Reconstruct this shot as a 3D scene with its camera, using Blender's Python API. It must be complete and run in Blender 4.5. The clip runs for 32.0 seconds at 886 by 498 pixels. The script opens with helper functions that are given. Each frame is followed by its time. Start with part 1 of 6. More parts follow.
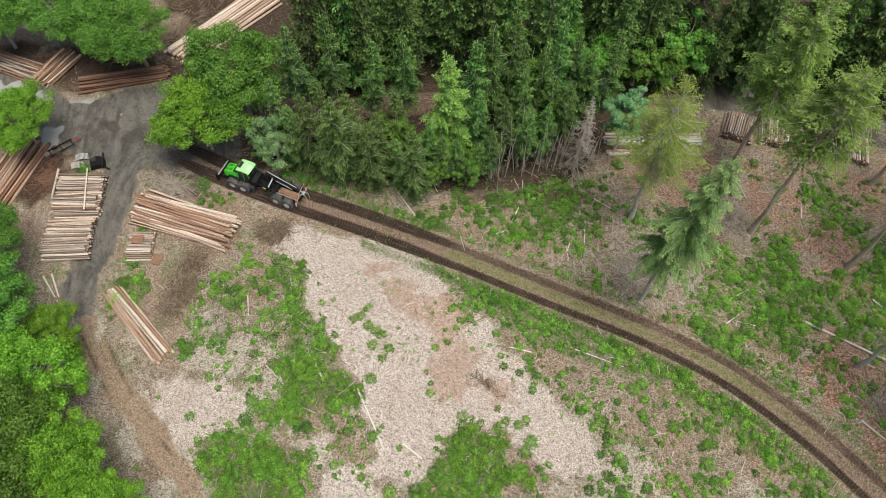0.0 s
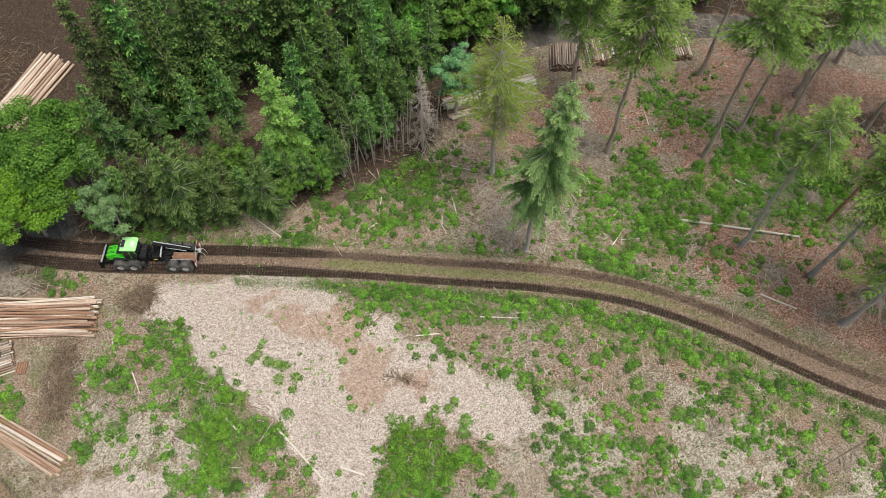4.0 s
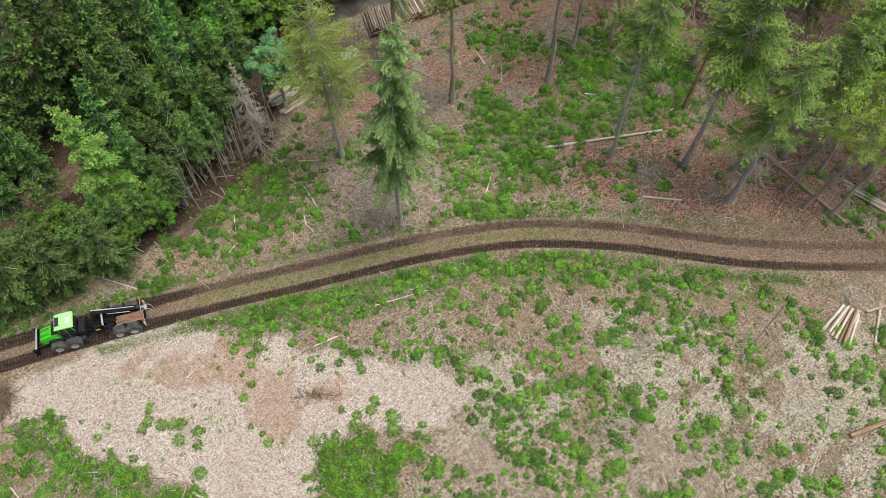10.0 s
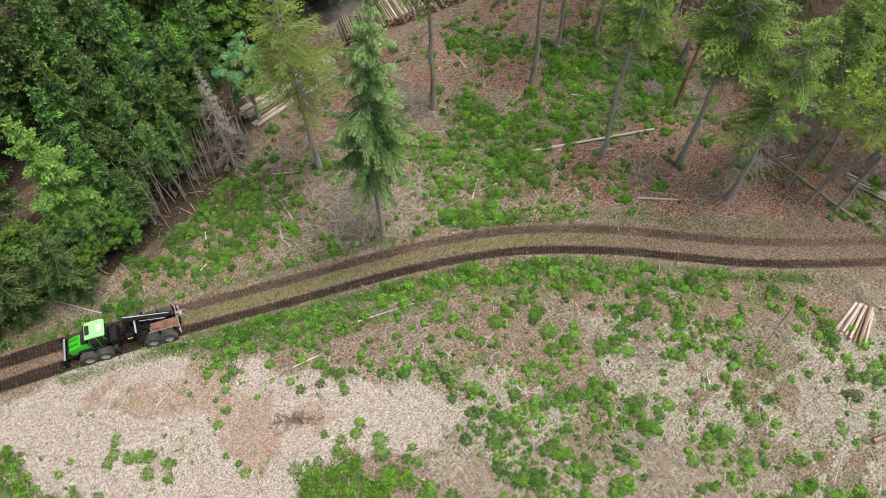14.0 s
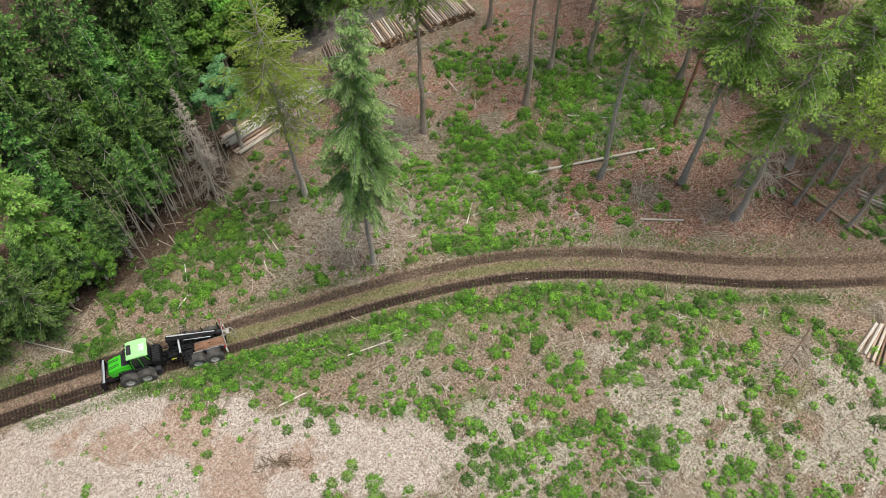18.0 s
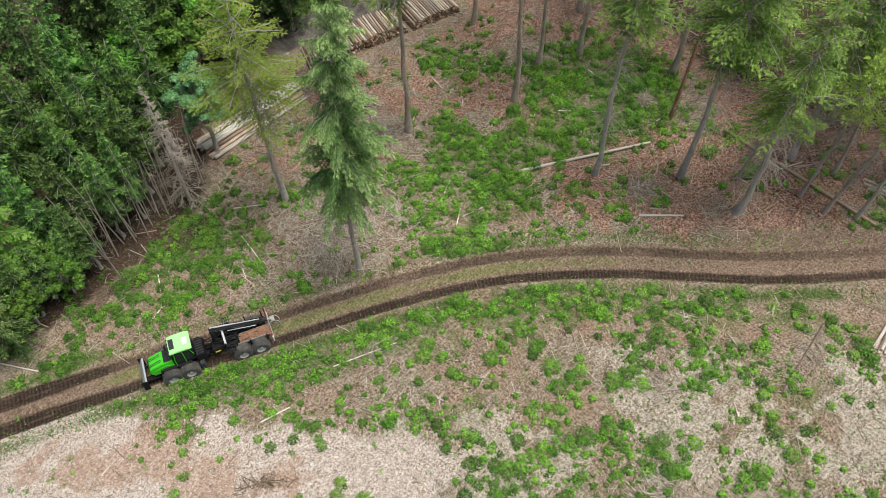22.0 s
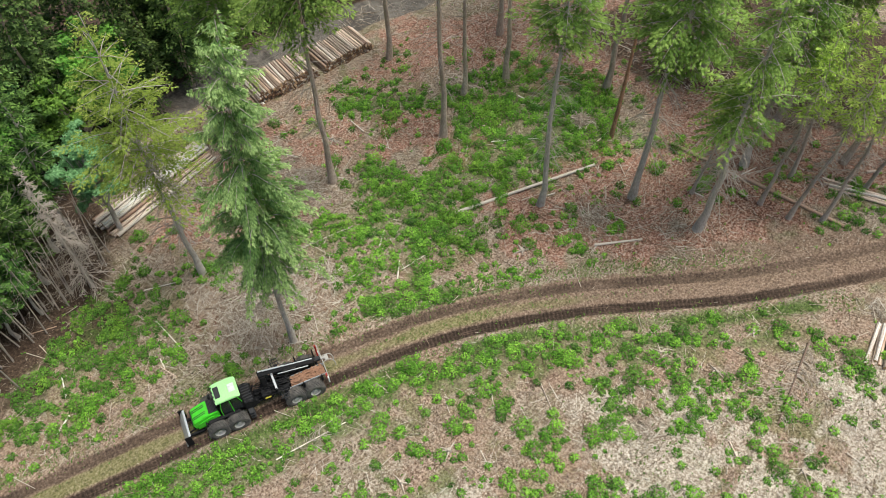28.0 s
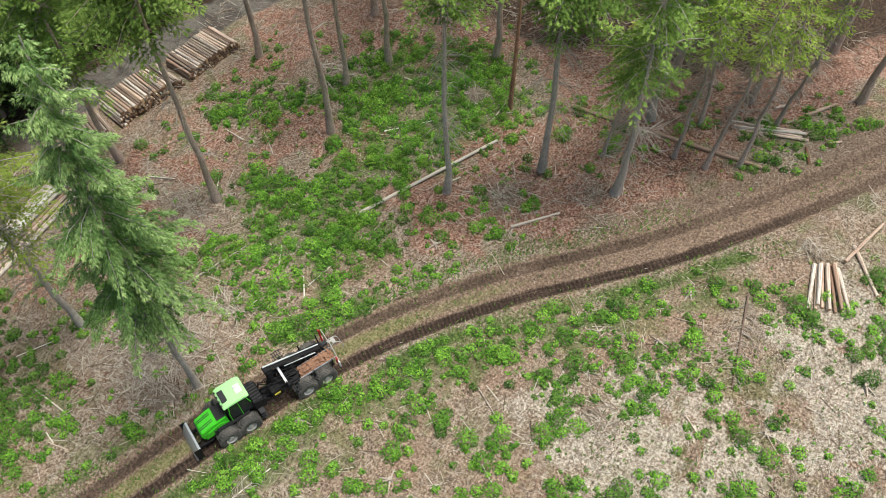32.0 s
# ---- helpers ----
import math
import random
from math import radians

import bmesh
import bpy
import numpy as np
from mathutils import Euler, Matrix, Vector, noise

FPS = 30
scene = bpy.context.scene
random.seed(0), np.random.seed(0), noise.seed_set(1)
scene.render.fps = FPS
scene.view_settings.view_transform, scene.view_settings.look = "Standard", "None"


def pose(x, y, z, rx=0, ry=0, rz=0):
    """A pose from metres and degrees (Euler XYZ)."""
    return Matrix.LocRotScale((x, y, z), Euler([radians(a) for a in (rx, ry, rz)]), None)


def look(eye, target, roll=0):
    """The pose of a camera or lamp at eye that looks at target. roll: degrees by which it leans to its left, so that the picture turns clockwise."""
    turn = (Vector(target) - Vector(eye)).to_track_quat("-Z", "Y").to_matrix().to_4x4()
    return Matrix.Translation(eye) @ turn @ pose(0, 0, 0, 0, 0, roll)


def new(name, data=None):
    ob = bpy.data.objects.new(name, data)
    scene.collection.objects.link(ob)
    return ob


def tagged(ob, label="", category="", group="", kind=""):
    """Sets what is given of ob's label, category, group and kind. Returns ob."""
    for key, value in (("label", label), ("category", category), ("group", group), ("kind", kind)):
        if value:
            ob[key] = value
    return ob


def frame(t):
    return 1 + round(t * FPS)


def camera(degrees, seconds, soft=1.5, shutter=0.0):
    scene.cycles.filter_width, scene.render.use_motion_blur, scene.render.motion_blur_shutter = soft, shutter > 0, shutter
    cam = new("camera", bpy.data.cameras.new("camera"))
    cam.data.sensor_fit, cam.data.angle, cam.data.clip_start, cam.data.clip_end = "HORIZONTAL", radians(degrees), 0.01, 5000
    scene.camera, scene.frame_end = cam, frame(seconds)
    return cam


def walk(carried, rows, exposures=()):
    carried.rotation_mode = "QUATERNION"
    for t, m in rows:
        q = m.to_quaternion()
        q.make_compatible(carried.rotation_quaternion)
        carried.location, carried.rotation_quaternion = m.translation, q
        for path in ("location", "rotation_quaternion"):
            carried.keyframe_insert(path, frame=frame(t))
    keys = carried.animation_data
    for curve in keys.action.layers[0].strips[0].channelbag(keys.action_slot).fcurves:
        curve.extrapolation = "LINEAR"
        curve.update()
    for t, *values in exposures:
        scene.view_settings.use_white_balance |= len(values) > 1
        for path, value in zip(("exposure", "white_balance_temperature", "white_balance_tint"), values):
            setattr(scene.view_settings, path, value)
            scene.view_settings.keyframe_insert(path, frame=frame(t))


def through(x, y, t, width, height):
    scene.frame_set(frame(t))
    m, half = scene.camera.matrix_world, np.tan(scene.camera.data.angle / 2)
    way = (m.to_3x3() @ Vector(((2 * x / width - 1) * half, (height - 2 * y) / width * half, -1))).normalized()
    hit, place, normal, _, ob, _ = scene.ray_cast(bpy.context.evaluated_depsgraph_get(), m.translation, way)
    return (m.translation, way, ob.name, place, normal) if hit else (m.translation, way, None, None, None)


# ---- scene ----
cam = camera(56.2, 32.0, soft=0.55)
# seconds, x, y, z, yaw, pitch, roll: the drone sinks and turns to its right
PATH = [
    (0.0, 0.02, 0.03, 77.64, 0.00, -65.21, 0.37),
    (0.5, 0.19, 0.33, 77.41, -1.66, -65.36, 0.24),
    (1.0, 0.37, 0.54, 77.12, -3.74, -65.48, 0.13),
    (1.5, 0.50, 0.64, 76.78, -6.24, -65.51, 0.02),
    (2.0, 0.61, 0.65, 76.45, -8.84, -65.48, -0.02),
    (2.5, 0.67, 0.59, 76.15, -11.43, -65.41, -0.04),
    (3.0, 0.66, 0.50, 75.86, -14.09, -65.38, -0.07),
    (3.5, 0.69, 0.48, 75.50, -16.76, -65.34, -0.11),
    (5.5, 1.02, 0.73, 73.84, -24.71, -65.54, -0.05),
    (6.0, 1.15, 0.86, 73.46, -26.60, -65.65, -0.04),
    (6.5, 1.30, 1.01, 73.06, -28.56, -65.76, -0.04),
    (7.0, 1.47, 1.11, 72.59, -30.54, -65.82, -0.03),
    (7.5, 1.62, 1.13, 72.04, -32.12, -65.85, 0.03),
    (8.0, 1.67, 1.13, 71.47, -33.43, -65.81, 0.08),
    (8.5, 1.65, 1.09, 70.89, -34.72, -65.71, 0.12),
    (9.0, 1.62, 1.00, 70.30, -35.99, -65.60, 0.16),
    (9.5, 1.59, 0.86, 69.67, -37.22, -65.43, 0.18),
    (10.0, 1.52, 0.71, 69.00, -38.24, -65.26, 0.15),
    (10.5, 1.41, 0.55, 68.27, -38.56, -65.05, 0.13),
    (11.0, 1.33, 0.39, 67.51, -38.74, -64.85, 0.08),
    (11.5, 1.28, 0.25, 66.75, -38.96, -64.63, 0.01),
    (12.0, 1.26, 0.18, 66.03, -39.20, -64.46, -0.05),
    (12.5, 1.33, 0.21, 65.35, -39.43, -64.13, -0.09),
    (13.0, 1.44, 0.33, 64.74, -39.66, -63.70, -0.13),
    (13.5, 1.59, 0.46, 64.21, -39.88, -63.30, -0.14),
    (14.0, 1.73, 0.60, 63.71, -40.10, -62.90, -0.15),
    (14.5, 1.85, 0.73, 63.20, -40.30, -62.47, -0.16),
    (15.0, 1.95, 0.85, 62.65, -40.50, -62.04, -0.16),
    (15.5, 2.00, 0.96, 62.09, -40.71, -61.58, -0.15),
    (17.5, 1.97, 1.32, 59.94, -41.47, -60.12, -0.08),
    (18.0, 1.91, 1.39, 59.38, -41.58, -59.92, -0.05),
    (18.5, 1.85, 1.47, 58.80, -41.70, -59.74, -0.01),
    (19.0, 1.80, 1.56, 58.20, -41.83, -59.68, 0.03),
    (19.5, 1.81, 1.63, 57.62, -42.03, -59.47, 0.07),
    (20.0, 1.87, 1.70, 57.08, -42.28, -59.25, 0.10),
    (20.5, 1.98, 1.78, 56.55, -42.54, -59.12, 0.14),
    (21.0, 2.11, 1.88, 56.10, -42.77, -59.02, 0.16),
    (21.5, 2.22, 2.03, 55.70, -43.03, -58.91, 0.15),
    (22.0, 2.32, 2.22, 55.31, -43.40, -58.69, 0.12),
    (22.5, 2.41, 2.44, 54.92, -43.91, -58.46, 0.08),
    (23.0, 2.50, 2.66, 54.49, -44.55, -58.20, 0.05),
    (23.5, 2.62, 2.89, 54.04, -45.17, -57.90, 0.03),
    (24.0, 2.83, 3.14, 53.55, -45.73, -57.56, 0.04),
    (24.5, 3.12, 3.44, 53.03, -46.34, -57.19, 0.05),
    (25.0, 3.46, 3.77, 52.49, -47.03, -56.84, 0.04),
    (25.5, 3.80, 4.10, 52.01, -47.59, -56.52, 0.03),
    (27.5, 5.13, 5.26, 50.27, -50.47, -55.78, -0.08),
    (28.0, 5.52, 5.59, 49.89, -51.26, -55.93, -0.13),
    (28.5, 5.98, 5.95, 49.51, -52.27, -56.20, -0.19),
    (29.0, 6.50, 6.30, 49.12, -53.62, -56.47, -0.24),
    (29.5, 7.02, 6.62, 48.65, -55.24, -56.67, -0.28),
    (30.0, 7.50, 6.91, 48.14, -56.61, -56.80, -0.26),
    (30.5, 7.93, 7.15, 47.57, -57.98, -56.90, -0.18),
    (31.0, 8.32, 7.33, 47.00, -59.68, -56.97, -0.10),
    (31.5, 8.66, 7.51, 46.45, -61.24, -56.98, 0.01),
    (32.0, 8.94, 7.70, 45.94, -62.25, -57.01, 0.16),
]
walk(cam, [(t, pose(x, y, z, 90 + p, 0, a) @ pose(0, 0, 0, 0, 0, r)) for t, x, y, z, a, p, r in PATH], exposures=[(0.0, 0.30, 6600, 4.5), (13.0, 0.30, 6600, 4.5), (23.0, 0.40, 6600, 4.5), (28.0, 0.57, 6600, 4.5), (32.0, 0.55, 6600, 4.5)])

# ---- light: a bright overcast sky with a faint broad sun ----
SUN_ELEVATION, SUN_TURN = 76.0, 130.0
world = bpy.data.worlds.new("overcast_sky")
scene.world = world
world.use_nodes = True
_sky = world.node_tree.nodes.new("ShaderNodeTexSky")
_sky.sky_type, _sky.sun_disc = "NISHITA", False
_sky.sun_elevation, _sky.sun_rotation = radians(SUN_ELEVATION), radians(SUN_TURN)
_sky.air_density, _sky.dust_density, _sky.ozone_density = 1.0, 4.0, 0.6
world.node_tree.links.new(_sky.outputs[0], world.node_tree.nodes["Background"].inputs[0])
world.node_tree.nodes["Background"].inputs[1].default_value = 0.082
_lamp = bpy.data.lights.new("sun", "SUN")
_lamp.energy, _lamp.angle, _lamp.color = 2.8, radians(32), (1.0, 0.97, 0.92)
sun = new("sun", _lamp)
sun.matrix_world = look((0, 0, 0), (-math.cos(radians(SUN_ELEVATION)) * math.sin(radians(SUN_TURN)), -math.cos(radians(SUN_ELEVATION)) * math.cos(radians(SUN_TURN)), -math.sin(radians(SUN_ELEVATION))))

# ---- materials ----
class Tree:
    """Short hand for building one node material."""

    def __init__(self, name):
        self.mat = bpy.data.materials.new(name)
        self.mat.use_nodes = True
        self.t = self.mat.node_tree
        self.bsdf = self.t.nodes["Principled BSDF"]
        self.out = self.t.nodes["Material Output"]

    def node(self, kind, **values):
        n = self.t.nodes.new("ShaderNode" + kind)
        for key, value in values.items():
            n.inputs[key.replace("_", " ")].default_value = value
        return n

    def link(self, a, b):
        self.t.links.new(a, b)

    def attr(self, name):
        n = self.t.nodes.new("ShaderNodeAttribute")
        n.attribute_name = name
        return n.outputs["Fac"]

    def noise(self, scale, vector=None, detail=4.0, rough=0.6, distort=0.0):
        n = self.node("TexNoise", Scale=scale, Detail=detail, Roughness=rough, Distortion=distort)
        if vector is not None:
            self.link(vector, n.inputs["Vector"])
        return n.outputs["Fac"]

    def voronoi(self, scale, vector=None, out="Color"):
        n = self.node("TexVoronoi", Scale=scale)
        if vector is not None:
            self.link(vector, n.inputs["Vector"])
        return n.outputs[out]

    def mapped(self, vector, scale=(1, 1, 1), turn=(0, 0, 0)):
        n = self.node("Mapping")
        n.inputs["Scale"].default_value, n.inputs["Rotation"].default_value = scale, turn
        self.link(vector, n.inputs["Vector"])
        return n.outputs[0]

    def ramp(self, fac, *stops):
        n = self.t.nodes.new("ShaderNodeValToRGB")
        e = n.color_ramp.elements
        while len(e) < len(stops):
            e.new(0.5)
        for k, (at, c) in zip(e, stops):
            k.position = at
            k.color = (c, c, c, 1) if isinstance(c, (int, float)) else (*c, 1)
        self.link(fac, n.inputs[0])
        return n.outputs[0]

    def mix(self, fac, a, b, how="MIX"):
        n = self.t.nodes.new("ShaderNodeMix")
        n.data_type, n.blend_type = "RGBA", how
        for socket, value in ((n.inputs[0], fac), (n.inputs[6], a), (n.inputs[7], b)):
            if isinstance(value, bpy.types.NodeSocket):
                self.link(value, socket)
            elif isinstance(value, (int, float)):
                socket.default_value = value
            else:
                socket.default_value = (*value, 1)
        return n.outputs[2]

    def math(self, how, a, b=0.5):
        n = self.t.nodes.new("ShaderNodeMath")
        n.operation, n.use_clamp = how, how != "MULTIPLY_ADD"
        for socket, value in zip(n.inputs, (a, b)):
            if isinstance(value, bpy.types.NodeSocket):
                self.link(value, socket)
            else:
                socket.default_value = value
        return n.outputs[0]

    def done(self, colour, rough=0.8, bump=None, strength=0.4, distance=0.03, metal=0.0, gloss=0.3):
        for value, key in ((colour, "Base Color"), (rough, "Roughness")):
            if isinstance(value, bpy.types.NodeSocket):
                self.link(value, self.bsdf.inputs[key])
            else:
                self.bsdf.inputs[key].default_value = (*value, 1) if key == "Base Color" else value
        self.bsdf.inputs["Metallic"].default_value = metal
        self.bsdf.inputs["Specular IOR Level"].default_value = gloss
        if bump is not None:
            b = self.node("Bump", Strength=strength, Distance=distance)
            self.link(bump, b.inputs["Height"])
            self.link(b.outputs[0], self.bsdf.inputs["Normal"])
        return self.mat


def local(m):
    """Object coordinates, shifted for every object so that copies differ."""
    tc, info = m.node("TexCoord"), m.node("ObjectInfo")
    v = m.t.nodes.new("ShaderNodeVectorMath")
    v.operation = "MULTIPLY_ADD"
    m.link(info.outputs["Random"], v.inputs[0])
    v.inputs[1].default_value = (37, 19, 53)
    m.link(tc.outputs["Object"], v.inputs[2])
    return v.outputs[0], info.outputs["Random"]


def paint(name, colour, rough=0.45, dirt=(0.09, 0.07, 0.05), dirty=0.5, metal=0.0, gloss=0.5):
    m = Tree(name)
    v, r = local(m)
    f = m.ramp(m.noise(1.6, v, 6), (0.45, 0.0), (0.75, dirty))
    s = m.noise(14, v, 5)
    c = m.mix(f, colour, dirt)
    c = m.mix(m.math("MULTIPLY", s, 0.25), c, tuple(k * 0.6 for k in colour))
    return m.done(c, m.ramp(s, (0.3, rough), (0.7, min(1, rough + 0.3))), s, 0.1, 0.01, metal, gloss)


def wood(name, light, mid, dark, bark=0.4):
    """Peeling bark over pale wood, in streaks along the log."""
    m = Tree(name)
    v, r = local(m)
    s = m.mapped(v, (0.35, 5, 5))
    a = m.noise(2.2, s, 6, 0.65, 0.6)
    b = m.noise(9, m.mapped(v, (0.25, 9, 9)), 3)
    tone = m.ramp(r, (0.0, dark), (0.35, mid), (0.75, light), (1.0, tuple(min(0.8, k * 1.15) for k in light)))
    c = m.mix(m.ramp(a, (bark - 0.06, 1.0), (bark + 0.12, 0.0)), tone, dark)
    c = m.mix(m.ramp(b, (0.42, 0.0), (0.7, 0.55)), c, mid, "MIX")
    return m.done(c, 0.85, a, 0.5, 0.02)


def cut_wood(name, light, mid):
    m = Tree(name)
    v, r = local(m)
    n = m.noise(3, v, 4)
    ring = m.node("TexWave", Scale=9.0, Distortion=1.5)
    ring.wave_type, ring.rings_direction = "RINGS", "X"
    m.link(v, ring.inputs["Vector"])
    c = m.mix(n, light, mid)
    c = m.mix(m.math("MULTIPLY", ring.outputs["Fac"], 0.35), c, tuple(k * 0.55 for k in mid))
    return m.done(c, 0.85, n, 0.2, 0.01)


def bark(name, light, dark, scale=6.0):
    m = Tree(name)
    v, r = local(m)
    a = m.noise(scale, m.mapped(v, (3, 3, 0.5)), 6, 0.65, 0.4)
    b = m.noise(0.5, v, 3)
    c = m.mix(m.ramp(a, (0.35, 0.0), (0.65, 1.0)), dark, light)
    c = m.mix(m.ramp(b, (0.45, 0.0), (0.7, 0.5)), c, tuple(k * 0.6 for k in dark))
    return m.done(c, 0.95, a, 0.8, 0.04, gloss=0.1)


def foliage(name, dark, mid, tip, through=0.35):
    """Leaves that differ one by one and tree by tree; the tip value lightens young growth, and paints in lit tops and
    shaded insides.
    """
    m = Tree(name)
    g = m.node("NewGeometry")
    info = m.node("ObjectInfo")
    one = g.outputs["Random Per Island"]
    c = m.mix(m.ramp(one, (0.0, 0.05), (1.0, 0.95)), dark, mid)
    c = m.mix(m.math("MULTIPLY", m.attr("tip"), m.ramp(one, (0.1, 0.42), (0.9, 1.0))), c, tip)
    hue = m.node("HueSaturation")
    m.link(m.ramp(info.outputs["Random"], (0, 0.488), (1, 0.518)), hue.inputs["Hue"])
    v = m.t.nodes.new("ShaderNodeMath")
    v.operation = "MULTIPLY_ADD"
    m.link(info.outputs["Random"], v.inputs[0])
    v.inputs[1].default_value, v.inputs[2].default_value = 0.52, 0.70
    m.link(v.outputs[0], hue.inputs["Value"])
    m.link(c, hue.inputs["Color"])
    c = hue.outputs[0]
    m.done(c, 0.6, gloss=0.25)
    tr = m.node("BsdfTranslucent")
    m.link(m.mix(1.0, c, (0.92, 1.0, 0.6), "MULTIPLY"), tr.inputs[0])
    mx = m.node("MixShader", Fac=through)
    m.link(m.bsdf.outputs[0], mx.inputs[1])
    m.link(tr.outputs[0], mx.inputs[2])
    m.link(mx.outputs[0], m.out.inputs[0])
    return m.mat


def bits(name, *colours):
    """Loose sticks, chips and stones, each with its own tone."""
    m = Tree(name)
    g = m.node("NewGeometry")
    n = len(colours)
    c = m.ramp(g.outputs["Random Per Island"], *[((k + 0.5) / n, col) for k, col in enumerate(colours)])
    return m.done(m.mix(m.math("MULTIPLY", m.noise(25, g.outputs["Position"], 3), 0.5), c, tuple(k * 0.5 for k in colours[0])), 0.9, gloss=0.15)


# half the distance between the wheel lines of the lane
HALF_GAUGE = 1.13


def ground_material():
    m = Tree("forest_ground")
    g = m.node("NewGeometry")
    p = g.outputs["Position"]
    big, mid, fine, grit = m.noise(0.16, p, 5), m.noise(0.9, p, 6, 0.65), m.noise(6, p, 6, 0.7), m.noise(30, p, 4, 0.7)
    twig_a = m.noise(7, m.mapped(p, (1, 0.12, 1), (0, 0, 0.6)), 5, 0.7, 1.6)
    twig_b = m.noise(8, m.mapped(p, (0.12, 1, 1), (0, 0, 0.2)), 5, 0.7, 1.8)
    twig = m.math("MAXIMUM", m.ramp(twig_a, (0.52, 0.0), (0.6, 1.0)), m.ramp(twig_b, (0.53, 0.0), (0.61, 1.0)))
    # litter of a felled wood: brown soil, tan straw, grey twigs
    c = m.ramp(fine, (0.38, (0.06, 0.04, 0.025)), (0.49, (0.25, 0.178, 0.125)), (0.6, (0.62, 0.525, 0.425)))
    c = m.mix(m.ramp(mid, (0.4, 0.0), (0.65, 0.6)), c, m.ramp(grit, (0.3, (0.12, 0.085, 0.05)), (0.7, (0.38, 0.295, 0.185))))
    c = m.mix(m.math("MULTIPLY", twig, 0.6), c, (0.54, 0.465, 0.385))
    c = m.mix(m.ramp(big, (0.45, 0.0), (0.62, 0.65)), c, m.ramp(fine, (0.36, (0.13, 0.07, 0.046)), (0.62, (0.50, 0.335, 0.25))))
    c = m.mix(m.ramp(m.noise(0.28, p, 5, 0.65, 0.6), (0.53, 0.0), (0.63, 0.6)), c, m.mix(twig, (0.20, 0.145, 0.105), (0.60, 0.53, 0.44)))
    c = m.mix(m.ramp(m.noise(0.45, p, 6, 0.65, 0.5), (0.50, 0.0), (0.63, 0.45)), c, m.ramp(fine, (0.38, (0.035, 0.065, 0.012)), (0.62, (0.18, 0.255, 0.06))))
    def lay(colour, mask, soft=0.5, amount=1.0):
        """One more layer, its edge broken up by the grain."""
        edge = m.math("ADD", m.math("MULTIPLY", m.attr(mask), 1.0), m.math("MULTIPLY", m.math("SUBTRACT", mid, 0.0), soft * 0.6))
        edge = m.math("ADD", edge, m.math("MULTIPLY", fine, soft * 0.4))
        lo = 0.5 + soft * 0.5 * 0.75
        f = m.ramp(edge, (lo - 0.14, 0.0), (lo + 0.14, amount))
        return m.mix(f, c, colour)
    # pale dry grass and bleached straw
    c = lay(m.ramp(fine, (0.36, (0.20, 0.15, 0.11)), (0.49, (0.50, 0.43, 0.345)), (0.62, (0.80, 0.74, 0.65))), "pale", 1.3, 0.72)
    # red-brown needles
    c = lay(m.ramp(fine, (0.36, (0.13, 0.062, 0.044)), (0.48, (0.37, 0.175, 0.122)), (0.60, (0.62, 0.44, 0.35))), "needle", 0.9, 0.9)
    # brown floor of wood and yard; the trees' shade is darkened into its colour
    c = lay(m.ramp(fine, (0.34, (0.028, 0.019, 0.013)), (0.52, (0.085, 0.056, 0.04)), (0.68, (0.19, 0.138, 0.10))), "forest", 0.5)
    # slash: matted grey sticks
    c = lay(m.mix(twig, m.ramp(fine, (0.36, (0.17, 0.118, 0.082)), (0.62, (0.46, 0.35, 0.265))), (0.64, 0.565, 0.475)), "slash", 0.7, 0.9)
    # wood chips
    chip = m.voronoi(11, p)
    sep = m.node("SeparateColor")
    m.link(chip, sep.inputs[0])
    chips = m.ramp(sep.outputs[0], (0.05, (0.29, 0.205, 0.155)), (0.35, (0.60, 0.495, 0.435)), (0.9, (0.83, 0.745, 0.69)))
    chips = m.mix(m.ramp(fine, (0.38, 0.4), (0.5, 0.0)), chips, (0.30, 0.215, 0.17))
    chips = m.mix(m.ramp(m.noise(0.32, p, 5, 0.6, 0.8), (0.56, 0.0), (0.70, 0.4)), chips, m.ramp(grit, (0.3, (0.26, 0.15, 0.10)), (0.7, (0.50, 0.36, 0.27))))
    c = lay(chips, "chips", 0.5)
    # red-brown bark on the chips
    c = lay(m.ramp(fine, (0.34, (0.24, 0.13, 0.085)), (0.5, (0.46, 0.29, 0.205)), (0.66, (0.66, 0.51, 0.41))), "bark", 1.1, 0.75)
    # moss, grass and low herbs
    green = m.ramp(fine, (0.34, (0.028, 0.055, 0.012)), (0.52, (0.09, 0.16, 0.032)), (0.7, (0.20, 0.27, 0.075)))
    c = lay(green, "green", 0.9, 0.85)
    # dirt of the lanes
    gravel = m.ramp(grit, (0.3, (0.085, 0.075, 0.066)), (0.5, (0.19, 0.172, 0.152)), (0.7, (0.34, 0.31, 0.275)))
    gravel = m.mix(m.ramp(m.noise(0.35, m.mapped(p, (1, 0.4, 1), (0, 0, 0.5)), 5, 0.6, 2.2), (0.44, 0.0), (0.62, 0.7)), gravel, (0.06, 0.053, 0.048))
    c = lay(gravel, "gravel", 0.7)
    soil = m.ramp(fine, (0.34, (0.11, 0.072, 0.052)), (0.5, (0.25, 0.172, 0.125)), (0.66, (0.43, 0.325, 0.25)))
    c = lay(soil, "lane", 0.5, 0.95)
    trail = m.ramp(fine, (0.32, (0.20, 0.13, 0.085)), (0.52, (0.38, 0.265, 0.18)), (0.7, (0.56, 0.44, 0.335)))
    c = lay(trail, "trail", 0.5, 0.9)
    sward = m.ramp(fine, (0.34, (0.11, 0.12, 0.035)), (0.52, (0.245, 0.23, 0.105)), (0.7, (0.40, 0.35, 0.22)))
    c = lay(sward, "sward", 0.6, 0.85)
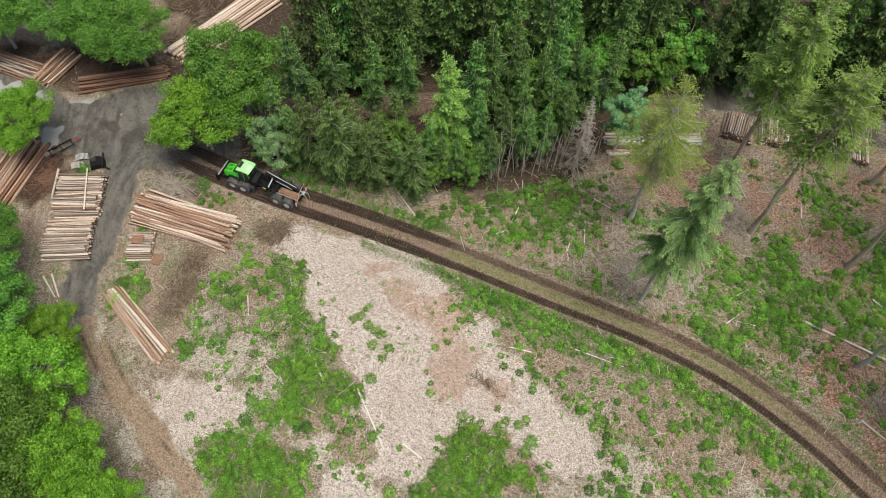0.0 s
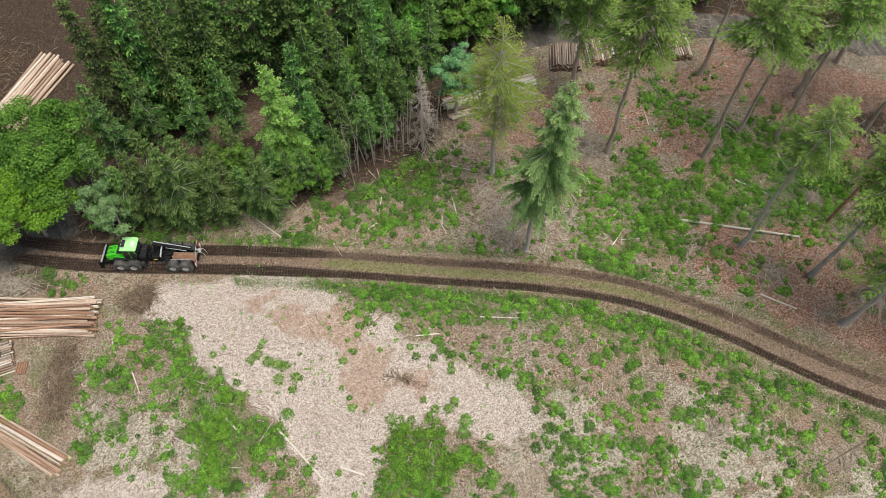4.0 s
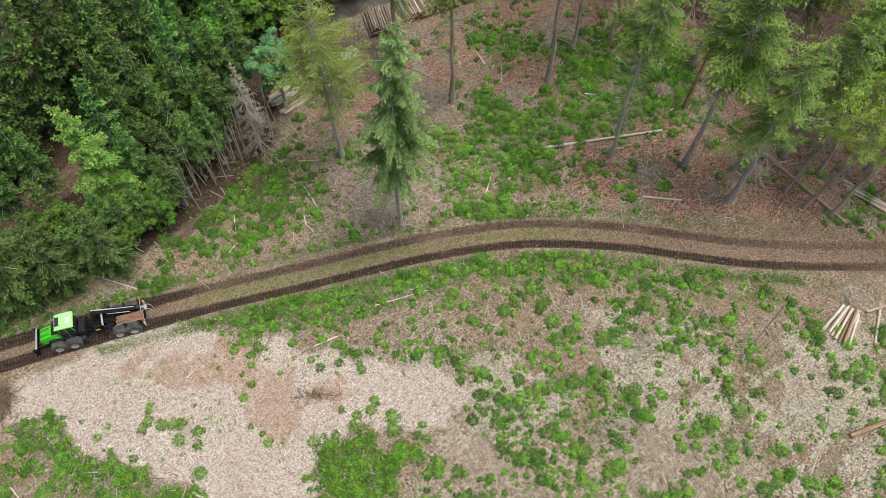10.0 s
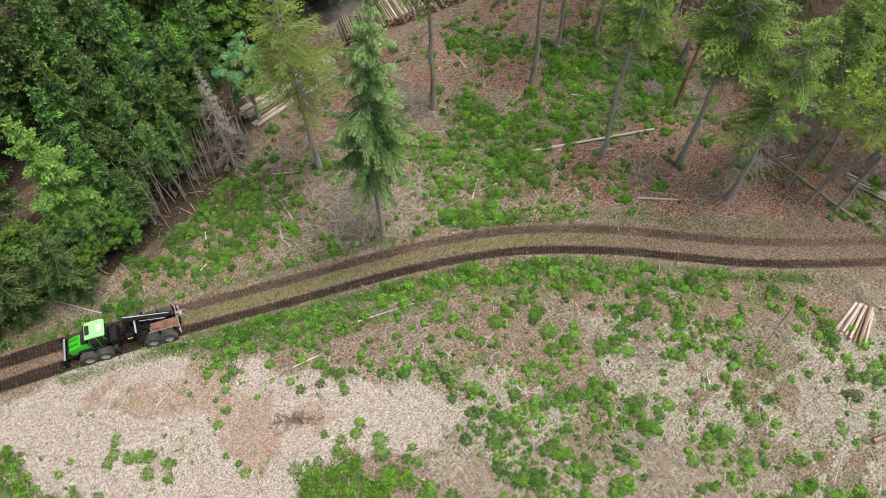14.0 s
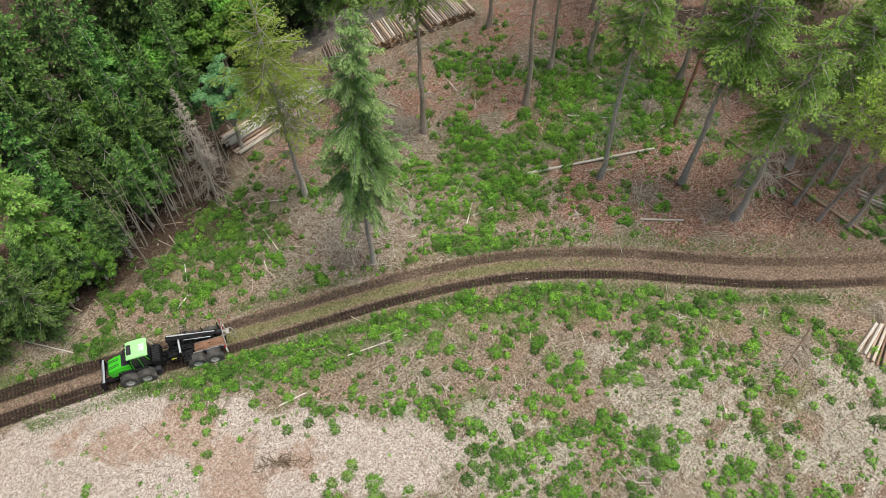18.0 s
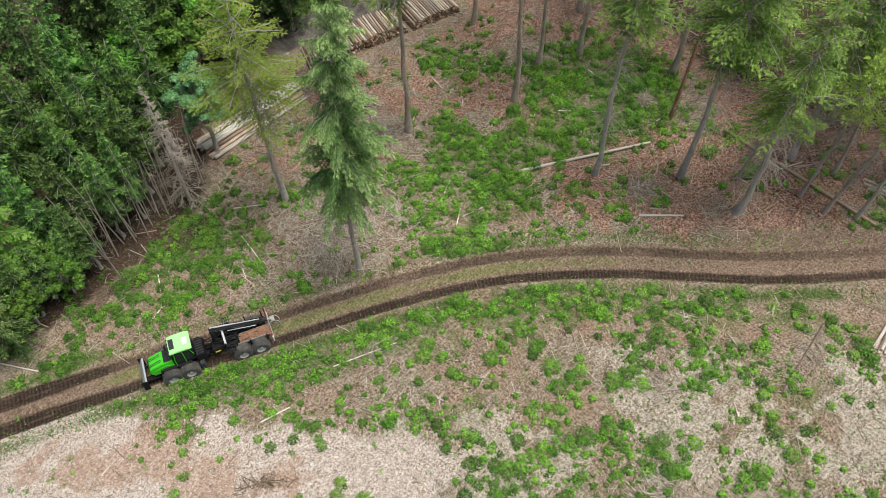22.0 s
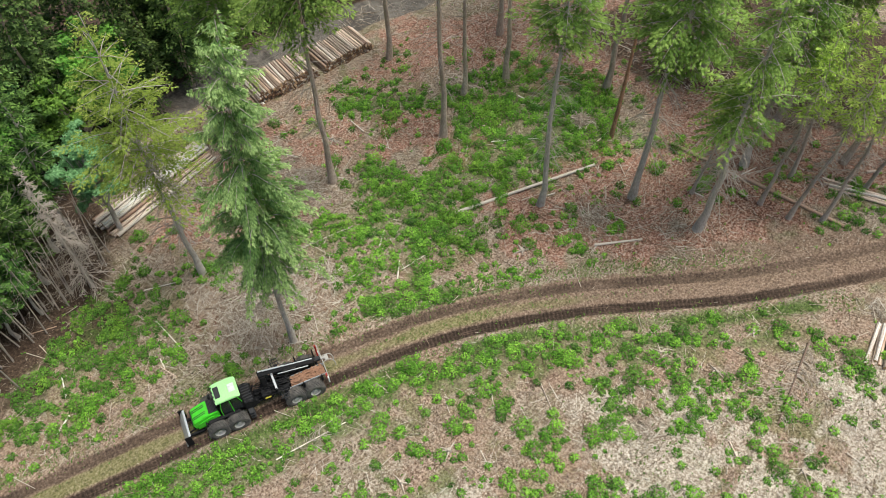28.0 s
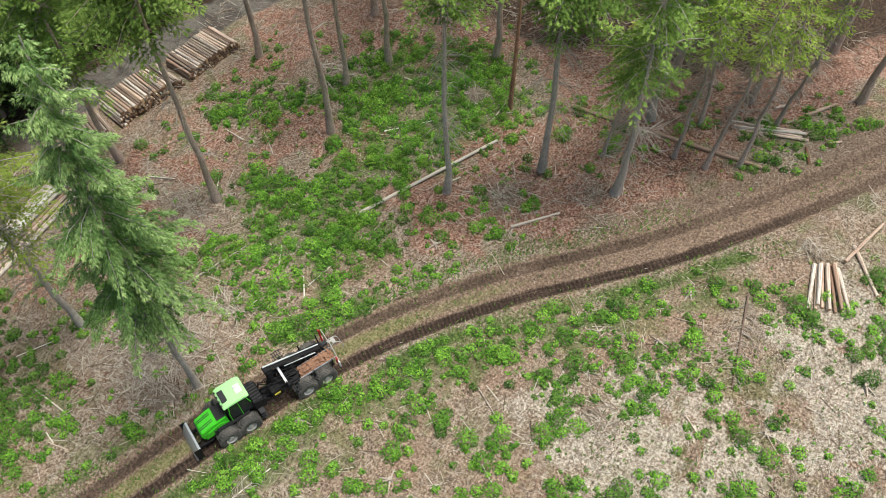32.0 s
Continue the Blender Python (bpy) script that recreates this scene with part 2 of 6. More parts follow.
    mud = m.ramp(fine, (0.34, (0.028, 0.019, 0.014)), (0.54, (0.075, 0.05, 0.038)), (0.72, (0.17, 0.118, 0.088)))
    tread = m.node("CombineXYZ")
    def away(value, from_):
        """How far a value lies from another."""
        n = m.t.nodes.new("ShaderNodeMath")
        n.operation = "SUBTRACT"
        m.link(value, n.inputs[0])
        n.inputs[1].default_value = from_
        k = m.t.nodes.new("ShaderNodeMath")
        k.operation = "ABSOLUTE"
        m.link(n.outputs[0], k.inputs[0])
        return k.outputs[0]
    off_wheel = away(away(m.attr("across"), 0.0), HALF_GAUGE)
    m.link(m.attr("along"), tread.inputs[0])
    m.link(off_wheel, tread.inputs[1])
    lugs = m.node("TexWave", Scale=1.05, Distortion=2.2, Detail=2.0)
    lugs.wave_profile = "SIN"
    m.link(m.mapped(tread.outputs[0], (1, 0.75, 1)), lugs.inputs["Vector"])
    mud = m.mix(m.math("MULTIPLY", lugs.outputs["Fac"], 0.75), mud, (0.024, 0.016, 0.012))
    slick = m.noise(1.0, m.mapped(tread.outputs[0], (0.35, 7.0, 1)), 4, 0.6, 0.4)
    mud = m.mix(m.ramp(slick, (0.52, 0.0), (0.68, 0.42)), mud, (0.22, 0.148, 0.112))
    c = lay(mud, "mud", 0.55)
    edge = m.math("ADD", off_wheel, m.math("MULTIPLY", m.math("ADD", mid, m.math("MULTIPLY", fine, 0.5)), 0.30))
    rut = m.math("MULTIPLY", m.ramp(edge, (0.56, 1.0), (0.76, 0.0)), m.attr("rut"))
    c = m.mix(rut, c, mud)
    cell = m.node("SeparateColor")
    m.link(m.voronoi(13, m.mapped(p, (1, 1, 0.3))), cell.inputs[0])
    c = m.mix(0.4, c, m.ramp(cell.outputs[1], (0.0, 0.42), (0.42, 0.95), (1.0, 1.0)), "MULTIPLY")
    c = m.mix(0.6, c, m.ramp(m.noise(2.4, p, 7, 0.72, 0.4), (0.38, 0.45), (0.48, 0.95), (0.60, 1.0)), "MULTIPLY")
    # puddles: smoother, with the sky's pale reflection put into the base colour
    wet = m.ramp(m.attr("wet"), (0.40, 0.0), (0.75, 1.0))
    c = m.mix(wet, c, (0.34, 0.335, 0.325))
    rough = m.math("SUBTRACT", 0.92, m.math("MULTIPLY", wet, 0.62))
    relief = m.math("ADD", m.math("MULTIPLY", fine, 0.6), m.math("MULTIPLY", twig, 0.35))
    relief = m.math("MULTIPLY", relief, m.math("SUBTRACT", 1.0, wet))
    relief = m.math("ADD", relief, m.math("MULTIPLY", lugs.outputs["Fac"], m.math("MULTIPLY", m.math("MAXIMUM", m.attr("mud"), rut), 0.6)))
    return m.done(c, rough, relief, 0.8, 0.09, gloss=0.2)


M = {
    "ground": ground_material(),
    "log": wood("peeled_logs", (0.84, 0.68, 0.56), (0.56, 0.35, 0.24), (0.14, 0.062, 0.036), 0.49),
    "log_pale": wood("pale_logs", (0.86, 0.76, 0.66), (0.70, 0.54, 0.43), (0.20, 0.105, 0.065), 0.44),
    "log_brown": wood("barked_logs", (0.62, 0.43, 0.32), (0.33, 0.175, 0.115), (0.10, 0.050, 0.032), 0.51),
    "log_grey": wood("weathered_logs", (0.74, 0.65, 0.56), (0.46, 0.36, 0.29), (0.10, 0.058, 0.042), 0.48),
    "cut": cut_wood("sawn_end", (0.66, 0.48, 0.31), (0.50, 0.31, 0.17)),
    "cut_old": cut_wood("old_sawn_end", (0.30, 0.175, 0.10), (0.15, 0.08, 0.05)),
    "birch": wood("bleached_trunk", (0.80, 0.74, 0.66), (0.66, 0.60, 0.52), (0.44, 0.38, 0.32), 0.36),
    "bark": bark("spruce_bark", (0.66, 0.54, 0.46), (0.37, 0.285, 0.235)),
    "bark_grey": bark("grey_bark", (0.68, 0.62, 0.56), (0.40, 0.35, 0.31)),
    "bark_red": bark("red_bark", (0.55, 0.33, 0.22), (0.26, 0.14, 0.09)),
    "bleached": bark("bleached_roots", (0.62, 0.54, 0.46), (0.40, 0.33, 0.27)),
    "dead": bark("dead_twigs", (0.60, 0.53, 0.465), (0.38, 0.32, 0.275)),
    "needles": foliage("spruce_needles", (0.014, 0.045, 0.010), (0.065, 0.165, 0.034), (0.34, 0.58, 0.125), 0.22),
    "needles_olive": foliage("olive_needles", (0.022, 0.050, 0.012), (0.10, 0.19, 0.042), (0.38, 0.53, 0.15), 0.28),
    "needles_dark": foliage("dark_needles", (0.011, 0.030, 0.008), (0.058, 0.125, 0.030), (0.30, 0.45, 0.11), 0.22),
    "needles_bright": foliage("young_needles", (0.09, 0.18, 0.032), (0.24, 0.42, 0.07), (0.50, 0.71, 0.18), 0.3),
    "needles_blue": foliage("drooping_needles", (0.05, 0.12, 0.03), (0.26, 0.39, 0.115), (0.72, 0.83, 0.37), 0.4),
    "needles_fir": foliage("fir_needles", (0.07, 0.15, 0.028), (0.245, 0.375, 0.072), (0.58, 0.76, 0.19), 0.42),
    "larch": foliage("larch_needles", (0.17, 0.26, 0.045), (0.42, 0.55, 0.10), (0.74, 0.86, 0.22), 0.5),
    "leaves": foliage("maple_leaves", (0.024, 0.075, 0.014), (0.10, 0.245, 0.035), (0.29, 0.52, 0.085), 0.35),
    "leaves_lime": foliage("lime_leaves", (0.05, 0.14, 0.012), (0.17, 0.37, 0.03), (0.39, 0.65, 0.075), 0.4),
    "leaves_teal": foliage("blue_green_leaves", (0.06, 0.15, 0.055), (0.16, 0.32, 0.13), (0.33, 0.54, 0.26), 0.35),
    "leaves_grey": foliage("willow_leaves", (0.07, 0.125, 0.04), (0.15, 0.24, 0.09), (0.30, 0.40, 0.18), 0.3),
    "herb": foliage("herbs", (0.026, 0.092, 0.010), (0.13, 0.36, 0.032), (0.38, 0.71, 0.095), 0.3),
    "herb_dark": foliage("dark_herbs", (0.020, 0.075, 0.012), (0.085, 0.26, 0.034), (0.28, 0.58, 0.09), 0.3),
    "grass": foliage("grass_blades", (0.06, 0.13, 0.02), (0.13, 0.22, 0.045), (0.26, 0.33, 0.10), 0.3),
    "sticks": bits("sticks", (0.28, 0.21, 0.155), (0.44, 0.36, 0.29), (0.60, 0.52, 0.43), (0.76, 0.70, 0.61)),
    "sticks_red": bits("needle_twigs", (0.13, 0.06, 0.04), (0.27, 0.118, 0.074), (0.40, 0.205, 0.13), (0.34, 0.25, 0.195)),
    "sticks_brown": bits("brown_sticks", (0.13, 0.088, 0.06), (0.22, 0.155, 0.105), (0.32, 0.235, 0.165), (0.43, 0.345, 0.26)),
    "straw": bits("dry_straw", (0.30, 0.235, 0.165), (0.45, 0.38, 0.28), (0.60, 0.53, 0.42), (0.74, 0.68, 0.58)),
    "chips": bits("chips", (0.36, 0.26, 0.20), (0.54, 0.44, 0.375), (0.66, 0.58, 0.515), (0.79, 0.73, 0.675)),
    "stones": bits("stones", (0.12, 0.11, 0.10), (0.2, 0.19, 0.175), (0.32, 0.30, 0.28)),
    "green": paint("green_paint", (0.075, 0.60, 0.030), 0.16, dirty=0.12),
    # the machine's green, whitened: sky sheen on the cab roof is put into the colour
    "roof": paint("roof_green_with_sheen", (0.44, 0.84, 0.36), 0.14, dirty=0.06),
    "black": paint("black_steel", (0.010, 0.010, 0.012), 0.5, (0.045, 0.038, 0.032), 0.15, 0.0, 0.25),
    "dark": paint("dark_plastic", (0.022, 0.023, 0.026), 0.5, (0.09, 0.08, 0.07), 0.35),
    "steel": paint("bare_steel", (0.50, 0.52, 0.54), 0.38, (0.3, 0.27, 0.24), 0.3, 0.5),
    "blade": paint("blade_steel", (0.52, 0.55, 0.58), 0.28, (0.16, 0.14, 0.12), 0.3, 0.5),
    "tyre": paint("muddy_tyre", (0.075, 0.072, 0.069), 0.85, (0.22, 0.20, 0.18), 0.75, 0.0, 0.2),
    "rim": paint("dusty_rim", (0.46, 0.45, 0.43), 0.6, (0.27, 0.24, 0.21), 0.6),
    "red": paint("red_paint", (0.55, 0.035, 0.025), 0.4, dirty=0.3),
    "orange": paint("orange_wood", (0.34, 0.185, 0.115), 0.8, (0.16, 0.09, 0.06), 0.9),
    "yellow": paint("yellow_paint", (0.60, 0.52, 0.06), 0.45, dirty=0.3),
    "white": paint("white_paint", (0.70, 0.72, 0.70), 0.4, dirty=0.25),
}


def glass_material():
    m = Tree("cab_glass")
    m.bsdf.inputs["Base Color"].default_value = (0.03, 0.04, 0.04, 1)
    m.bsdf.inputs["Roughness"].default_value = 0.06
    m.bsdf.inputs["Transmission Weight"].default_value = 0.4
    return m.mat


M["glass"] = glass_material()

# ---- geometry helpers ----
def mesh_of(name, verts, faces, material, tips=None, smooth=False):
    """A mesh from arrays: verts n x 3, faces m x 3 or m x 4."""
    verts, faces = np.asarray(verts, np.float32), np.asarray(faces, np.int32)
    me = bpy.data.meshes.new(name)
    k = faces.shape[1]
    me.vertices.add(len(verts))
    me.vertices.foreach_set("co", verts.ravel())
    me.loops.add(faces.size)
    me.loops.foreach_set("vertex_index", faces.ravel())
    me.polygons.add(len(faces))
    me.polygons.foreach_set("loop_start", np.arange(0, faces.size, k, dtype=np.int32))
    if smooth:
        me.polygons.foreach_set("use_smooth", np.ones(len(faces), bool))
    if tips is not None:
        me.attributes.new("tip", "FLOAT", "POINT").data.foreach_set("value", np.asarray(tips, np.float32))
    me.update(calc_edges=True)
    me.validate()
    me.materials.append(material)
    return me


def thing(name, label, category, m=None, group="", kind=""):
    ob = new(name)
    ob.empty_display_size = 0.3
    if m is not None:
        ob.matrix_world = m
    return tagged(ob, label, category, group, kind)


def child(name, me, parent, m=None, label=""):
    ob = new(name, me)
    ob.parent = parent
    if m is not None:
        ob.matrix_basis = m
    if label:
        ob["label"] = label
    return ob


def part(name, bm, material, parent, label="", m=None, smooth=False):
    me = bpy.data.meshes.new(name)
    if smooth:
        for f in bm.faces:
            f.smooth = True
    bm.to_mesh(me)
    bm.free()
    me.materials.append(M[material])
    return child(name, me, parent, m, label)


def box(bm, x, y, z, sx, sy, sz, bevel=0.02, turn=None):
    r = bmesh.ops.create_cube(bm, size=1, matrix=Matrix.Translation((x, y, z)) @ (turn or Matrix()) @ Matrix.Diagonal((sx, sy, sz, 1)))
    if bevel:
        es = list({e for v in r["verts"] for e in v.link_edges})
        bmesh.ops.bevel(bm, geom=es, offset=min(bevel, 0.45 * min(sx, sy, sz)), segments=1, affect="EDGES")
    return bm


def rod(bm, a, b, r, r2=None, seg=10):
    a, b = Vector(a), Vector(b)
    d = b - a
    m = Matrix.Translation((a + b) / 2) @ d.to_track_quat("Z", "Y").to_matrix().to_4x4()
    bmesh.ops.create_cone(bm, cap_ends=True, segments=seg, radius1=r, radius2=r if r2 is None else r2, depth=d.length, matrix=m)
    return bm


def prism(bm, profile, y0, y1, bevel=0.03):
    """A side profile of x, z pairs drawn out from y0 to y1."""
    a = [bm.verts.new((x, y0, z)) for x, z in profile]
    b = [bm.verts.new((x, y1, z)) for x, z in profile]
    n = len(profile)
    bm.faces.new(a)
    bm.faces.new(b[::-1])
    for i in range(n):
        bm.faces.new((a[i], b[i], b[(i + 1) % n], a[(i + 1) % n]))
    bmesh.ops.recalc_face_normals(bm, faces=bm.faces[:])
    if bevel:
        bmesh.ops.bevel(bm, geom=bm.edges[:], offset=bevel, segments=2, affect="EDGES")
    return bm


def hashed(ix, iy, seed):
    h = (ix.astype(np.int64) * 374761393 + iy.astype(np.int64) * 668265263 + seed * 974634777) & 0x7FFFFFFF
    h = ((h ^ (h >> 13)) * 1274126177) & 0x7FFFFFFF
    return ((h ^ (h >> 16)) & 0xFFFF) / 65535.0


def vnoise(x, y, scale, seed=0):
    """Smooth value noise from -1 to 1; scale: cells a metre."""
    x, y = np.asarray(x, float) * scale, np.asarray(y, float) * scale
    ix, iy = np.floor(x), np.floor(y)
    fx, fy = x - ix, y - iy
    fx, fy = fx * fx * (3 - 2 * fx), fy * fy * (3 - 2 * fy)
    a, b = hashed(ix, iy, seed), hashed(ix + 1, iy, seed)
    c, d = hashed(ix, iy + 1, seed), hashed(ix + 1, iy + 1, seed)
    return 2 * ((a + (b - a) * fx) * (1 - fy) + (c + (d - c) * fx) * fy) - 1


def smooth_line(points, step=0.5):
    """A curve through the points, as evenly spaced places."""
    p = np.array([2 * np.array(points[0]) - np.array(points[1]), *points, 2 * np.array(points[-1]) - np.array(points[-2])], float)
    out = []
    for i in range(1, len(p) - 2):
        for s in np.linspace(0, 1, 40, endpoint=False):
            out.append(0.5 * (2 * p[i] + (p[i + 1] - p[i - 1]) * s + (2 * p[i - 1] - 5 * p[i] + 4 * p[i + 1] - p[i + 2]) * s * s + (3 * p[i] - p[i - 1] - 3 * p[i + 1] + p[i + 2]) * s ** 3))
    out = np.array(out + [p[-2]])
    s = np.concatenate([[0], np.cumsum(np.hypot(*np.diff(out, axis=0).T))])
    k = np.arange(0, s[-1], step)
    return np.stack([np.interp(k, s, out[:, 0]), np.interp(k, s, out[:, 1])], 1), k


def off_line(line, x, y, reach=6.0):
    """Signed distance from a curve, its left side plus; far away simply large."""
    x, y = np.asarray(x, float), np.asarray(y, float)
    best = np.full(x.shape, 1e9)
    sign = np.ones(x.shape)
    near = (x > line[:, 0].min() - reach) & (x < line[:, 0].max() + reach) & (y > line[:, 1].min() - reach) & (y < line[:, 1].max() + reach)
    px, py = x[near], y[near]
    bn, sn = np.full(px.shape, 1e9), np.ones(px.shape)
    for a, b in zip(line[:-1:2], line[2::2]):
        d = b - a
        s = np.clip(((px - a[0]) * d[0] + (py - a[1]) * d[1]) / (d @ d), 0, 1)
        q = (px - a[0] - s * d[0]) ** 2 + (py - a[1] - s * d[1]) ** 2
        w = q < bn
        bn[w] = q[w]
        sn[w] = np.sign(d[0] * (py[w] - a[1]) - d[1] * (px[w] - a[0]))
    best[near], sign[near] = np.sqrt(bn), sn
    return best * sign


def along_line(line, x, y):
    """Metres along a curve of the nearest place, and how far off it."""
    x, y = np.asarray(x, float), np.asarray(y, float)
    best, s_at, off = np.full(x.shape, 36.0), np.zeros(x.shape), np.zeros(x.shape)
    at = 0.0
    for a, b in zip(line[:-1:2], line[2::2]):
        d = b - a
        L = math.hypot(*d)
        k = (np.abs(x - a[0]) < 7) & (np.abs(y - a[1]) < 7)
        s = ((x[k] - a[0]) * d[0] + (y[k] - a[1]) * d[1]) / (L * L)
        c = np.clip(s, 0, 1)
        q = (x[k] - a[0] - c * d[0]) ** 2 + (y[k] - a[1] - c * d[1]) ** 2
        w = q < best[k]
        i = np.flatnonzero(k)[w]
        best[i], s_at[i] = q[w], at + c[w] * L
        off[i] = (d[0] * (y[i] - a[1]) - d[1] * (x[i] - a[0])) / L
        at += L
    return s_at, off


def inside(poly, x, y, soft=1.0, rag=1.2, seed=0):
    """1 inside a ragged outline, 0 outside, over a soft edge."""
    x, y = np.asarray(x, float), np.asarray(y, float)
    px, py = np.array(poly, float).T
    out = np.zeros(x.shape)
    pad = 2 * soft + 2 * rag
    k = (x > px.min() - pad) & (x < px.max() + pad) & (y > py.min() - pad) & (y < py.max() + pad)
    if not k.any():
        return out
    qx, qy = x[k], y[k]
    qx, qy = qx + rag * vnoise(qx, qy, 0.45, seed + 3) + 0.5 * rag * vnoise(qx, qy, 1.3, seed + 5), qy + rag * vnoise(qx, qy, 0.45, seed + 4) + 0.5 * rag * vnoise(qx, qy, 1.3, seed + 6)
    odd = np.zeros(qx.shape, bool)
    far = np.full(qx.shape, 1e9)
    for i in range(len(px)):
        ax, ay, bx, by = px[i - 1], py[i - 1], px[i], py[i]
        cross = (ay > qy) != (by > qy)
        odd ^= cross & (qx < (bx - ax) * (qy - ay) / (by - ay + 1e-12) + ax)
        dx, dy = bx - ax, by - ay
        s = np.clip(((qx - ax) * dx + (qy - ay) * dy) / (dx * dx + dy * dy), 0, 1)
        far = np.minimum(far, np.hypot(qx - ax - s * dx, qy - ay - s * dy))
    d = np.where(odd, far, -far)
    out[k] = np.clip(0.5 + d / (2 * soft), 0, 1)
    return out


# ---- the plan ----
SLOPE_X, SLOPE_Y = -0.0306, -0.1154
LANE, LANE_S = smooth_line([(-52, 62.5), (-43, 57.5), (-36, 53.5), (-31, 50.6), (-25.3, 47.7), (-19.0, 44.95), (-8.6, 41.1), (1.6, 36.95), (11.6, 32.5), (21.8, 27.9), (29.4, 23.4), (35.9, 17.7), (40.4, 12.7), (44.3, 8.4), (50.0, 3.3), (58.0, -3.0), (68, -9.5), (90, -20)])
ROAD, _ = smooth_line([(-70, 67), (-58, 61.5), (-48, 56.5), (-40, 53.2), (-37.2, 50), (-36.3, 45), (-36.6, 40), (-37.5, 34.5), (-37.3, 29.5), (-35.9, 27)])
DIRT, _ = smooth_line([(-37.6, 36), (-37.0, 30), (-34.4, 25.7), (-29.8, 18.7), (-23.6, 11.6), (-16, 2), (-8, -8)])
WOOD_ROAD, _ = smooth_line([(-31, 57), (-20, 57), (-8, 57.8), (6, 59.5), (24, 61.2), (38, 60), (50, 56.6), (60, 52.2), (75, 44), (95, 36)])

CHIPS = [(-17.8, 39.5), (-13.9, 40.2), (-8.4, 39.2), (-0.6, 35.9), (0, 32), (5.4, 26.9), (10.1, 22.8), (12.5, 18.1), (14.9, 14.7), (10.7, 12.4), (7.7, 15.7), (5.1, 18.5), (1.1, 17.3), (-0.3, 14), (-2.9, 12), (-6, 13.5), (-8.6, 21.6), (-9.9, 25.8), (-11.6, 25.5), (-14.7, 31.4), (-15.8, 34.5)]
CHIPS_LOW = [[(-28.3, 20.7), (-25.2, 23.1), (-21.2, 22), (-18.7, 19.7), (-19.2, 15.9), (-22.9, 15.8), (-25.7, 16.3)], [(-15.1, 17), (-10.9, 17.1), (-10.7, 14.9), (-14.3, 14.6)], [(-11.6, 13.3), (-6.9, 13.9), (-5, 9), (-12, 8)], [(6.7, 16.7), (9.8, 19.6), (14.1, 18), (15.4, 14.1), (10.6, 14.1)]]
PALE = [[(28.4, 12.5), (33.9, 7.8), (37, 1), (33, -3), (28, -2), (24, 3)], [(14, 20), (20, 16), (22, 9), (17, 6), (11, 11)], [(-20, 30), (-16, 24), (-18, 18), (-24, 22), (-25, 28)], [(38, 0), (48, -4), (46, -14), (34, -12), (30, -6)], [(-38, 29), (-33, 27), (-21, 11), (-24, 9), (-34, 21)]]
BROWN = [[(20, 50), (34, 51), (50, 49), (62, 44), (66, 34), (57, 38), (48, 46), (40, 48.5), (33, 46), (30, 42), (24, 44)], [(28, 43), (34, 40), (41, 44), (40, 48), (32, 47)]]
THICKETS = [[(-18.1, 34.1), (-15.8, 34.8), (-12.4, 29.6), (-9.2, 24.6), (-8.8, 18.8), (-14.1, 17.6), (-16.5, 19.8), (-16.1, 25.7), (-17, 29.5)], [(-23.4, 15.3), (-18.9, 16.9), (-12.8, 15.4), (-11.4, 8), (-22.7, 6)], [(1, 17.2), (4.8, 18.7), (7.5, 16.2), (7.1, 13.5), (4.6, 11.3), (0, 11.2)]]
MATS = [[(48.3, 37.5), (55.7, 35.1), (57, 27.4), (51.7, 24.7), (45.8, 27.1), (46.4, 31.1), (43.9, 34.7)], [(35.8, 41.4), (40.9, 35.4), (43.4, 30.6), (38.7, 29.5), (36.6, 26.2), (34, 25.9), (32.1, 30.5), (26.6, 35.2), (27.6, 38.7), (32.5, 37.1)], [(42.1, 48), (47.2, 44.8), (46.5, 40.1), (41, 42.8), (40.1, 45.4)], [(44.8, 36.5), (47, 38.6), (56.5, 37), (59.5, 27.5), (52.5, 23.4), (46, 25.6), (42.4, 27.6), (39, 32), (41.5, 33.8)], [(1.5, 43), (6, 45.8), (14, 47), (17, 46), (14.5, 42.6), (9, 42.6), (4, 41.6)]]
VERGE = [[(-22, 46.8), (-8, 41.9), (-2, 39.6), (2, 41.5), (-8, 44.2), (-18, 47.6)], [(27.5, 31.2), (31.8, 28), (32.7, 24.9), (36.9, 21), (36.5, 19.7), (28.5, 25.3), (25.4, 28.8)], [(-0.1, 35.6), (10.8, 30.7), (21, 25.8), (30.3, 19.6), (37.6, 11.1), (42.8, 5.2), (43.6, 2.2), (35.8, 8.7), (28.6, 17), (19.5, 23.1), (9.3, 27.6), (2.4, 31.2)], [(-35.9, 29.1), (-32.6, 35.2), (-31.3, 33.1), (-34.1, 28.5)], [(-34.3, 29.5), (-33.4, 36), (-33.2, 42.5), (-31.8, 41.5), (-32.2, 36), (-32.0, 31)], [(-41, 46.8), (-38.6, 47.2), (-38.4, 45.9), (-41, 45.8)], [(-30, 46.4), (-24, 44.4), (-22.5, 42.8), (-25, 42.6), (-30, 45.0)]]
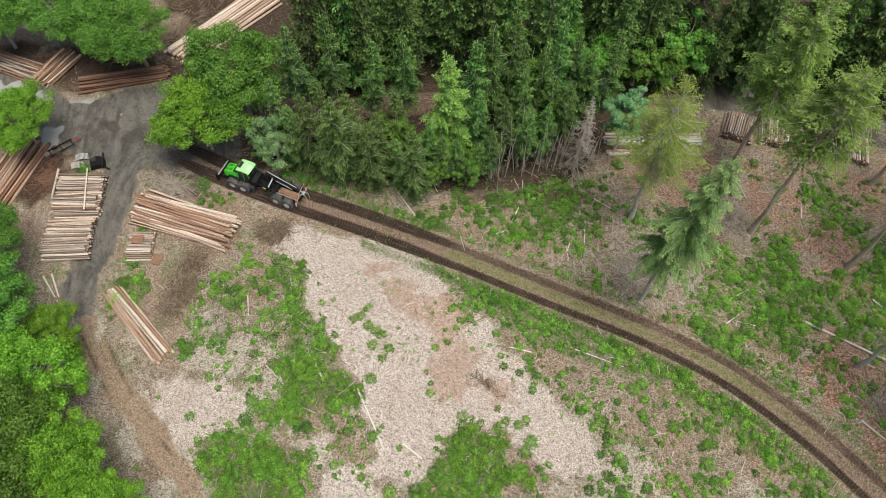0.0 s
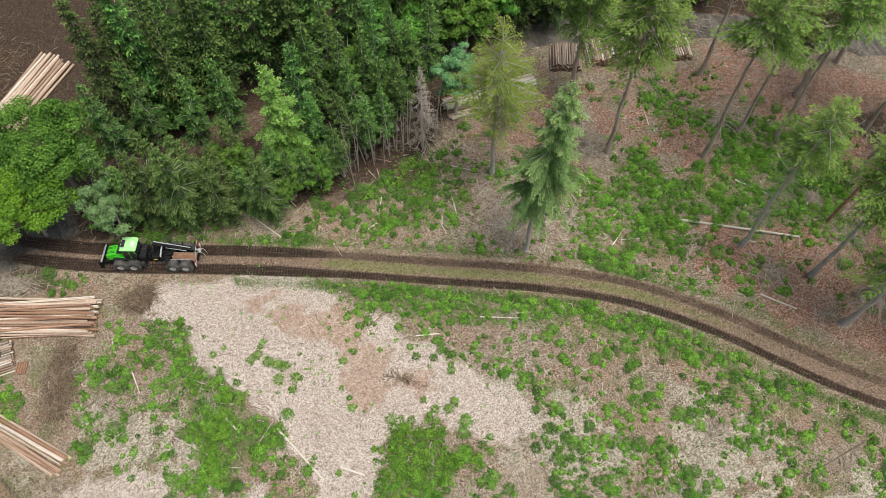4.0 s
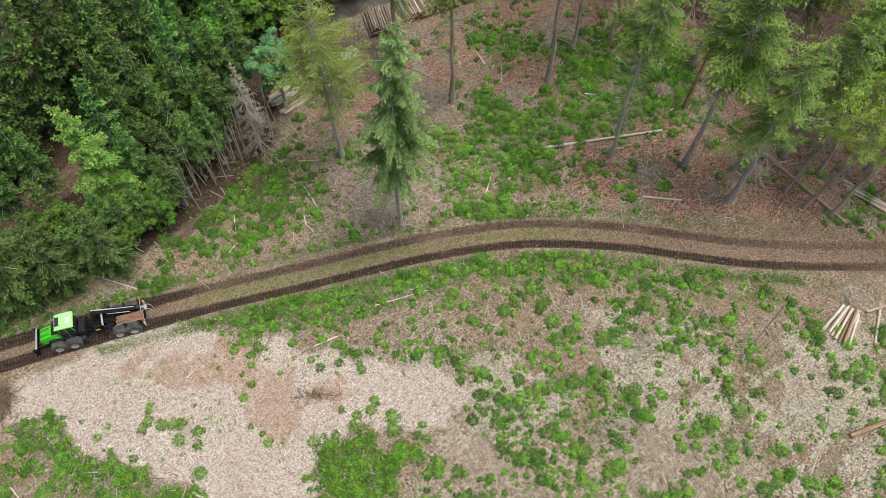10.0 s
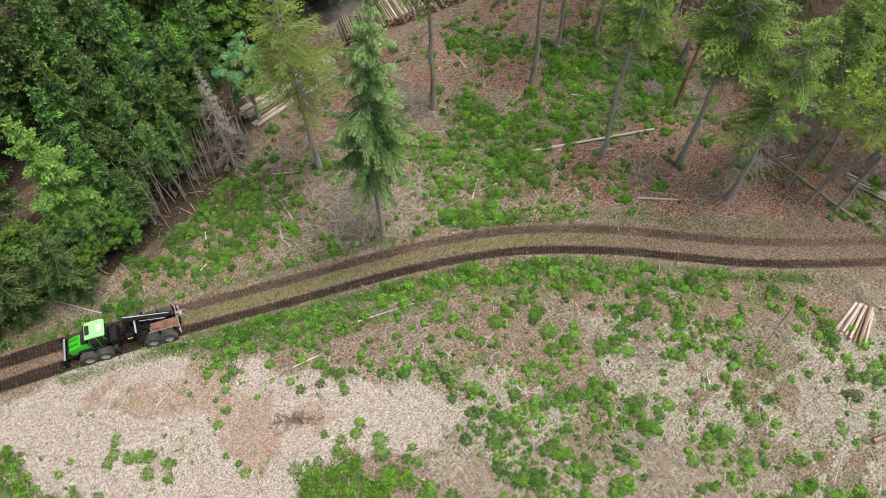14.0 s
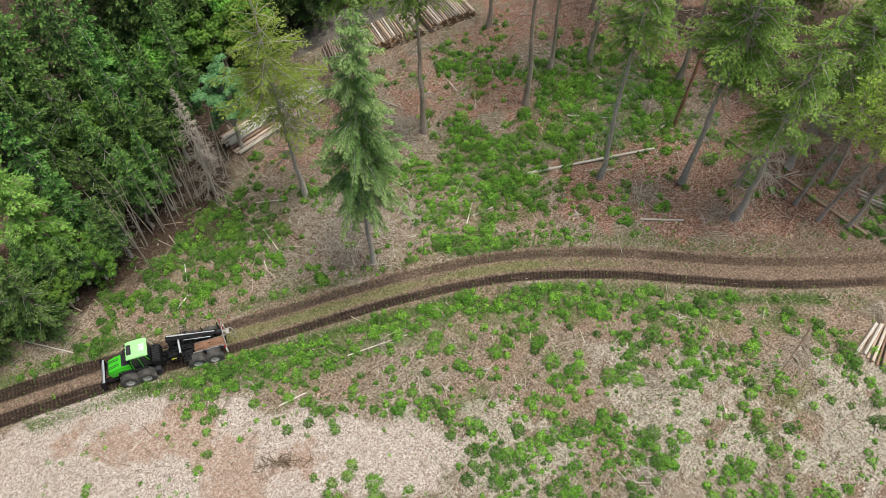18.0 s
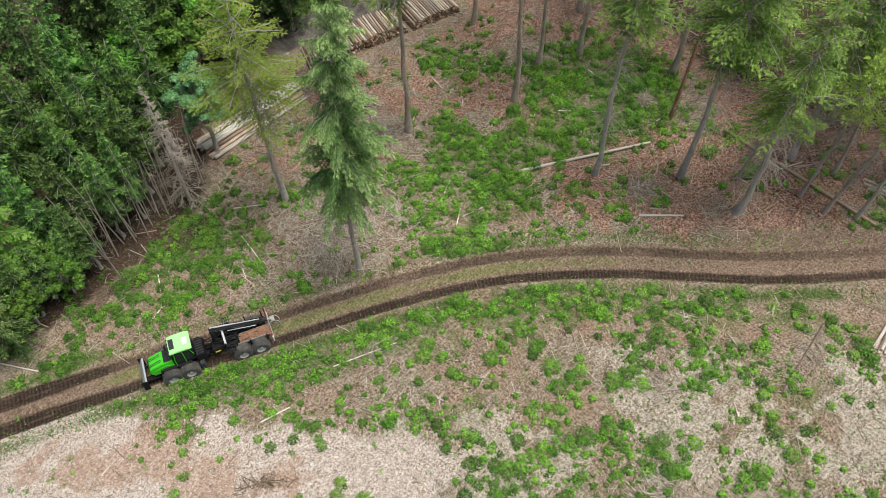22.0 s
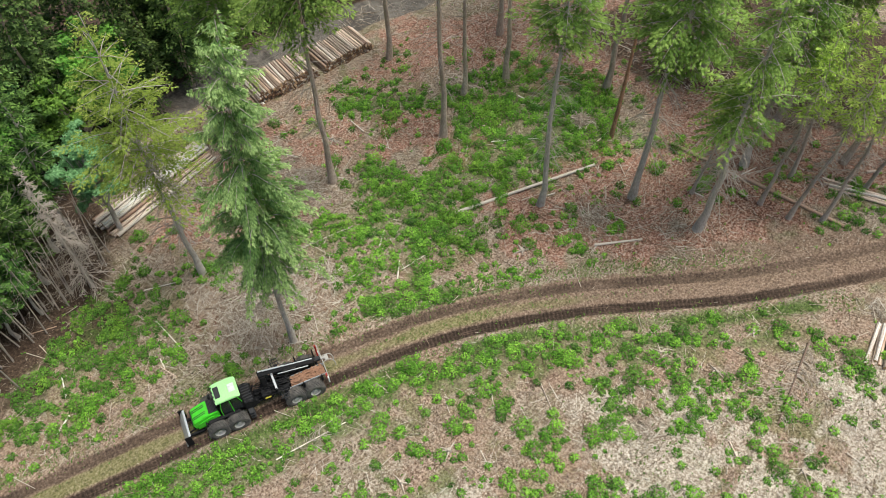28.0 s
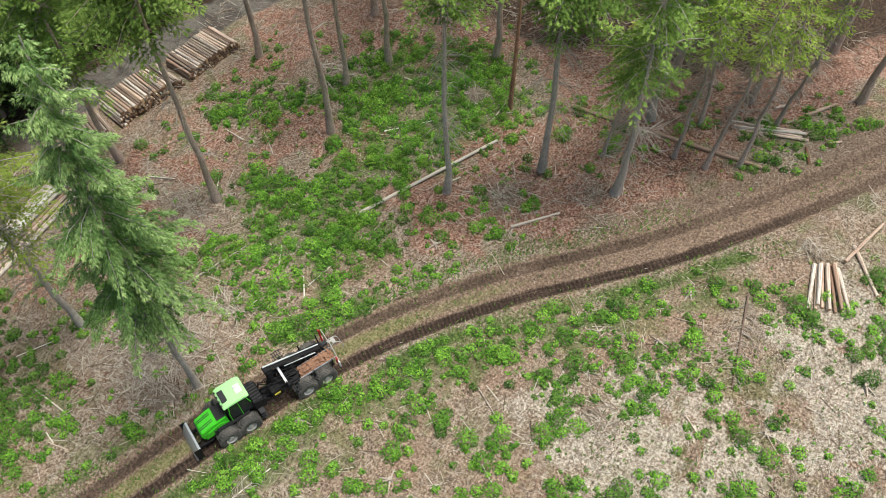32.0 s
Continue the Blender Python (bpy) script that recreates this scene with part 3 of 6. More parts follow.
SCATTER = [[(57.4, 7.8), (59.9, 5.5), (63.6, 1.6), (62.4, -0.4), (59.7, -0.1), (56.2, 1.7), (53.2, 3.8), (52.7, 5.4)], [(59.2, 14.2), (60.0, 10.9), (58.0, 9.3), (55.7, 11.8)], [(7.3, 47.5), (14.2, 45), (20.5, 43.7), (19.3, 41.6), (18.5, 35.6), (15, 37.1), (8.3, 37), (1.5, 40.5), (4.9, 46)], [(13.6, 21.4), (20.6, 18.5), (18.5, 13.8), (15.2, 15.5), (13.5, 18.9)], [(16.6, 14.7), (25.1, 11.7), (25.5, 6.6), (21.9, 2.2), (18, 4.2), (17.1, 10.3)], [(-24, 33.3), (-20, 34.7), (-18.9, 30.7), (-20.6, 25.6), (-23, 26.8)], [(22, 34), (28, 31), (36, 22), (34, 20), (24, 28.5)]]
NEEDLES = [[(40.5, 29.1), (43.9, 26.4), (50.8, 23.6), (55.2, 19.6), (54.4, 11.6), (52.9, 6.3), (47.2, 10.4), (41.7, 17), (40.7, 20.4), (38.2, 23), (38.3, 26.9)], [(43.3, 42.1), (46.5, 38.7), (44.5, 33.9), (40.9, 35.4), (40.2, 40.1)], [(51.3, 52.9), (57.9, 46.4), (70, 40), (74, 28), (64, 22), (57, 30), (55.1, 40.7), (51.2, 48.2)], [(24, 48), (32, 47), (36, 43), (31, 40), (25, 43)], [(54, 22), (62, 24), (76, 22), (76, -4), (64, 0), (55, 8)]]
YARD_SOIL = [[(-48, 53), (-41, 51), (-42, 44), (-46, 40), (-50, 44)], [(-34, 49), (-27, 46.5), (-24, 44.6), (-30, 43.8)], [(-64, 68), (-48, 67), (-40, 66), (-30, 66), (-30, 58), (-34.7, 61.2), (-38.8, 59.2), (-44.2, 57.6), (-48.3, 60), (-60, 61.5)]]
SLASH = [[(19.5, 43.2), (24.5, 42.1), (25.9, 37.1), (24.5, 30.8), (20.7, 29.4), (17.1, 32.7), (16.7, 37.3), (17.6, 40.3)], [(35.5, 48.2), (34.3, 40.1), (31.3, 39.8), (31.2, 44.5)], [(12, 12), (20, 5), (30, -2), (28, -10), (10, -4), (4, 6)]]
YARD = [(-70, 66), (-60, 62.5), (-53.8, 60.5), (-48.3, 60.1), (-44.2, 57.8), (-38.8, 59.3), (-34.7, 61), (-29.8, 56.8), (-24.2, 53.5), (-24.5, 49.5), (-30, 48.2), (-36.0, 47.2), (-40.7, 48.2), (-45.4, 51.8), (-58, 57)]
TRAIL = [(-36.7, 29), (-36.7, 26.6), (-35.6, 24.2), (-33, 21.3), (-30.9, 18.9), (-27.4, 15.2), (-20, 6), (-12, -8), (-9, -8), (-16, 6), (-22.5, 12.1), (-24.5, 15.2), (-27.5, 18.9), (-30.1, 21.3), (-32.8, 24.2), (-34.6, 26.7), (-35, 29)]
BARK = [(-0.8, 29.6, 1.7), (-4.6, 32.4, 0.9), (0.6, 28.1, 1.6), (1.7, 24.8, 1.5), (0.8, 21.8, 1.5), (-6.5, 34.9, 0.8), (-2.6, 30.3, 1.2), (5.3, 21.5, 1.2), (-0.6, 23.4, 1.0)]
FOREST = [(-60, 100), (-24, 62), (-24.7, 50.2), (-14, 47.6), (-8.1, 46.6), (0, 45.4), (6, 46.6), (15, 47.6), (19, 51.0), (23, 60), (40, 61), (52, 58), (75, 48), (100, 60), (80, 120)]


def ground_z(x, y):
    """Height of the ground; ruts and small waves included."""
    x, y = np.asarray(x, float), np.asarray(y, float)
    z = SLOPE_X * x + SLOPE_Y * y
    d = np.abs(off_line(LANE, x, y))
    d = np.minimum(d, np.abs(off_line(DIRT, x, y)))
    road = np.minimum(np.abs(off_line(ROAD, x, y)), np.abs(off_line(WOOD_ROAD, x, y)))
    calm = np.clip(np.minimum(d - 1.6, road - 2.0) / 1.2, 0, 1)
    z = z + calm * (0.10 * vnoise(x, y, 0.22, 1) + 0.07 * vnoise(x, y, 0.7, 2) + 0.045 * vnoise(x, y, 1.9, 3))
    z = z - 0.16 * np.exp(-((d - HALF_GAUGE) / 0.36) ** 2) + 0.07 * np.exp(-((d - 1.95) / 0.28) ** 2) + 0.03 * np.exp(-(d / 0.5) ** 2)
    return z + (d < 2.2) * 0.022 * vnoise(x, y, 3.0, 8)


def gz(x, y):
    return float(ground_z(np.array([x]), np.array([y]))[0])


def on_ground(x, y, turn=0.0, lift=0.0):
    """A pose on the slope, its z square to the hillside."""
    n = Vector((-SLOPE_X, -SLOPE_Y, 1)).normalized()
    a = Vector((math.cos(radians(turn)), math.sin(radians(turn)), 0))
    a = (a - n * a.dot(n)).normalized()
    b = n.cross(a)
    m = Matrix((a, b, n)).transposed().to_4x4()
    m.translation = (x, y, gz(x, y) + lift)
    return m


def upright(x, y, turn=0.0, s=1.0, sz=None, lift=-0.05, lean=(0, 0)):
    return pose(x, y, gz(x, y) + lift, lean[0], lean[1], turn) @ Matrix.Diagonal((s, s, sz or s, 1))


def any_of(polys, x, y, soft, rag, seed):
    out = np.zeros(np.shape(x))
    for i, p in enumerate(polys):
        out = np.maximum(out, inside(p, x, y, soft, rag, seed + 17 * i))
    return out


def bush_patch(x, y):
    """Where bushes gather: large and small clumps."""
    return np.clip(0.60 + 0.75 * vnoise(x, y, 0.28, 50) + 0.75 * vnoise(x, y, 0.7, 51), 0, 1.3)


def bush_field(x, y):
    field = inside([(-26, 34), (-18, 38), (0, 31), (13, 25), (29, 17), (44, 1), (52, -14), (20, -14), (-8, 6), (-26, 14)], x, y, 2, 1, 52)
    slope = inside([(-2, 43), (4, 47), (16, 49), (30, 50), (52, 47), (62, 30), (54, 10), (42, 17), (28, 27)], x, y, 2, 1, 53)
    right = np.clip((x - 0.4 * y - 20) / 20, 0, 1)
    return (0.88 * field * (1 - 0.45 * right) + 0.6 * slope) * bush_patch(x, y)


def covers(x, y):
    """How much of each kind of ground lies at each place."""
    lane, dirt = off_line(LANE, x, y), np.abs(off_line(DIRT, x, y))
    road, wood_road = np.abs(off_line(ROAD, x, y)), np.abs(off_line(WOOD_ROAD, x, y))
    d = np.abs(lane)
    yard = inside(YARD, x, y, 0.9, 0.8, 70)
    c = {}
    c["gravel"] = np.maximum(np.clip((2.3 - road + 0.5 * vnoise(x, y, 0.5, 6) + 0.3 * vnoise(x, y, 1.5, 7)) / 1.3, 0, 1) * np.clip((y - 26.5) / 5, 0, 1), yard)
    c["gravel"] = np.maximum(c["gravel"], np.clip((2.5 - wood_road + 0.4 * vnoise(x, y, 0.5, 16)) / 0.9, 0, 1) * np.clip((x - 30) / 4, 0, 1))
    c["lane"] = np.maximum(np.clip((np.where(lane < 0, 1.72, 1.95) - d + 0.3 * vnoise(x, y, 0.6, 9) + 0.15 * vnoise(x, y, 1.7, 10)) / 0.45, 0, 1), 0)
    # west of x 30 the wood road partly takes the floor's painted shade
    c["lane"] = np.maximum(c["lane"], np.clip((2.3 - wood_road) / 0.8, 0, 1) * (0.45 + 0.5 * np.clip((x - 30) / 6, 0, 1))) * (1 - 0.7 * c["gravel"])
    fork = inside([(40, 15), (46, 12), (54, 5), (66, -4), (62, -8), (50, 1), (44, 8)], x, y, 1.0, 1.0, 60)
    c["lane"] = np.maximum(c["lane"], fork * 0.55)
    c["lane"] = c["lane"] * (1 - 0.85 * np.clip((-31 - x) / 3, 0, 1) * (y > 44))
    rut = np.exp(-((d - HALF_GAUGE) / (np.where(lane < 0, 0.52, 0.45) + 0.14 * vnoise(x, y, 0.8, 17))) ** 2) * (1 + 0.14 * vnoise(x, y, 0.5, 18))
    far_rut = 0.74 + 0.2 * np.clip(-(x - 3) / 14, -0.5, 1)
    c["rut"] = np.where(lane < 0, 0.95, far_rut) * np.clip(1.25 - np.clip((x - 38) / 22, 0, 0.75), 0, 1) * np.clip(1.0 + 0.35 * vnoise(x, y, 0.35, 21), 0, 1) * (d < 2.4) * (1 - 0.9 * np.clip((-27 - x) / 6, 0, 1))
    c["mud"] = 0.6 * rut * c["rut"]
    c["mud"] = np.maximum(c["mud"], 0.95 * np.clip((2.0 - d) / 0.5, 0, 1) * np.clip((6 - x) / 10, 0, 1) * (1 - np.exp(-(d / np.where(x < -17, 0.35, 0.62)) ** 2)))
    c["mud"] = np.maximum(c["mud"], 0.5 * np.exp(-((dirt - 0.95) / 0.36) ** 2) * (y < 27) * (0.8 + 0.4 * vnoise(x, y, 0.7, 19)))
    c["mud"] = c["mud"] * (1 - 0.9 * np.clip((-27 - x) / 6, 0, 1) * (y > 40))
    c["mud"] = np.maximum(c["mud"], yard * np.clip(0.12 + 0.35 * vnoise(x, y, 0.3, 14) + 0.15 * vnoise(x, y, 1.1, 15), 0, 0.45))
    c["sward"] = np.exp(-(d / 0.62) ** 2) * np.clip((x + 2) / 4, 0, 1) * np.clip(1.0 - np.clip((x - 26) / 18, 0, 0.8), 0, 1) * (0.85 + 0.35 * vnoise(x, y, 0.4, 12))
    c["green"] = np.clip(np.maximum(np.maximum(0.5 * any_of(THICKETS, x, y, 1.3, 1.7, 100), 0.40 * any_of(MATS, x, y, 1.6, 1.8, 200)), np.maximum(0.45 * any_of(VERGE, x, y, 0.9, 1.0, 300), 0.28 * any_of(SCATTER, x, y, 1.5, 1.6, 400))), 0, 1)
    c["green"] = np.maximum(c["green"], 0.62 * np.exp(-((d - 2.6) / 0.8) ** 2) * np.clip(0.6 * vnoise(x, y, 0.3, 13) + np.where(lane < 0, 0.8, 0.45), 0, 1) * (x > -9) * (x < 46))
    c["green"] = np.maximum(c["green"], 0.22 * np.clip(bush_field(x, y) * 1.2, 0, 1))
    c["chips"] = np.maximum(inside(CHIPS, x, y, 1.1, 1.0, 20), 0.8 * any_of(CHIPS_LOW, x, y, 1.0, 1.0, 500)) * (1 - 0.9 * any_of(THICKETS, x, y, 1.3, 1.7, 100))
    spots = [(x0 + dx, y0 + dy, r) for x0, y0, r in BARK for dx, dy in ((0, 0), (0.9, 0.5), (-0.7, 0.6))]
    wx, wy = x + 0.8 * vnoise(x, y, 0.6, 90) + 0.5 * vnoise(x, y, 1.7, 92), y + 0.8 * vnoise(x, y, 0.6, 91) + 0.5 * vnoise(x, y, 1.7, 93)
    c["bark"] = np.zeros(np.shape(x))
    for x0, y0, r in spots:
        c["bark"] = np.maximum(c["bark"], np.exp(-((wx - x0) ** 2 + (wy - y0) ** 2) / (r * r)) * 0.95)
    c["trail"] = inside(TRAIL, x, y, 0.6, 0.6, 80)
    c["pale"] = any_of(PALE, x, y, 2.5, 2.0, 600) * np.clip(0.6 + 0.7 * vnoise(x, y, 0.45, 96) + 0.5 * vnoise(x, y, 1.4, 97), 0.1, 1)
    c["needle"] = np.maximum(any_of(NEEDLES, x, y, 2.0, 2.0, 700), 0.7 * any_of(BROWN, x, y, 2.5, 2.0, 760))
    c["slash"] = any_of(SLASH, x, y, 2.0, 1.5, 800)
    # floor with painted shade under the wood, and the dark soil round the yard
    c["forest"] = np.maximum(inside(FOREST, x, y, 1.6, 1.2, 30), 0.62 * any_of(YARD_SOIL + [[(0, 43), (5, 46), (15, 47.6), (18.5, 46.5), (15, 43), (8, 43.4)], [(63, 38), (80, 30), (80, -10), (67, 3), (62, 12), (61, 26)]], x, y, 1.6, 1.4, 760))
    c["wet"] = inside([(-55, 60.8), (-50, 59.8), (-47.5, 58.4), (-48, 57.2), (-53, 57.8)], x, y, 0.3, 0.9, 40)
    c["wet"] = np.maximum(c["wet"], inside([(-46.8, 53.5), (-45.2, 53.2), (-44.6, 50), (-46, 49.3)], x, y, 0.3, 0.7, 41))
    c["wet"] = np.maximum(c["wet"], inside(YARD, x, y, 1.5, 0.5, 42) * np.clip((vnoise(x, y, 0.45, 43) + 0.4 * vnoise(x, y, 1.2, 44) - 0.62) * 4, 0, 0.9) * (x < -38))
    return c


def build_ground():
    def steps(lo, hi, fine, out, wide):
        """Even steps, widening outwards past both ends."""
        mid = list(np.arange(lo, hi + fine, fine))
        a, b, s = [], [], fine
        while not a or lo - a[-1] < wide:
            s = min(s * 1.35, out)
            a.append((a[-1] if a else lo) - s)
            b.append((b[-1] if b else mid[-1]) + s)
        return np.array(a[::-1] + mid + b)
    xs, ys = steps(-60, 76, 0.31, 60, 700), steps(-14, 70, 0.31, 60, 700)
    x, y = np.meshgrid(xs, ys)
    x, y = x.ravel(), y.ravel()
    nx, ny = len(xs), len(ys)
    i = (np.arange(ny - 1)[:, None] * nx + np.arange(nx - 1)[None]).ravel()
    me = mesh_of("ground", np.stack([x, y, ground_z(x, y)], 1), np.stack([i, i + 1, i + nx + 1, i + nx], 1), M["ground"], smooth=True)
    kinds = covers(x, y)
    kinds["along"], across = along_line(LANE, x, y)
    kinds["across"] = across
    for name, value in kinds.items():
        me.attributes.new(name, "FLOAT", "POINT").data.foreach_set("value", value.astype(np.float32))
    tagged(new("ground", me), "felled hillside of litter, wood chips, mud ruts and green herbs", "ground", kind="structure")


build_ground()

# ---- the forwarder ----
def lathe(bm, profile, seg=28):
    """Turn a profile of radius, y pairs round the y axis."""
    rings = []
    for k in range(seg):
        a = 2 * math.pi * k / seg
        rings.append([bm.verts.new((r * math.cos(a), y, r * math.sin(a))) for r, y in profile])
    for k in range(seg):
        a, b = rings[k], rings[(k + 1) % seg]
        for i in range(len(profile) - 1):
            bm.faces.new((a[i], a[i + 1], b[i + 1], b[i]))
    bmesh.ops.recalc_face_normals(bm, faces=bm.faces[:])
    return bm


WHEEL_R = 0.74


def build_wheel(parent, x, y, side):
    """A wide forestry wheel: hub, tyre with slanting lugs, dished rim."""
    bm = bmesh.new()
    rod(bm, (0, -0.22 * side, 0), (0, 0.30 * side, 0), 0.17, 0.13, 14)
    for k in range(8):
        a = k * math.pi / 4
        rod(bm, (0.13 * math.cos(a), 0.15 * side, 0.13 * math.sin(a)), (0.13 * math.cos(a), 0.33 * side, 0.13 * math.sin(a)), 0.018, seg=6)
    wheel = part("wheel", bm, "rim", parent, "dusty hub of a wide forestry wheel", pose(x, y, WHEEL_R))
    bm = lathe(bmesh.new(), [(0.36, -0.33), (0.48, -0.37), (0.64, -0.35), (0.695, -0.28), (0.705, 0), (0.695, 0.28), (0.64, 0.35), (0.48, 0.37), (0.36, 0.33)])
    for k in range(22):
        for s in (-1, 1):
            a = 2 * math.pi * (k + 0.25 * (s + 1)) / 22
            turn = Matrix.Rotation(-a, 4, "Y")
            box(bm, 0, 0, 0, 0.085, 0.36, 0.062, 0, turn @ Matrix.Translation((0.712, 0.17 * s, 0)) @ Matrix.Rotation(0.5 * s, 4, "X"))
    part("tyre", bm, "tyre", wheel, "muddy black tyre with deep lugs")
    bm = lathe(bmesh.new(), [(0.35, -0.33), (0.33, -0.1), (0.16, 0.02 * side), (0.16, 0.10 * side), (0.30, 0.14 * side), (0.35, 0.3 * side), (0.39, 0.34 * side)], 24)
    part("rim", bm, "rim", wheel, "mud-grey dished rim")
    return wheel


def build_forwarder():
    root = thing("forwarder", "green and black eight-wheeled forwarder reversing along the muddy lane", "forestry machine")
    B = bmesh.new
    # front frame, blade and bonnet
    bm = box(B(), 2.6, 0, 0.95, 4.6, 0.9, 0.45, 0.05)
    box(bm, 2.75, 0, 0.72, 1.9, 1.5, 0.30, 0.05)
    part("front_frame", bm, "black", root)
    bm = prism(B(), [(5.72, 0.18), (5.80, 0.24), (5.66, 0.60), (5.56, 0.95), (5.36, 1.28), (5.22, 1.26), (5.42, 0.92), (5.54, 0.58)], -1.1, 1.1, 0)
    blade = part("dozer_blade", bm, "blade", root, "worn bare steel dozer blade")
    bm = B()
    for s in (-1, 1):
        box(bm, 5.45, 1.12 * s, 0.78, 0.42, 0.06, 1.05, 0.02)
        box(bm, 4.9, 0.62 * s, 0.62, 1.25, 0.16, 0.24, 0.03)
        rod(bm, (4.55, 0.45 * s, 1.0), (5.35, 0.45 * s, 0.72), 0.06)
    box(bm, 5.36, 0, 0.78, 0.10, 2.15, 0.22, 0.02)
    part("blade_arms", bm, "black", root)
    bm = prism(B(), [(4.78, 1.05), (4.86, 1.5), (4.72, 1.76), (3.9, 2.02), (2.98, 2.10), (2.98, 1.2), (4.0, 1.0)], -0.62, 0.62, 0.05)
    bonnet = part("bonnet", bm, "green", root, "glossy bright green sloping bonnet")
    bm = B()
    for y in (-0.34, -0.20, 0.20, 0.34):
        box(bm, 4.26, y, 1.93, 0.95, 0.055, 0.03, 0.01, Matrix.Rotation(0.30, 4, "Y"))
    box(bm, 4.85, 0, 1.42, 0.05, 1.1, 0.5, 0.02)
    box(bm, 3.30, 0, 2.10, 0.62, 1.1, 0.08, 0.02)
    part("bonnet_stripes", bm, "dark", bonnet, "black stripes and grille")
    bm = B()
    for k in range(6):
        box(bm, 3.06 + 0.09 * k, 0.0, 2.16, 0.03, 0.95, 0.05, 0)
    part("air_intake", bm, "black", bonnet)
    bm = rod(B(), (3.3, -0.52, 1.9), (3.3, -0.52, 2.55), 0.07)
    rod(bm, (3.3, -0.52, 2.55), (3.15, -0.52, 2.66), 0.06)
    part("exhaust", bm, "dark", root)
    for s in (-1, 1):
        bm = prism(B(), [(4.65, 1.02), (4.45, 1.55), (3.5, 1.85), (2.95, 1.55), (3.3, 1.15)], 0.64 * s, 0.70 * s, 0.01)
        part("side_panel", bm, "green", root)
        bm = B()
        box(bm, 2.75, 0.80 * s, 1.50, 2.2, 0.30, 0.07, 0.03)
        box(bm, 3.95, 0.80 * s, 1.36, 0.07, 0.30, 0.30, 0.02, Matrix.Rotation(0.5, 4, "Y"))
        part("fender", bm, "black", root)
        bm = box(B(), 2.75, 0.74 * s, 0.72, 1.5, 0.18, 0.34, 0.05)
        part("bogie", bm, "black", root)
        bm = B()
        for k in range(3):
            box(bm, 1.0, 1.02 * s, 0.55 + 0.30 * k, 0.36, 0.42, 0.05, 0.01)
        box(bm, 1.0, 0.80 * s, 0.85, 0.40, 0.03, 0.75, 0.01)
        part("step", bm, "dark", root, "grey cab steps")
    # cab
    bm = prism(B(), [(3.66, 1.45), (3.70, 2.15), (3.52, 3.02), (2.28, 3.02), (2.10, 2.3), (2.10, 1.45)], -0.74, 0.74, 0.04)
    cab = part("cab", bm, "black", root, "black cab with green pillars", pose(-0.83, 0, 0))
    bm = prism(B(), [(3.78, 3.02), (3.74, 3.14), (3.42, 3.24), (2.40, 3.26), (2.08, 3.16), (2.04, 3.02)], -0.82, 0.82, 0.05)
    roof = part("cab_roof", bm, "roof", cab, "green cab roof, paled by sky sheen in its colour")
    bm = box(B(), 2.46, 0.05, 3.27, 0.44, 0.66, 0.05, 0.02)
    box(bm, 2.46, -0.10, 3.32, 0.36, 0.16, 0.06, 0.02)
    part("roof_hatch", bm, "white", cab, "white roof hatch")
    bm = box(B(), 3.45, 0, 3.25, 0.36, 0.9, 0.06, 0.02)
    for k in range(4):
        rod(bm, (3.70, -0.55 + 0.37 * k, 3.20), (3.80, -0.55 + 0.37 * k, 3.20), 0.06)
    part("roof_lights", bm, "dark", cab, "row of dark work lamps")
    for s in (-1, 1):
        bm = prism(B(), [(3.50, 1.65), (3.54, 2.2), (3.42, 2.92), (2.92, 2.92), (2.92, 1.65)], 0.745 * s, 0.765 * s, 0)
        part("side_window", bm, "glass", cab)
        bm = prism(B(), [(2.82, 1.65), (2.82, 2.92), (2.36, 2.92), (2.22, 2.3), (2.22, 1.65)], 0.745 * s, 0.765 * s, 0)
        part("side_window", bm, "glass", cab)
        bm = B()
        for a, b in (((3.60, 1.5), (3.60, 2.2)), ((3.60, 2.2), (3.46, 2.98)), ((2.87, 1.5), (2.87, 2.98)), ((2.30, 2.98), (2.14, 2.3))):
            rod(bm, (a[0], 0.77 * s, a[1]), (b[0], 0.77 * s, b[1]), 0.035, seg=6)
        part("cab_pillar", bm, "green", cab, "green pillars round the door")
    bm = box(B(), 3.70, 0, 2.55, 0.02, 1.3, 0.72, 0, Matrix.Rotation(-0.2, 4, "Y"))
    part("windscreen", bm, "glass", cab)
    bm = box(B(), 2.11, 0, 2.62, 0.02, 1.3, 0.62, 0, Matrix.Rotation(0.22, 4, "Y"))
    part("rear_window", bm, "glass", cab)
    # ribbed tank deck behind the cab
    bm = prism(B(), [(0.55, 1.05), (0.5, 1.55), (0.62, 1.88), (0.9, 1.98), (1.22, 1.94), (1.30, 1.5), (1.25, 1.05)], -0.82, 0.82, 0.05)
    deck = part("tank_deck", bm, "black", root)
    bm = B()
    for k in range(7):
        box(bm, 0.9, -0.66 + 0.22 * k, 1.985 - 0.05 * abs(k - 3) / 3, 0.62, 0.08, 0.05, 0.01)
    part("ribbed_cover", bm, "dark", deck, "dark ribbed cover plate")
    # joint with hoses
    bm = rod(B(), (0.3, 0, 0.55), (0.3, 0, 1.5), 0.22, seg=14)
    box(bm, 0.45, 0, 1.0, 0.5, 0.5, 0.5, 0.05)
    box(bm, -0.1, 0, 0.95, 0.8, 0.62, 0.4, 0.05)
    for s in (-1, 1):
        rod(bm, (0.85, 0.42 * s, 0.9), (-0.3, 0.36 * s, 0.9), 0.06)
    part("joint", bm, "black", root)
    rng = random.Random(5)
    bm = B()
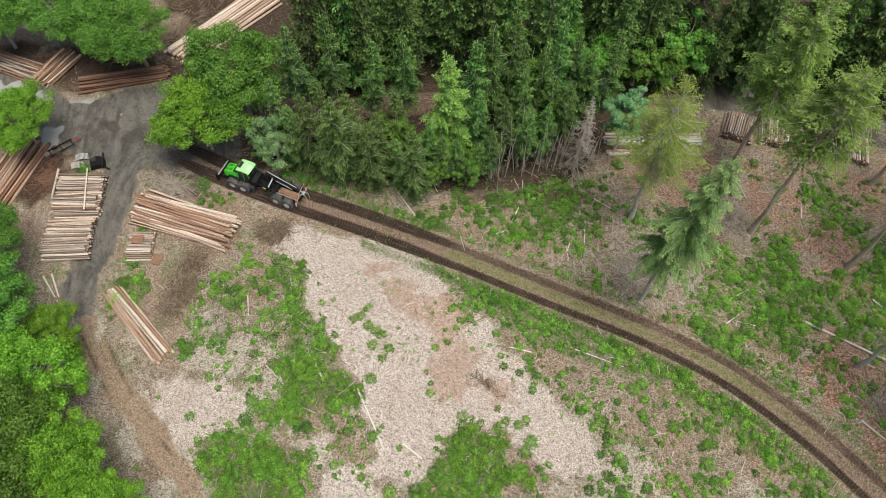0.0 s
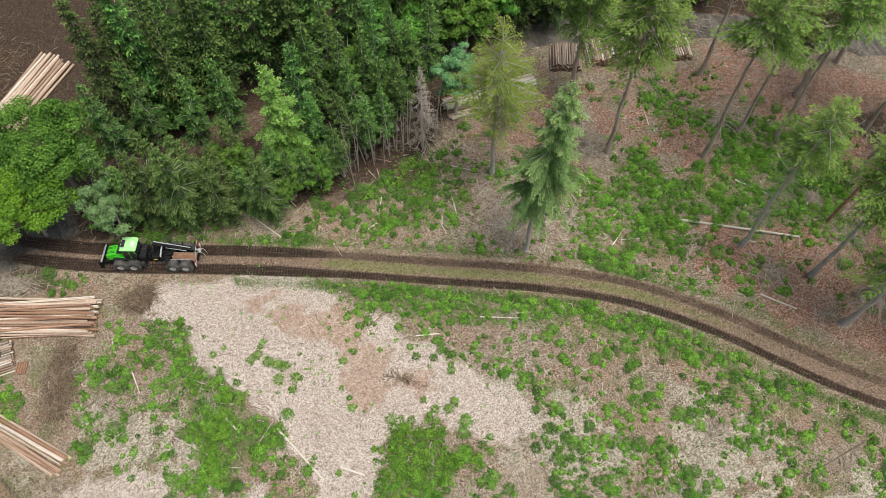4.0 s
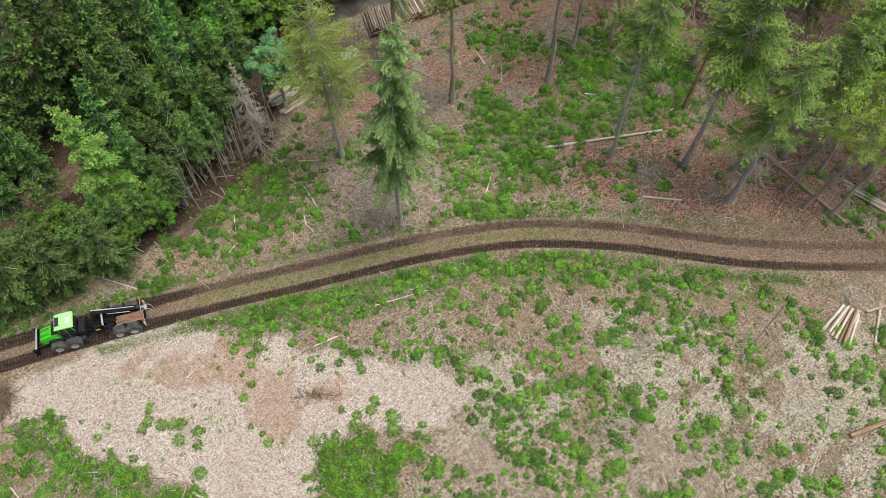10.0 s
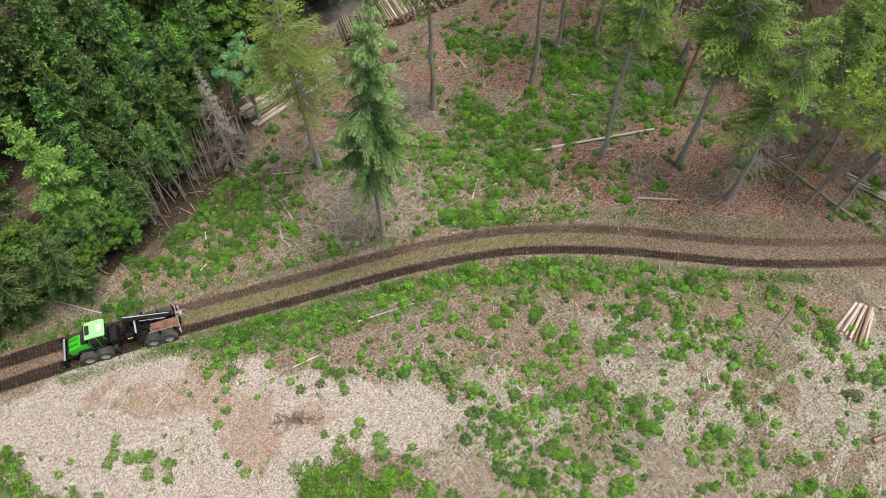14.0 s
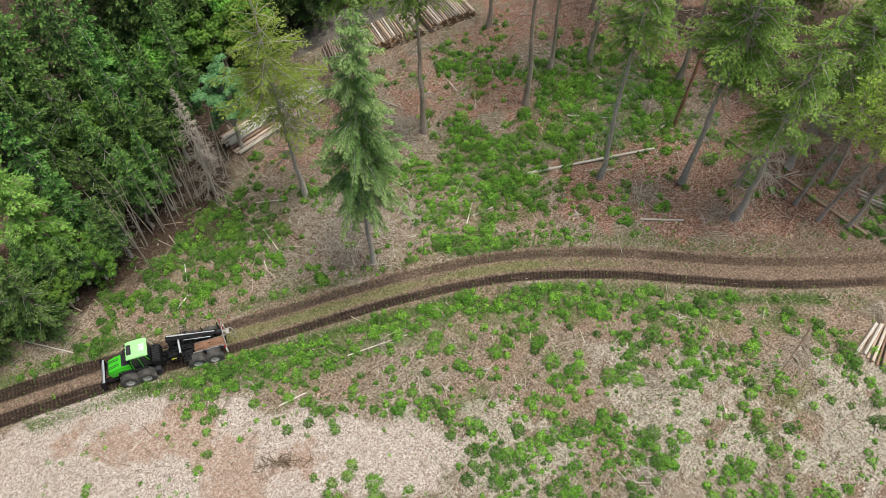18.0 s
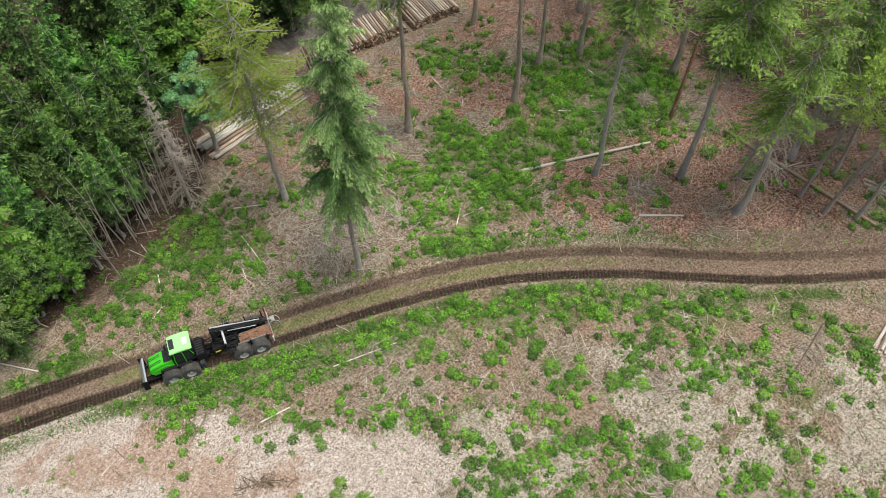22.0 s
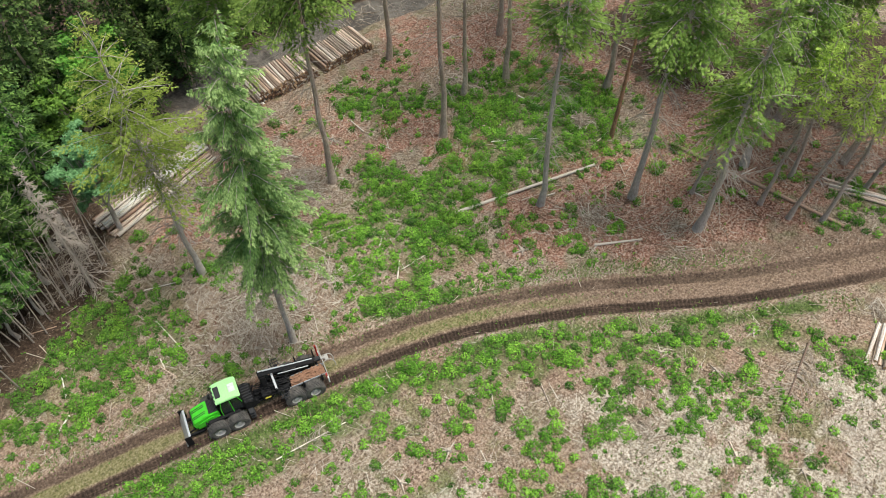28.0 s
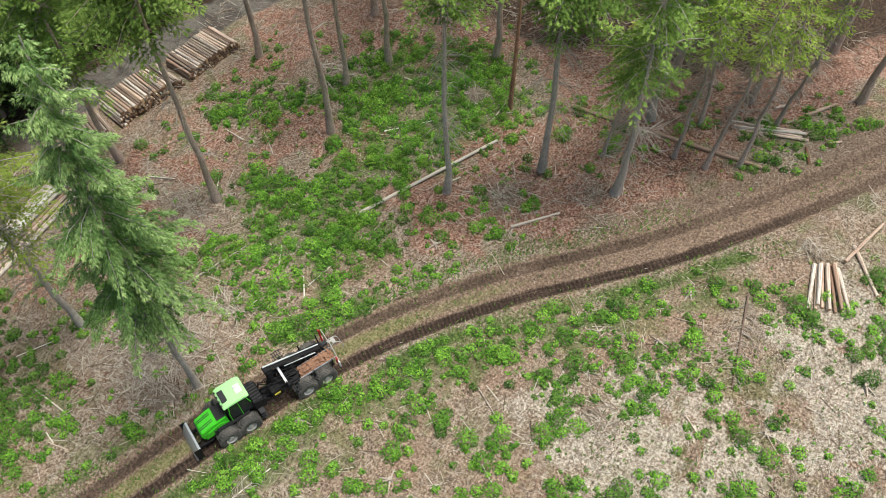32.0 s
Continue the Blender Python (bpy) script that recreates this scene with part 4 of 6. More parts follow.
    for k in range(9):
        y = rng.uniform(-0.35, 0.35)
        p = [(0.62, y, 1.45), (0.4, y * 1.3, 1.75 + rng.uniform(0, 0.25)), (0.05, y * 0.8, 1.6 + rng.uniform(0, 0.2)), (-0.3, y * 0.5, 1.25)]
        for a, b in zip(p, p[1:]):
            rod(bm, a, b, 0.025, seg=5)
    for y, r, h in ((0.42, 0.30, 1.78), (0.22, 0.24, 1.95), (-0.30, 0.28, 1.85)):
        for k in range(12):
            a, b = k * math.pi / 6, (k + 1) * math.pi / 6
            rod(bm, (-0.12 + r * math.cos(a), y + 0.1 * math.sin(a), h + r * math.sin(a)), (-0.12 + r * math.cos(b), y + 0.1 * math.sin(b), h + r * math.sin(b)), 0.028, seg=5)
    part("hoses", bm, "black", root, "bundle of black hydraulic hoses")
    # rear frame, gate and bunks
    bm = box(B(), -2.3, 0, 0.98, 4.6, 0.72, 0.36, 0.04)
    for x in (-1.6, -2.9, -4.2):
        box(bm, x, 0, 1.28, 0.16, 2.1, 0.22, 0.03)
    part("rear_frame", bm, "black", root)
    for s in (-1, 1):
        bm = box(B(), -2.75, 0.74 * s, 0.72, 1.5, 0.18, 0.34, 0.05)
        part("bogie", bm, "black", root)
        for x in (-1.6, -2.9, -4.2):
            part("stake", rod(B(), (x, 1.0 * s, 1.3), (x, 1.12 * s, 2.05), 0.055, 0.045, 8), "black", root)
        bm = B()
        for k in range(4):
            box(bm, -1.74 + 0.16 * k, (1.12 if s > 0 else 1.34) * s, 1.62 if s > 0 else 2.05, 0.05, 0.62, 0.05, 0.01)
        for k in range(3):
            box(bm, -1.5, (0.85 + 0.27 * k + (0.22 if s < 0 else 0)) * s, 1.64 if s > 0 else 2.07, 0.62, 0.04, 0.05, 0.01)
        box(bm, -1.5, 1.10 * s, 1.35 if s > 0 else 1.6, 0.10, 0.12, 0.6 if s > 0 else 0.95, 0.02)
        part("side_rack", bm, "dark", root, "dark slatted side rack")
        bm = rod(B(), (-4.5, 0.95 * s, 1.1), (-4.5, 1.06 * s, 2.45 if s < 0 else 1.75), 0.06)
        box(bm, -4.53, 1.0 * s, 2.3 if s < 0 else 1.62, 0.08, 0.14, 0.36, 0.02)
        part("rear_marker", bm, "red", root, "red rear marker post")
        bm = box(B(), -4.57, 1.15 * s, 1.20, 0.10, 0.20, 0.55, 0.02)
        part("tail_lamp", bm, "white", root, "pale tail lamp housing")
    bm = B()
    box(bm, -1.1, 0, 1.50, 0.09, 1.95, 0.10, 0.02)
    for k in range(4):
        box(bm, -1.1, -0.93 + 0.62 * k, 1.9, 0.07, 0.08, 0.9, 0.02)
    part("head_gate", bm, "black", root, "black head gate of the load bed")
    part("gate_beam", box(B(), -1.1, 0.3, 2.34, 0.16, 1.25, 0.10, 0.02, Matrix.Rotation(-0.25, 4, "X")), "steel", root, "bare steel beam on the head gate")
    # bark load
    bm = B()
    for k in range(170):
        x, y = rng.uniform(-4.45, -2.15), rng.uniform(-0.04, 0.66)
        z = 1.40 + 0.18 * (1 - ((y - 0.3) / 0.5) ** 2) + rng.uniform(-0.05, 0.07)
        box(bm, x, y, z, rng.uniform(0.10, 0.34), rng.uniform(0.04, 0.12), 0.03, 0, Euler((rng.uniform(-0.5, 0.5), rng.uniform(-0.4, 0.4), rng.uniform(0, 6.3))).to_matrix().to_4x4())
    box(bm, -3.3, 0.3, 1.36, 2.5, 0.74, 0.14, 0.04)
    part("bark_load", bm, "orange", root, "orange-brown bark left on the load bed")
    bm = B()
    for y in (-0.12, 0.74):
        box(bm, -3.25, y, 1.42, 2.7, 0.05, 0.16, 0.01)
    part("bed_rail", bm, "steel", root)
    # dark clutter of valves and pipes between gate and bark
    bm = B()
    for k in range(34):
        x, y = rng.uniform(-2.1, -0.9), rng.uniform(-0.9, 0.95)
        box(bm, x, y, rng.uniform(1.25, 1.75), rng.uniform(0.10, 0.5), rng.uniform(0.08, 0.3), rng.uniform(0.08, 0.35), 0.02)
    for k in range(12):
        y = rng.uniform(-0.8, 0.8)
        rod(bm, (rng.uniform(-1.2, -0.3), y, rng.uniform(1.5, 2.1)), (rng.uniform(-2.3, -1.5), y + rng.uniform(-0.3, 0.3), rng.uniform(1.5, 1.9)), 0.03, seg=6)
    part("valve_block", bm, "black", root, "dark clutter of valves and pipes")
    # crane: pillar, folded boom, grapple
    bm = rod(B(), (-0.4, -0.1, 1.1), (-0.4, -0.1, 1.5), 0.42, seg=18)
    rod(bm, (-0.4, -0.1, 1.5), (-0.45, -0.2, 2.7), 0.24, 0.20, 14)
    box(bm, -0.35, 0.42, 1.4, 0.75, 0.55, 0.65, 0.06)
    box(bm, -0.6, -0.65, 1.45, 0.5, 0.45, 0.6, 0.05)
    for k in range(5):
        rod(bm, (-0.2 - 0.1 * k, 0.1 + 0.12 * k, 1.7), (-0.9 - 0.1 * k, 0.05 + 0.1 * k, 1.95), 0.03, seg=5)
    crane = part("crane_pillar", bm, "black", root)
    bm = box(B(), -0.35, 0.71, 1.36, 0.42, 0.05, 0.14, 0.01)
    part("name_plate", bm, "yellow", crane, "pale yellow-green plate")
    bm = box(B(), -2.3, -0.34, 2.42, 3.9, 0.20, 0.24, 0.04, Matrix.Rotation(-0.07, 4, "Z") @ Matrix.Rotation(-0.17, 4, "Y"))
    box(bm, -0.42, -0.34, 2.74, 0.42, 0.5, 0.34, 0.05)
    part("main_boom", bm, "black", root, "black folded crane boom")
    bm = box(B(), -2.5, -0.60, 2.16, 3.3, 0.16, 0.18, 0.03, Matrix.Rotation(-0.07, 4, "Z") @ Matrix.Rotation(-0.12, 4, "Y"))
    part("outer_boom", bm, "black", root)
    part("boom_knuckle", box(B(), -4.3, -0.22, 2.06, 0.5, 0.30, 0.30, 0.06), "dark", root, "dark grey boom knuckle")
    bm = rod(B(), (-0.3, -0.50, 2.92), (-2.1, -0.38, 2.62), 0.06)
    rod(bm, (-2.0, -0.38, 2.63), (-4.0, -0.26, 2.28), 0.045)
    rod(bm, (-1.5, -0.10, 2.40), (-3.6, 0.03, 2.06), 0.04)
    part("boom_cylinders", bm, "steel", root, "shiny steel hydraulic cylinders")
    bm = B()
    for k in range(5):
        y = -0.30 + 0.05 * k
        rod(bm, (-0.5, y, 2.88), (-2.2, y + 0.08, 2.58 + 0.02 * k), 0.02, seg=5)
        rod(bm, (-2.2, y + 0.08, 2.58 + 0.02 * k), (-4.0, y + 0.1, 2.22), 0.02, seg=5)
    part("boom_hoses", bm, "black", root)
    bm = B()
    for s in (-1, 1):
        for k in range(7):
            a, b = k * 0.26, (k + 1) * 0.26
            for dy in (-0.25, 0.25):
                rod(bm, (-4.95 + 0.12 * s + 0.36 * s * math.sin(a), -0.1 + dy, 2.0 - 0.95 * (1 - math.cos(a * 0.9))), (-4.95 + 0.12 * s + 0.36 * s * math.sin(b), -0.1 + dy, 2.0 - 0.95 * (1 - math.cos(b * 0.9))), 0.03, seg=6)
    rod(bm, (-4.95, -0.1, 2.0), (-4.5, -0.2, 2.06), 0.09)
    box(bm, -4.95, -0.1, 2.0, 0.26, 0.5, 0.16, 0.04)
    part("grapple", bm, "rim", root, "dusty grey timber grapple hung at the rear")
    bm = rod(B(), (-4.62, 0.98, 1.3), (-4.62, 0.30, 2.35), 0.035, seg=6)
    rod(bm, (-4.62, 0.30, 2.35), (-4.62, -0.95, 2.6), 0.03, seg=6)
    part("rear_hoop", bm, "rim", root)
    wheels = []
    for x in (3.40, 2.04, -2.07, -3.43):
        for s in (-1, 1):
            wheels.append((build_wheel(root, x, 1.09 * s, s), x, 1.09 * s))
    return root, wheels


forwarder, WHEELS = build_forwarder()
# metres along the lane of the machine's middle, second by second at the marks
TRAVEL = [(0, 36.3), (3, 39.4), (6, 43.3), (10, 49.3), (13, 54.1), (15, 56.9), (19, 62.35), (23, 67.9), (25, 70.9), (28, 75.65), (30, 79.05), (32, 82.6)]
# how far each pair of axles keeps to the left of the lane's middle
DRIFT = [(34, 0.0), (45, 0.1), (52, 0.36), (57, 0.48), (63, 0.66), (67, 0.58), (73, 0.14), (78, 0.42), (84, 0.4)]


def travel(t):
    """A smooth run through the marks."""
    a, b = np.array(TRAVEL, float).T
    return float(np.polyval(np.polyfit(a - 16, b, 6), t - 16))


def lane_at(s):
    return np.array([np.interp(s, LANE_S, LANE[:, 0]), np.interp(s, LANE_S, LANE[:, 1])])


def machine_pose(t):
    s = travel(t)
    front, rear = lane_at(s - 2.72), lane_at(s + 2.75)
    d = (front - rear) / np.hypot(*(front - rear))
    left = np.array([-d[1], d[0]])
    a, b = np.array(DRIFT).T
    front, rear = front + left * np.interp(s - 2.72, a, b), rear + left * np.interp(s + 2.75, a, b)
    d = front - rear
    mid = rear + d * (2.75 / 5.47)
    return on_ground(mid[0], mid[1], math.degrees(math.atan2(d[1], d[0]))).copy(), s


def motions():
    """The machine backs along the lane, and its wheels roll."""
    times = [0.4 * k for k in range(81)]
    rows = []
    for t in times:
        m, s = machine_pose(t)
        m.translation.z = SLOPE_X * m.translation.x + SLOPE_Y * m.translation.y - 0.17
        rows.append((t, m))
    walk(forwarder, rows)
    start = travel(0.0)
    for wheel, x, y in WHEELS:
        walk(wheel, [(t, pose(x, y, WHEEL_R, 0, -math.degrees((travel(t) - start) / WHEEL_R), 0)) for t in times])

# ---- trees ----
def tube(points, radii, seg=7):
    """A bent tapering tube as arrays."""
    p, r = np.asarray(points, float), np.asarray(radii, float)
    a = np.linspace(0, 2 * np.pi, seg, endpoint=False)
    d = np.gradient(p, axis=0)
    d /= np.linalg.norm(d, axis=1)[:, None] + 1e-9
    u = np.cross(d, np.where(np.abs(d[:, 2:3]) > 0.9, [[1.0, 0, 0]], [[0, 0, 1.0]]))
    u /= np.linalg.norm(u, axis=1)[:, None]
    v = np.cross(d, u)
    verts = (p[:, None] + r[:, None, None] * (np.cos(a)[None, :, None] * u[:, None] + np.sin(a)[None, :, None] * v[:, None])).reshape(-1, 3)
    n = len(p)
    i = (np.arange(n - 1)[:, None] * seg + np.arange(seg)[None]).ravel()
    j = (np.arange(n - 1)[:, None] * seg + (np.arange(seg) + 1)[None] % seg).ravel()
    return verts, np.stack([i, j, j + seg, i + seg], 1)


def merged(parts):
    vs, fs, k = [], [], 0
    for v, f in parts:
        vs.append(v)
        fs.append(f + k)
        k += len(v)
    return np.concatenate(vs), np.concatenate(fs)


def blades(p, along, side, length, width, bend=None):
    """Kite-shaped leaves or sprays: base, flank, tip, flank."""
    n = len(p)
    L, W = np.broadcast_to(length, (n,))[:, None], np.broadcast_to(width, (n,))[:, None]
    mid = p + along * L * 0.45
    tip = p + along * L
    if bend is not None:
        tip = tip + bend * L
    v = np.stack([p, mid + side * W * 0.5, tip, mid - side * W * 0.5], 1).reshape(-1, 3)
    return v, np.arange(4 * n).reshape(n, 4)


def spikes(p, along, side, length, width, bend):
    """Pointed sprays: two at the base, one at the tip."""
    n = len(p)
    L, W = np.broadcast_to(length, (n,))[:, None], np.broadcast_to(width, (n,))[:, None]
    v = np.stack([p + side * W * 0.5, p - side * W * 0.5, p + along * L + bend * L], 1).reshape(-1, 3)
    return v, np.arange(3 * n).reshape(n, 3)


def unit(v):
    return v / (np.linalg.norm(v, axis=1)[:, None] + 1e-9)


def sticks(p, turn, tilt, length, radius):
    """Three-sided sticks as arrays, lying about p."""
    n = len(p)
    d = np.stack([np.cos(turn) * np.cos(tilt), np.sin(turn) * np.cos(tilt), np.sin(tilt)], 1)
    s = np.stack([-np.sin(turn), np.cos(turn), 0 * turn], 1)
    u = np.cross(d, s)
    ring = [s * math.cos(a) + u * math.sin(a) for a in (0.5, 2.6, 4.7)]
    L, r = np.broadcast_to(length, (n,))[:, None], np.broadcast_to(radius, (n,))[:, None]
    v = np.stack([p - d * L / 2 + q * r for q in ring] + [p + d * L / 2 + q * r * 0.6 for q in ring], 1).reshape(-1, 3)
    b = (np.arange(n) * 6)[:, None]
    f = np.concatenate([b + np.array([[i, (i + 1) % 3, 3 + (i + 1) % 3, 3 + i]]) for i in range(3)])
    return v, f


def conifer(seed, H, clear, R, foliage_name, bark_name="bark", droop=0.35, rise=0.25, hang=0.2, whorl=0.6, around=6, step=0.15, twig=0.42, spray=0.30, slim=0.34, space=0.16, dead=0, taper=0.85, lean=0.0, ragged=0.25, foot=0.55, limbed=True, thick=1.0, loose=0.45, fan=1, bare=0.0):
    """Meshes of a spruce or fir: trunk, tiers of feathered boughs, dead limbs below."""
    g = np.random.default_rng(seed)
    k = np.linspace(0, 1, 12)
    r0 = (0.0078 * H + 0.025) * thick
    sway = 0.12 * np.cumsum(g.normal(0, 1, (12, 2)), 0) * np.array([1, 1])
    sway -= sway[0]
    axis = np.concatenate([sway + np.array([lean * H, 0]) * (k[:, None] ** 1.5), (k * H)[:, None]], 1)
    flare = 1 + 0.45 * np.exp(-k * 60) + 0.10 * np.exp(-k * 9)
    trunk = mesh_of("trunk", *tube(axis, r0 * flare * (1 - 0.93 * k) + 0.01, 9), M[bark_name], smooth=True)
    def at(h):
        return np.array([np.interp(h / H, k, axis[:, i]) for i in range(3)])
    up = np.array([0, 0, 1.0])
    P, A, S, T, LN, WD = [], [], [], [], [], []
    h = clear * H
    limbs = []
    while h < H * 0.985:
        f = (h - clear * H) / (H - clear * H)
        reach = R * min(1.0, foot + 2.2 * f) * (1 - f) ** taper + 0.22
        n = around + g.integers(-1, 2)
        start = g.uniform(0, 6.28)
        for q in range(n):
            a = start + q * 6.283 / n + g.normal(0, 0.22)
            L = reach * g.uniform(1 - 2 * ragged, 1 + ragged * 0.6)
            if L < 0.12 or g.uniform() < bare * (1 - 2.2 * f):
                continue
            out, side = np.array([math.cos(a), math.sin(a), 0]), np.array([-math.sin(a), math.cos(a), 0])
            lift, fall = rise * (0.5 + 1.3 * f) * g.uniform(0.6, 1.4), droop * (1.15 - 0.6 * f) * g.uniform(0.7, 1.3)
            base = at(h + g.uniform(-0.4, 0.4) * whorl)
            cnt = max(3, int(L / step))
            s = np.clip(np.repeat(np.linspace(0.16, 1.0, cnt), 2) + g.normal(0, 0.02, 2 * cnt), 0.1, 1)
            sign = np.tile([-1.0, 1.0], cnt)
            long = (twig * L * np.minimum(s / 0.3, 1) * (1.06 - s) + 0.6 * spray) * g.uniform(0.6, 1.25, 2 * cnt)
            way = unit(out * g.uniform(0.55, 1.0, (2 * cnt, 1)) + side * (sign * 0.8)[:, None] - up * hang * g.uniform(0.5, 1.5, (2 * cnt, 1)))
            root = base + out * (s * L)[:, None] + up * (lift * L * s - fall * L * s ** 1.8 + g.normal(0, 0.03 * L ** 0.5, 2 * cnt))[:, None]
            many = np.maximum(2, (long / space).astype(int))
            i = np.repeat(np.arange(2 * cnt), many)
            m_ = len(i)
            u = g.uniform(0.05, 1, m_) ** 0.75
            p = root[i] + way[i] * (u * long[i])[:, None] - up * (0.35 * hang * long[i] * u * u)[:, None] + g.normal(0, 0.035 + 0.02 * spray, (m_, 3))
            d = unit(way[i] + out * 0.35 + np.cross(way[i], up) * g.uniform(-0.9, 0.9, (m_, 1)) + up * (0.18 - 0.45 * hang * u + g.normal(0, 0.25, m_))[:, None])
            P.append(p), A.append(d)
            S.append(unit(np.cross(d, up + g.normal(0, loose, (m_, 3)))))
            # pale young growth outwards and upwards; inner needles dark, as painted shade
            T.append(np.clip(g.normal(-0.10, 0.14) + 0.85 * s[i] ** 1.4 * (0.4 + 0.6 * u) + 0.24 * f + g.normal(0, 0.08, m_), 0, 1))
            LN.append(spray * g.uniform(0.6, 1.2, m_))
            WD.append(slim * spray * g.uniform(0.7, 1.3, m_))
            if L > 1.2 and limbed:
                mid, end = (base + out * L * w + up * (lift * L * w - fall * L * w ** 1.8) for w in (0.5, 0.95))
                limbs.append(tube([base, mid, end], [0.035 + 0.006 * L, 0.025, 0.01], 3))
        h += whorl * g.uniform(0.8, 1.2) * (1 - 0.3 * f)
    P, A, S, T, LN, WD = (np.concatenate(x) for x in (P, A, S, T, LN, WD))
    if fan > 1:
        turn = np.tile(np.linspace(-0.42, 0.42, fan), len(P)) + g.normal(0, 0.08, fan * len(P))
        P, A, S, T, LN, WD = (np.repeat(x, fan, 0) for x in (P, A, S, T, LN, WD))
        A, S = unit(A + S * turn[:, None]), unit(S - A * turn[:, None])
        LN, WD = LN * (1 - 0.5 * np.abs(turn)) * g.uniform(0.75, 1.15, len(P)), WD * 1.3 / fan
    v, q = spikes(P, A, S, LN, WD, np.array([0, 0, -0.10]))
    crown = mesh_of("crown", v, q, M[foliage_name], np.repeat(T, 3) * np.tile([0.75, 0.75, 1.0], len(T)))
    low = []
    for _ in range(dead):
        h, a, L = g.uniform(0.2, max(clear, 0.3) + 0.12) * H, g.uniform(0, 6.28), g.uniform(0.35, 0.9) * R * 0.62
        s0 = at(h)
        e = s0 + np.array([math.cos(a) * L, math.sin(a) * L, -g.uniform(0.15, 0.7) * L])
        mid = (s0 + e) / 2 + np.array([0, 0, 0.12 * L])
        low.append(tube([s0, mid, e], [0.034, 0.024, 0.010], 3))
        for _ in range(3):
            w = g.uniform(0.35, 1)
            b = s0 * (1 - w) + e * w
            a2 = a + g.choice([-1, 1]) * g.uniform(0.4, 0.9)
            low.append(tube([b, b + np.array([math.cos(a2), math.sin(a2), -0.5]) * L * 0.3], [0.013, 0.005], 3))
    bare = mesh_of("dead_branchwork", *merged(low), M["dead"]) if low else None
    live = mesh_of("limbs", *merged(limbs), M[bark_name]) if limbs else None
    return trunk, crown, bare, live


def plant(name, label, category, meshes, m, group=""):
    ob = thing(name, label, category, m, group)
    for part_name, me in zip(("trunk", "crown", "dead_branchwork", "branchwork"), meshes):
        if me is not None:
            tagged(child(part_name, me, ob), kind="stuff" if "work" in part_name else "")
    return ob


def dead_conifer(seed, H, R, clear=0.1):
    g = np.random.default_rng(seed)
    k = np.linspace(0, 1, 8)
    trunk = mesh_of("trunk", *tube(np.stack([0.1 * k, 0 * k, H * k], 1), (0.011 * H) * (1 - 0.95 * k) + 0.008, 7), M["dead"], smooth=True)
    low = []
    h = clear * H
    while h < H * 0.97:
        f = h / H
        for _ in range(6):
            a, L = g.uniform(0, 6.28), R * (1.05 - f) * g.uniform(0.6, 1.1)
            s0 = np.array([0.1 * f, 0, h])
            e = s0 + np.array([math.cos(a) * L, math.sin(a) * L, -0.30 * L + 0.2 * f])
            low.append(tube([s0, (s0 + e) / 2 + [0, 0, 0.06 * L], e], [0.032, 0.025, 0.01], 3))
            for w in g.uniform(0.25, 1, 9):
                b = s0 * (1 - w) + e * w
                a2 = a + g.choice([-1, 1]) * g.uniform(0.4, 1.1)
                low.append(tube([b, b + np.array([math.cos(a2), math.sin(a2), -0.45]) * L * g.uniform(0.15, 0.34)], [0.018, 0.008], 3))
        h += 0.42
    return trunk, mesh_of("crown", *merged(low), M["dead"]), None, None


def broadleaf(seed, H, R, foliage_name, bark_name="bark_grey", clumps=60, leaf=0.34, per=95, low=0.28, flat=0.8):
    """A spreading tree: forked limbs, and leaves in many uneven clumps with gaps."""
    g = np.random.default_rng(seed)
    centre = np.array([0, 0, H * (low + 1) / 2])
    half = np.array([R, R, H * (1 - low) / 2])
    limbs = [tube([(0, 0, 0), (0.1, 0.05, H * 0.2), (0.05, -0.1, H * 0.45), (0, 0, H * 0.8)], [0.02 * H, 0.016 * H, 0.012 * H, 0.03], 8)]
    P, A, S, T = [], [], [], []
    for c in range(clumps):
        d = g.normal(0, 1, 3)
        d /= np.linalg.norm(d)
        d[2] = abs(d[2]) * 1.0 if g.uniform() < 0.82 else d[2]
        p = centre + d * half * g.uniform(0.55, 0.98) * (1 + 0.16 * math.sin(3 * math.atan2(d[1], d[0]) + seed))
        size = R * g.uniform(0.13, 0.27)
        s0 = np.array([0, 0, H * g.uniform(0.25, 0.6)])
        limbs.append(tube([s0, (s0 + p) / 2 + [0, 0, -0.05 * R], p], [0.007 * H, 0.004 * H, 0.015], 4))
        n = int(per * g.uniform(0.7, 1.3))
        q = unit(g.normal(0, 1, (n, 3)))
        q[:, 2] = np.where(q[:, 2] < -0.2, -0.35 * q[:, 2], q[:, 2])
        P.append(p + q * size * g.uniform(0.45, 1.08, (n, 1)) * np.array([1, 1, flat]))
        out = unit(q * 0.8 + g.normal(0, 0.4, (n, 3)) + np.array([0, 0, 0.75]))
        A.append(unit(np.cross(out, g.normal(0, 1, (n, 3))) + np.array([0, 0, -0.3])))
        S.append(unit(np.cross(out, A[-1])))
        # each clump's top is lightened in colour, standing in for light from above
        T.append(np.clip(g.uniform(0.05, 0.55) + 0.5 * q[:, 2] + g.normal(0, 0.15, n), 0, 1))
    P, A, S, T = (np.concatenate(x) for x in (P, A, S, T))
    v, f = spikes(P, A, S, leaf * g.uniform(0.7, 1.3, len(P)), leaf * g.uniform(0.7, 1.1, len(P)), np.array([0, 0, -0.15]))
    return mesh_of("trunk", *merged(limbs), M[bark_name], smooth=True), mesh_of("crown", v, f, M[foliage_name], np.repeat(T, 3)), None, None


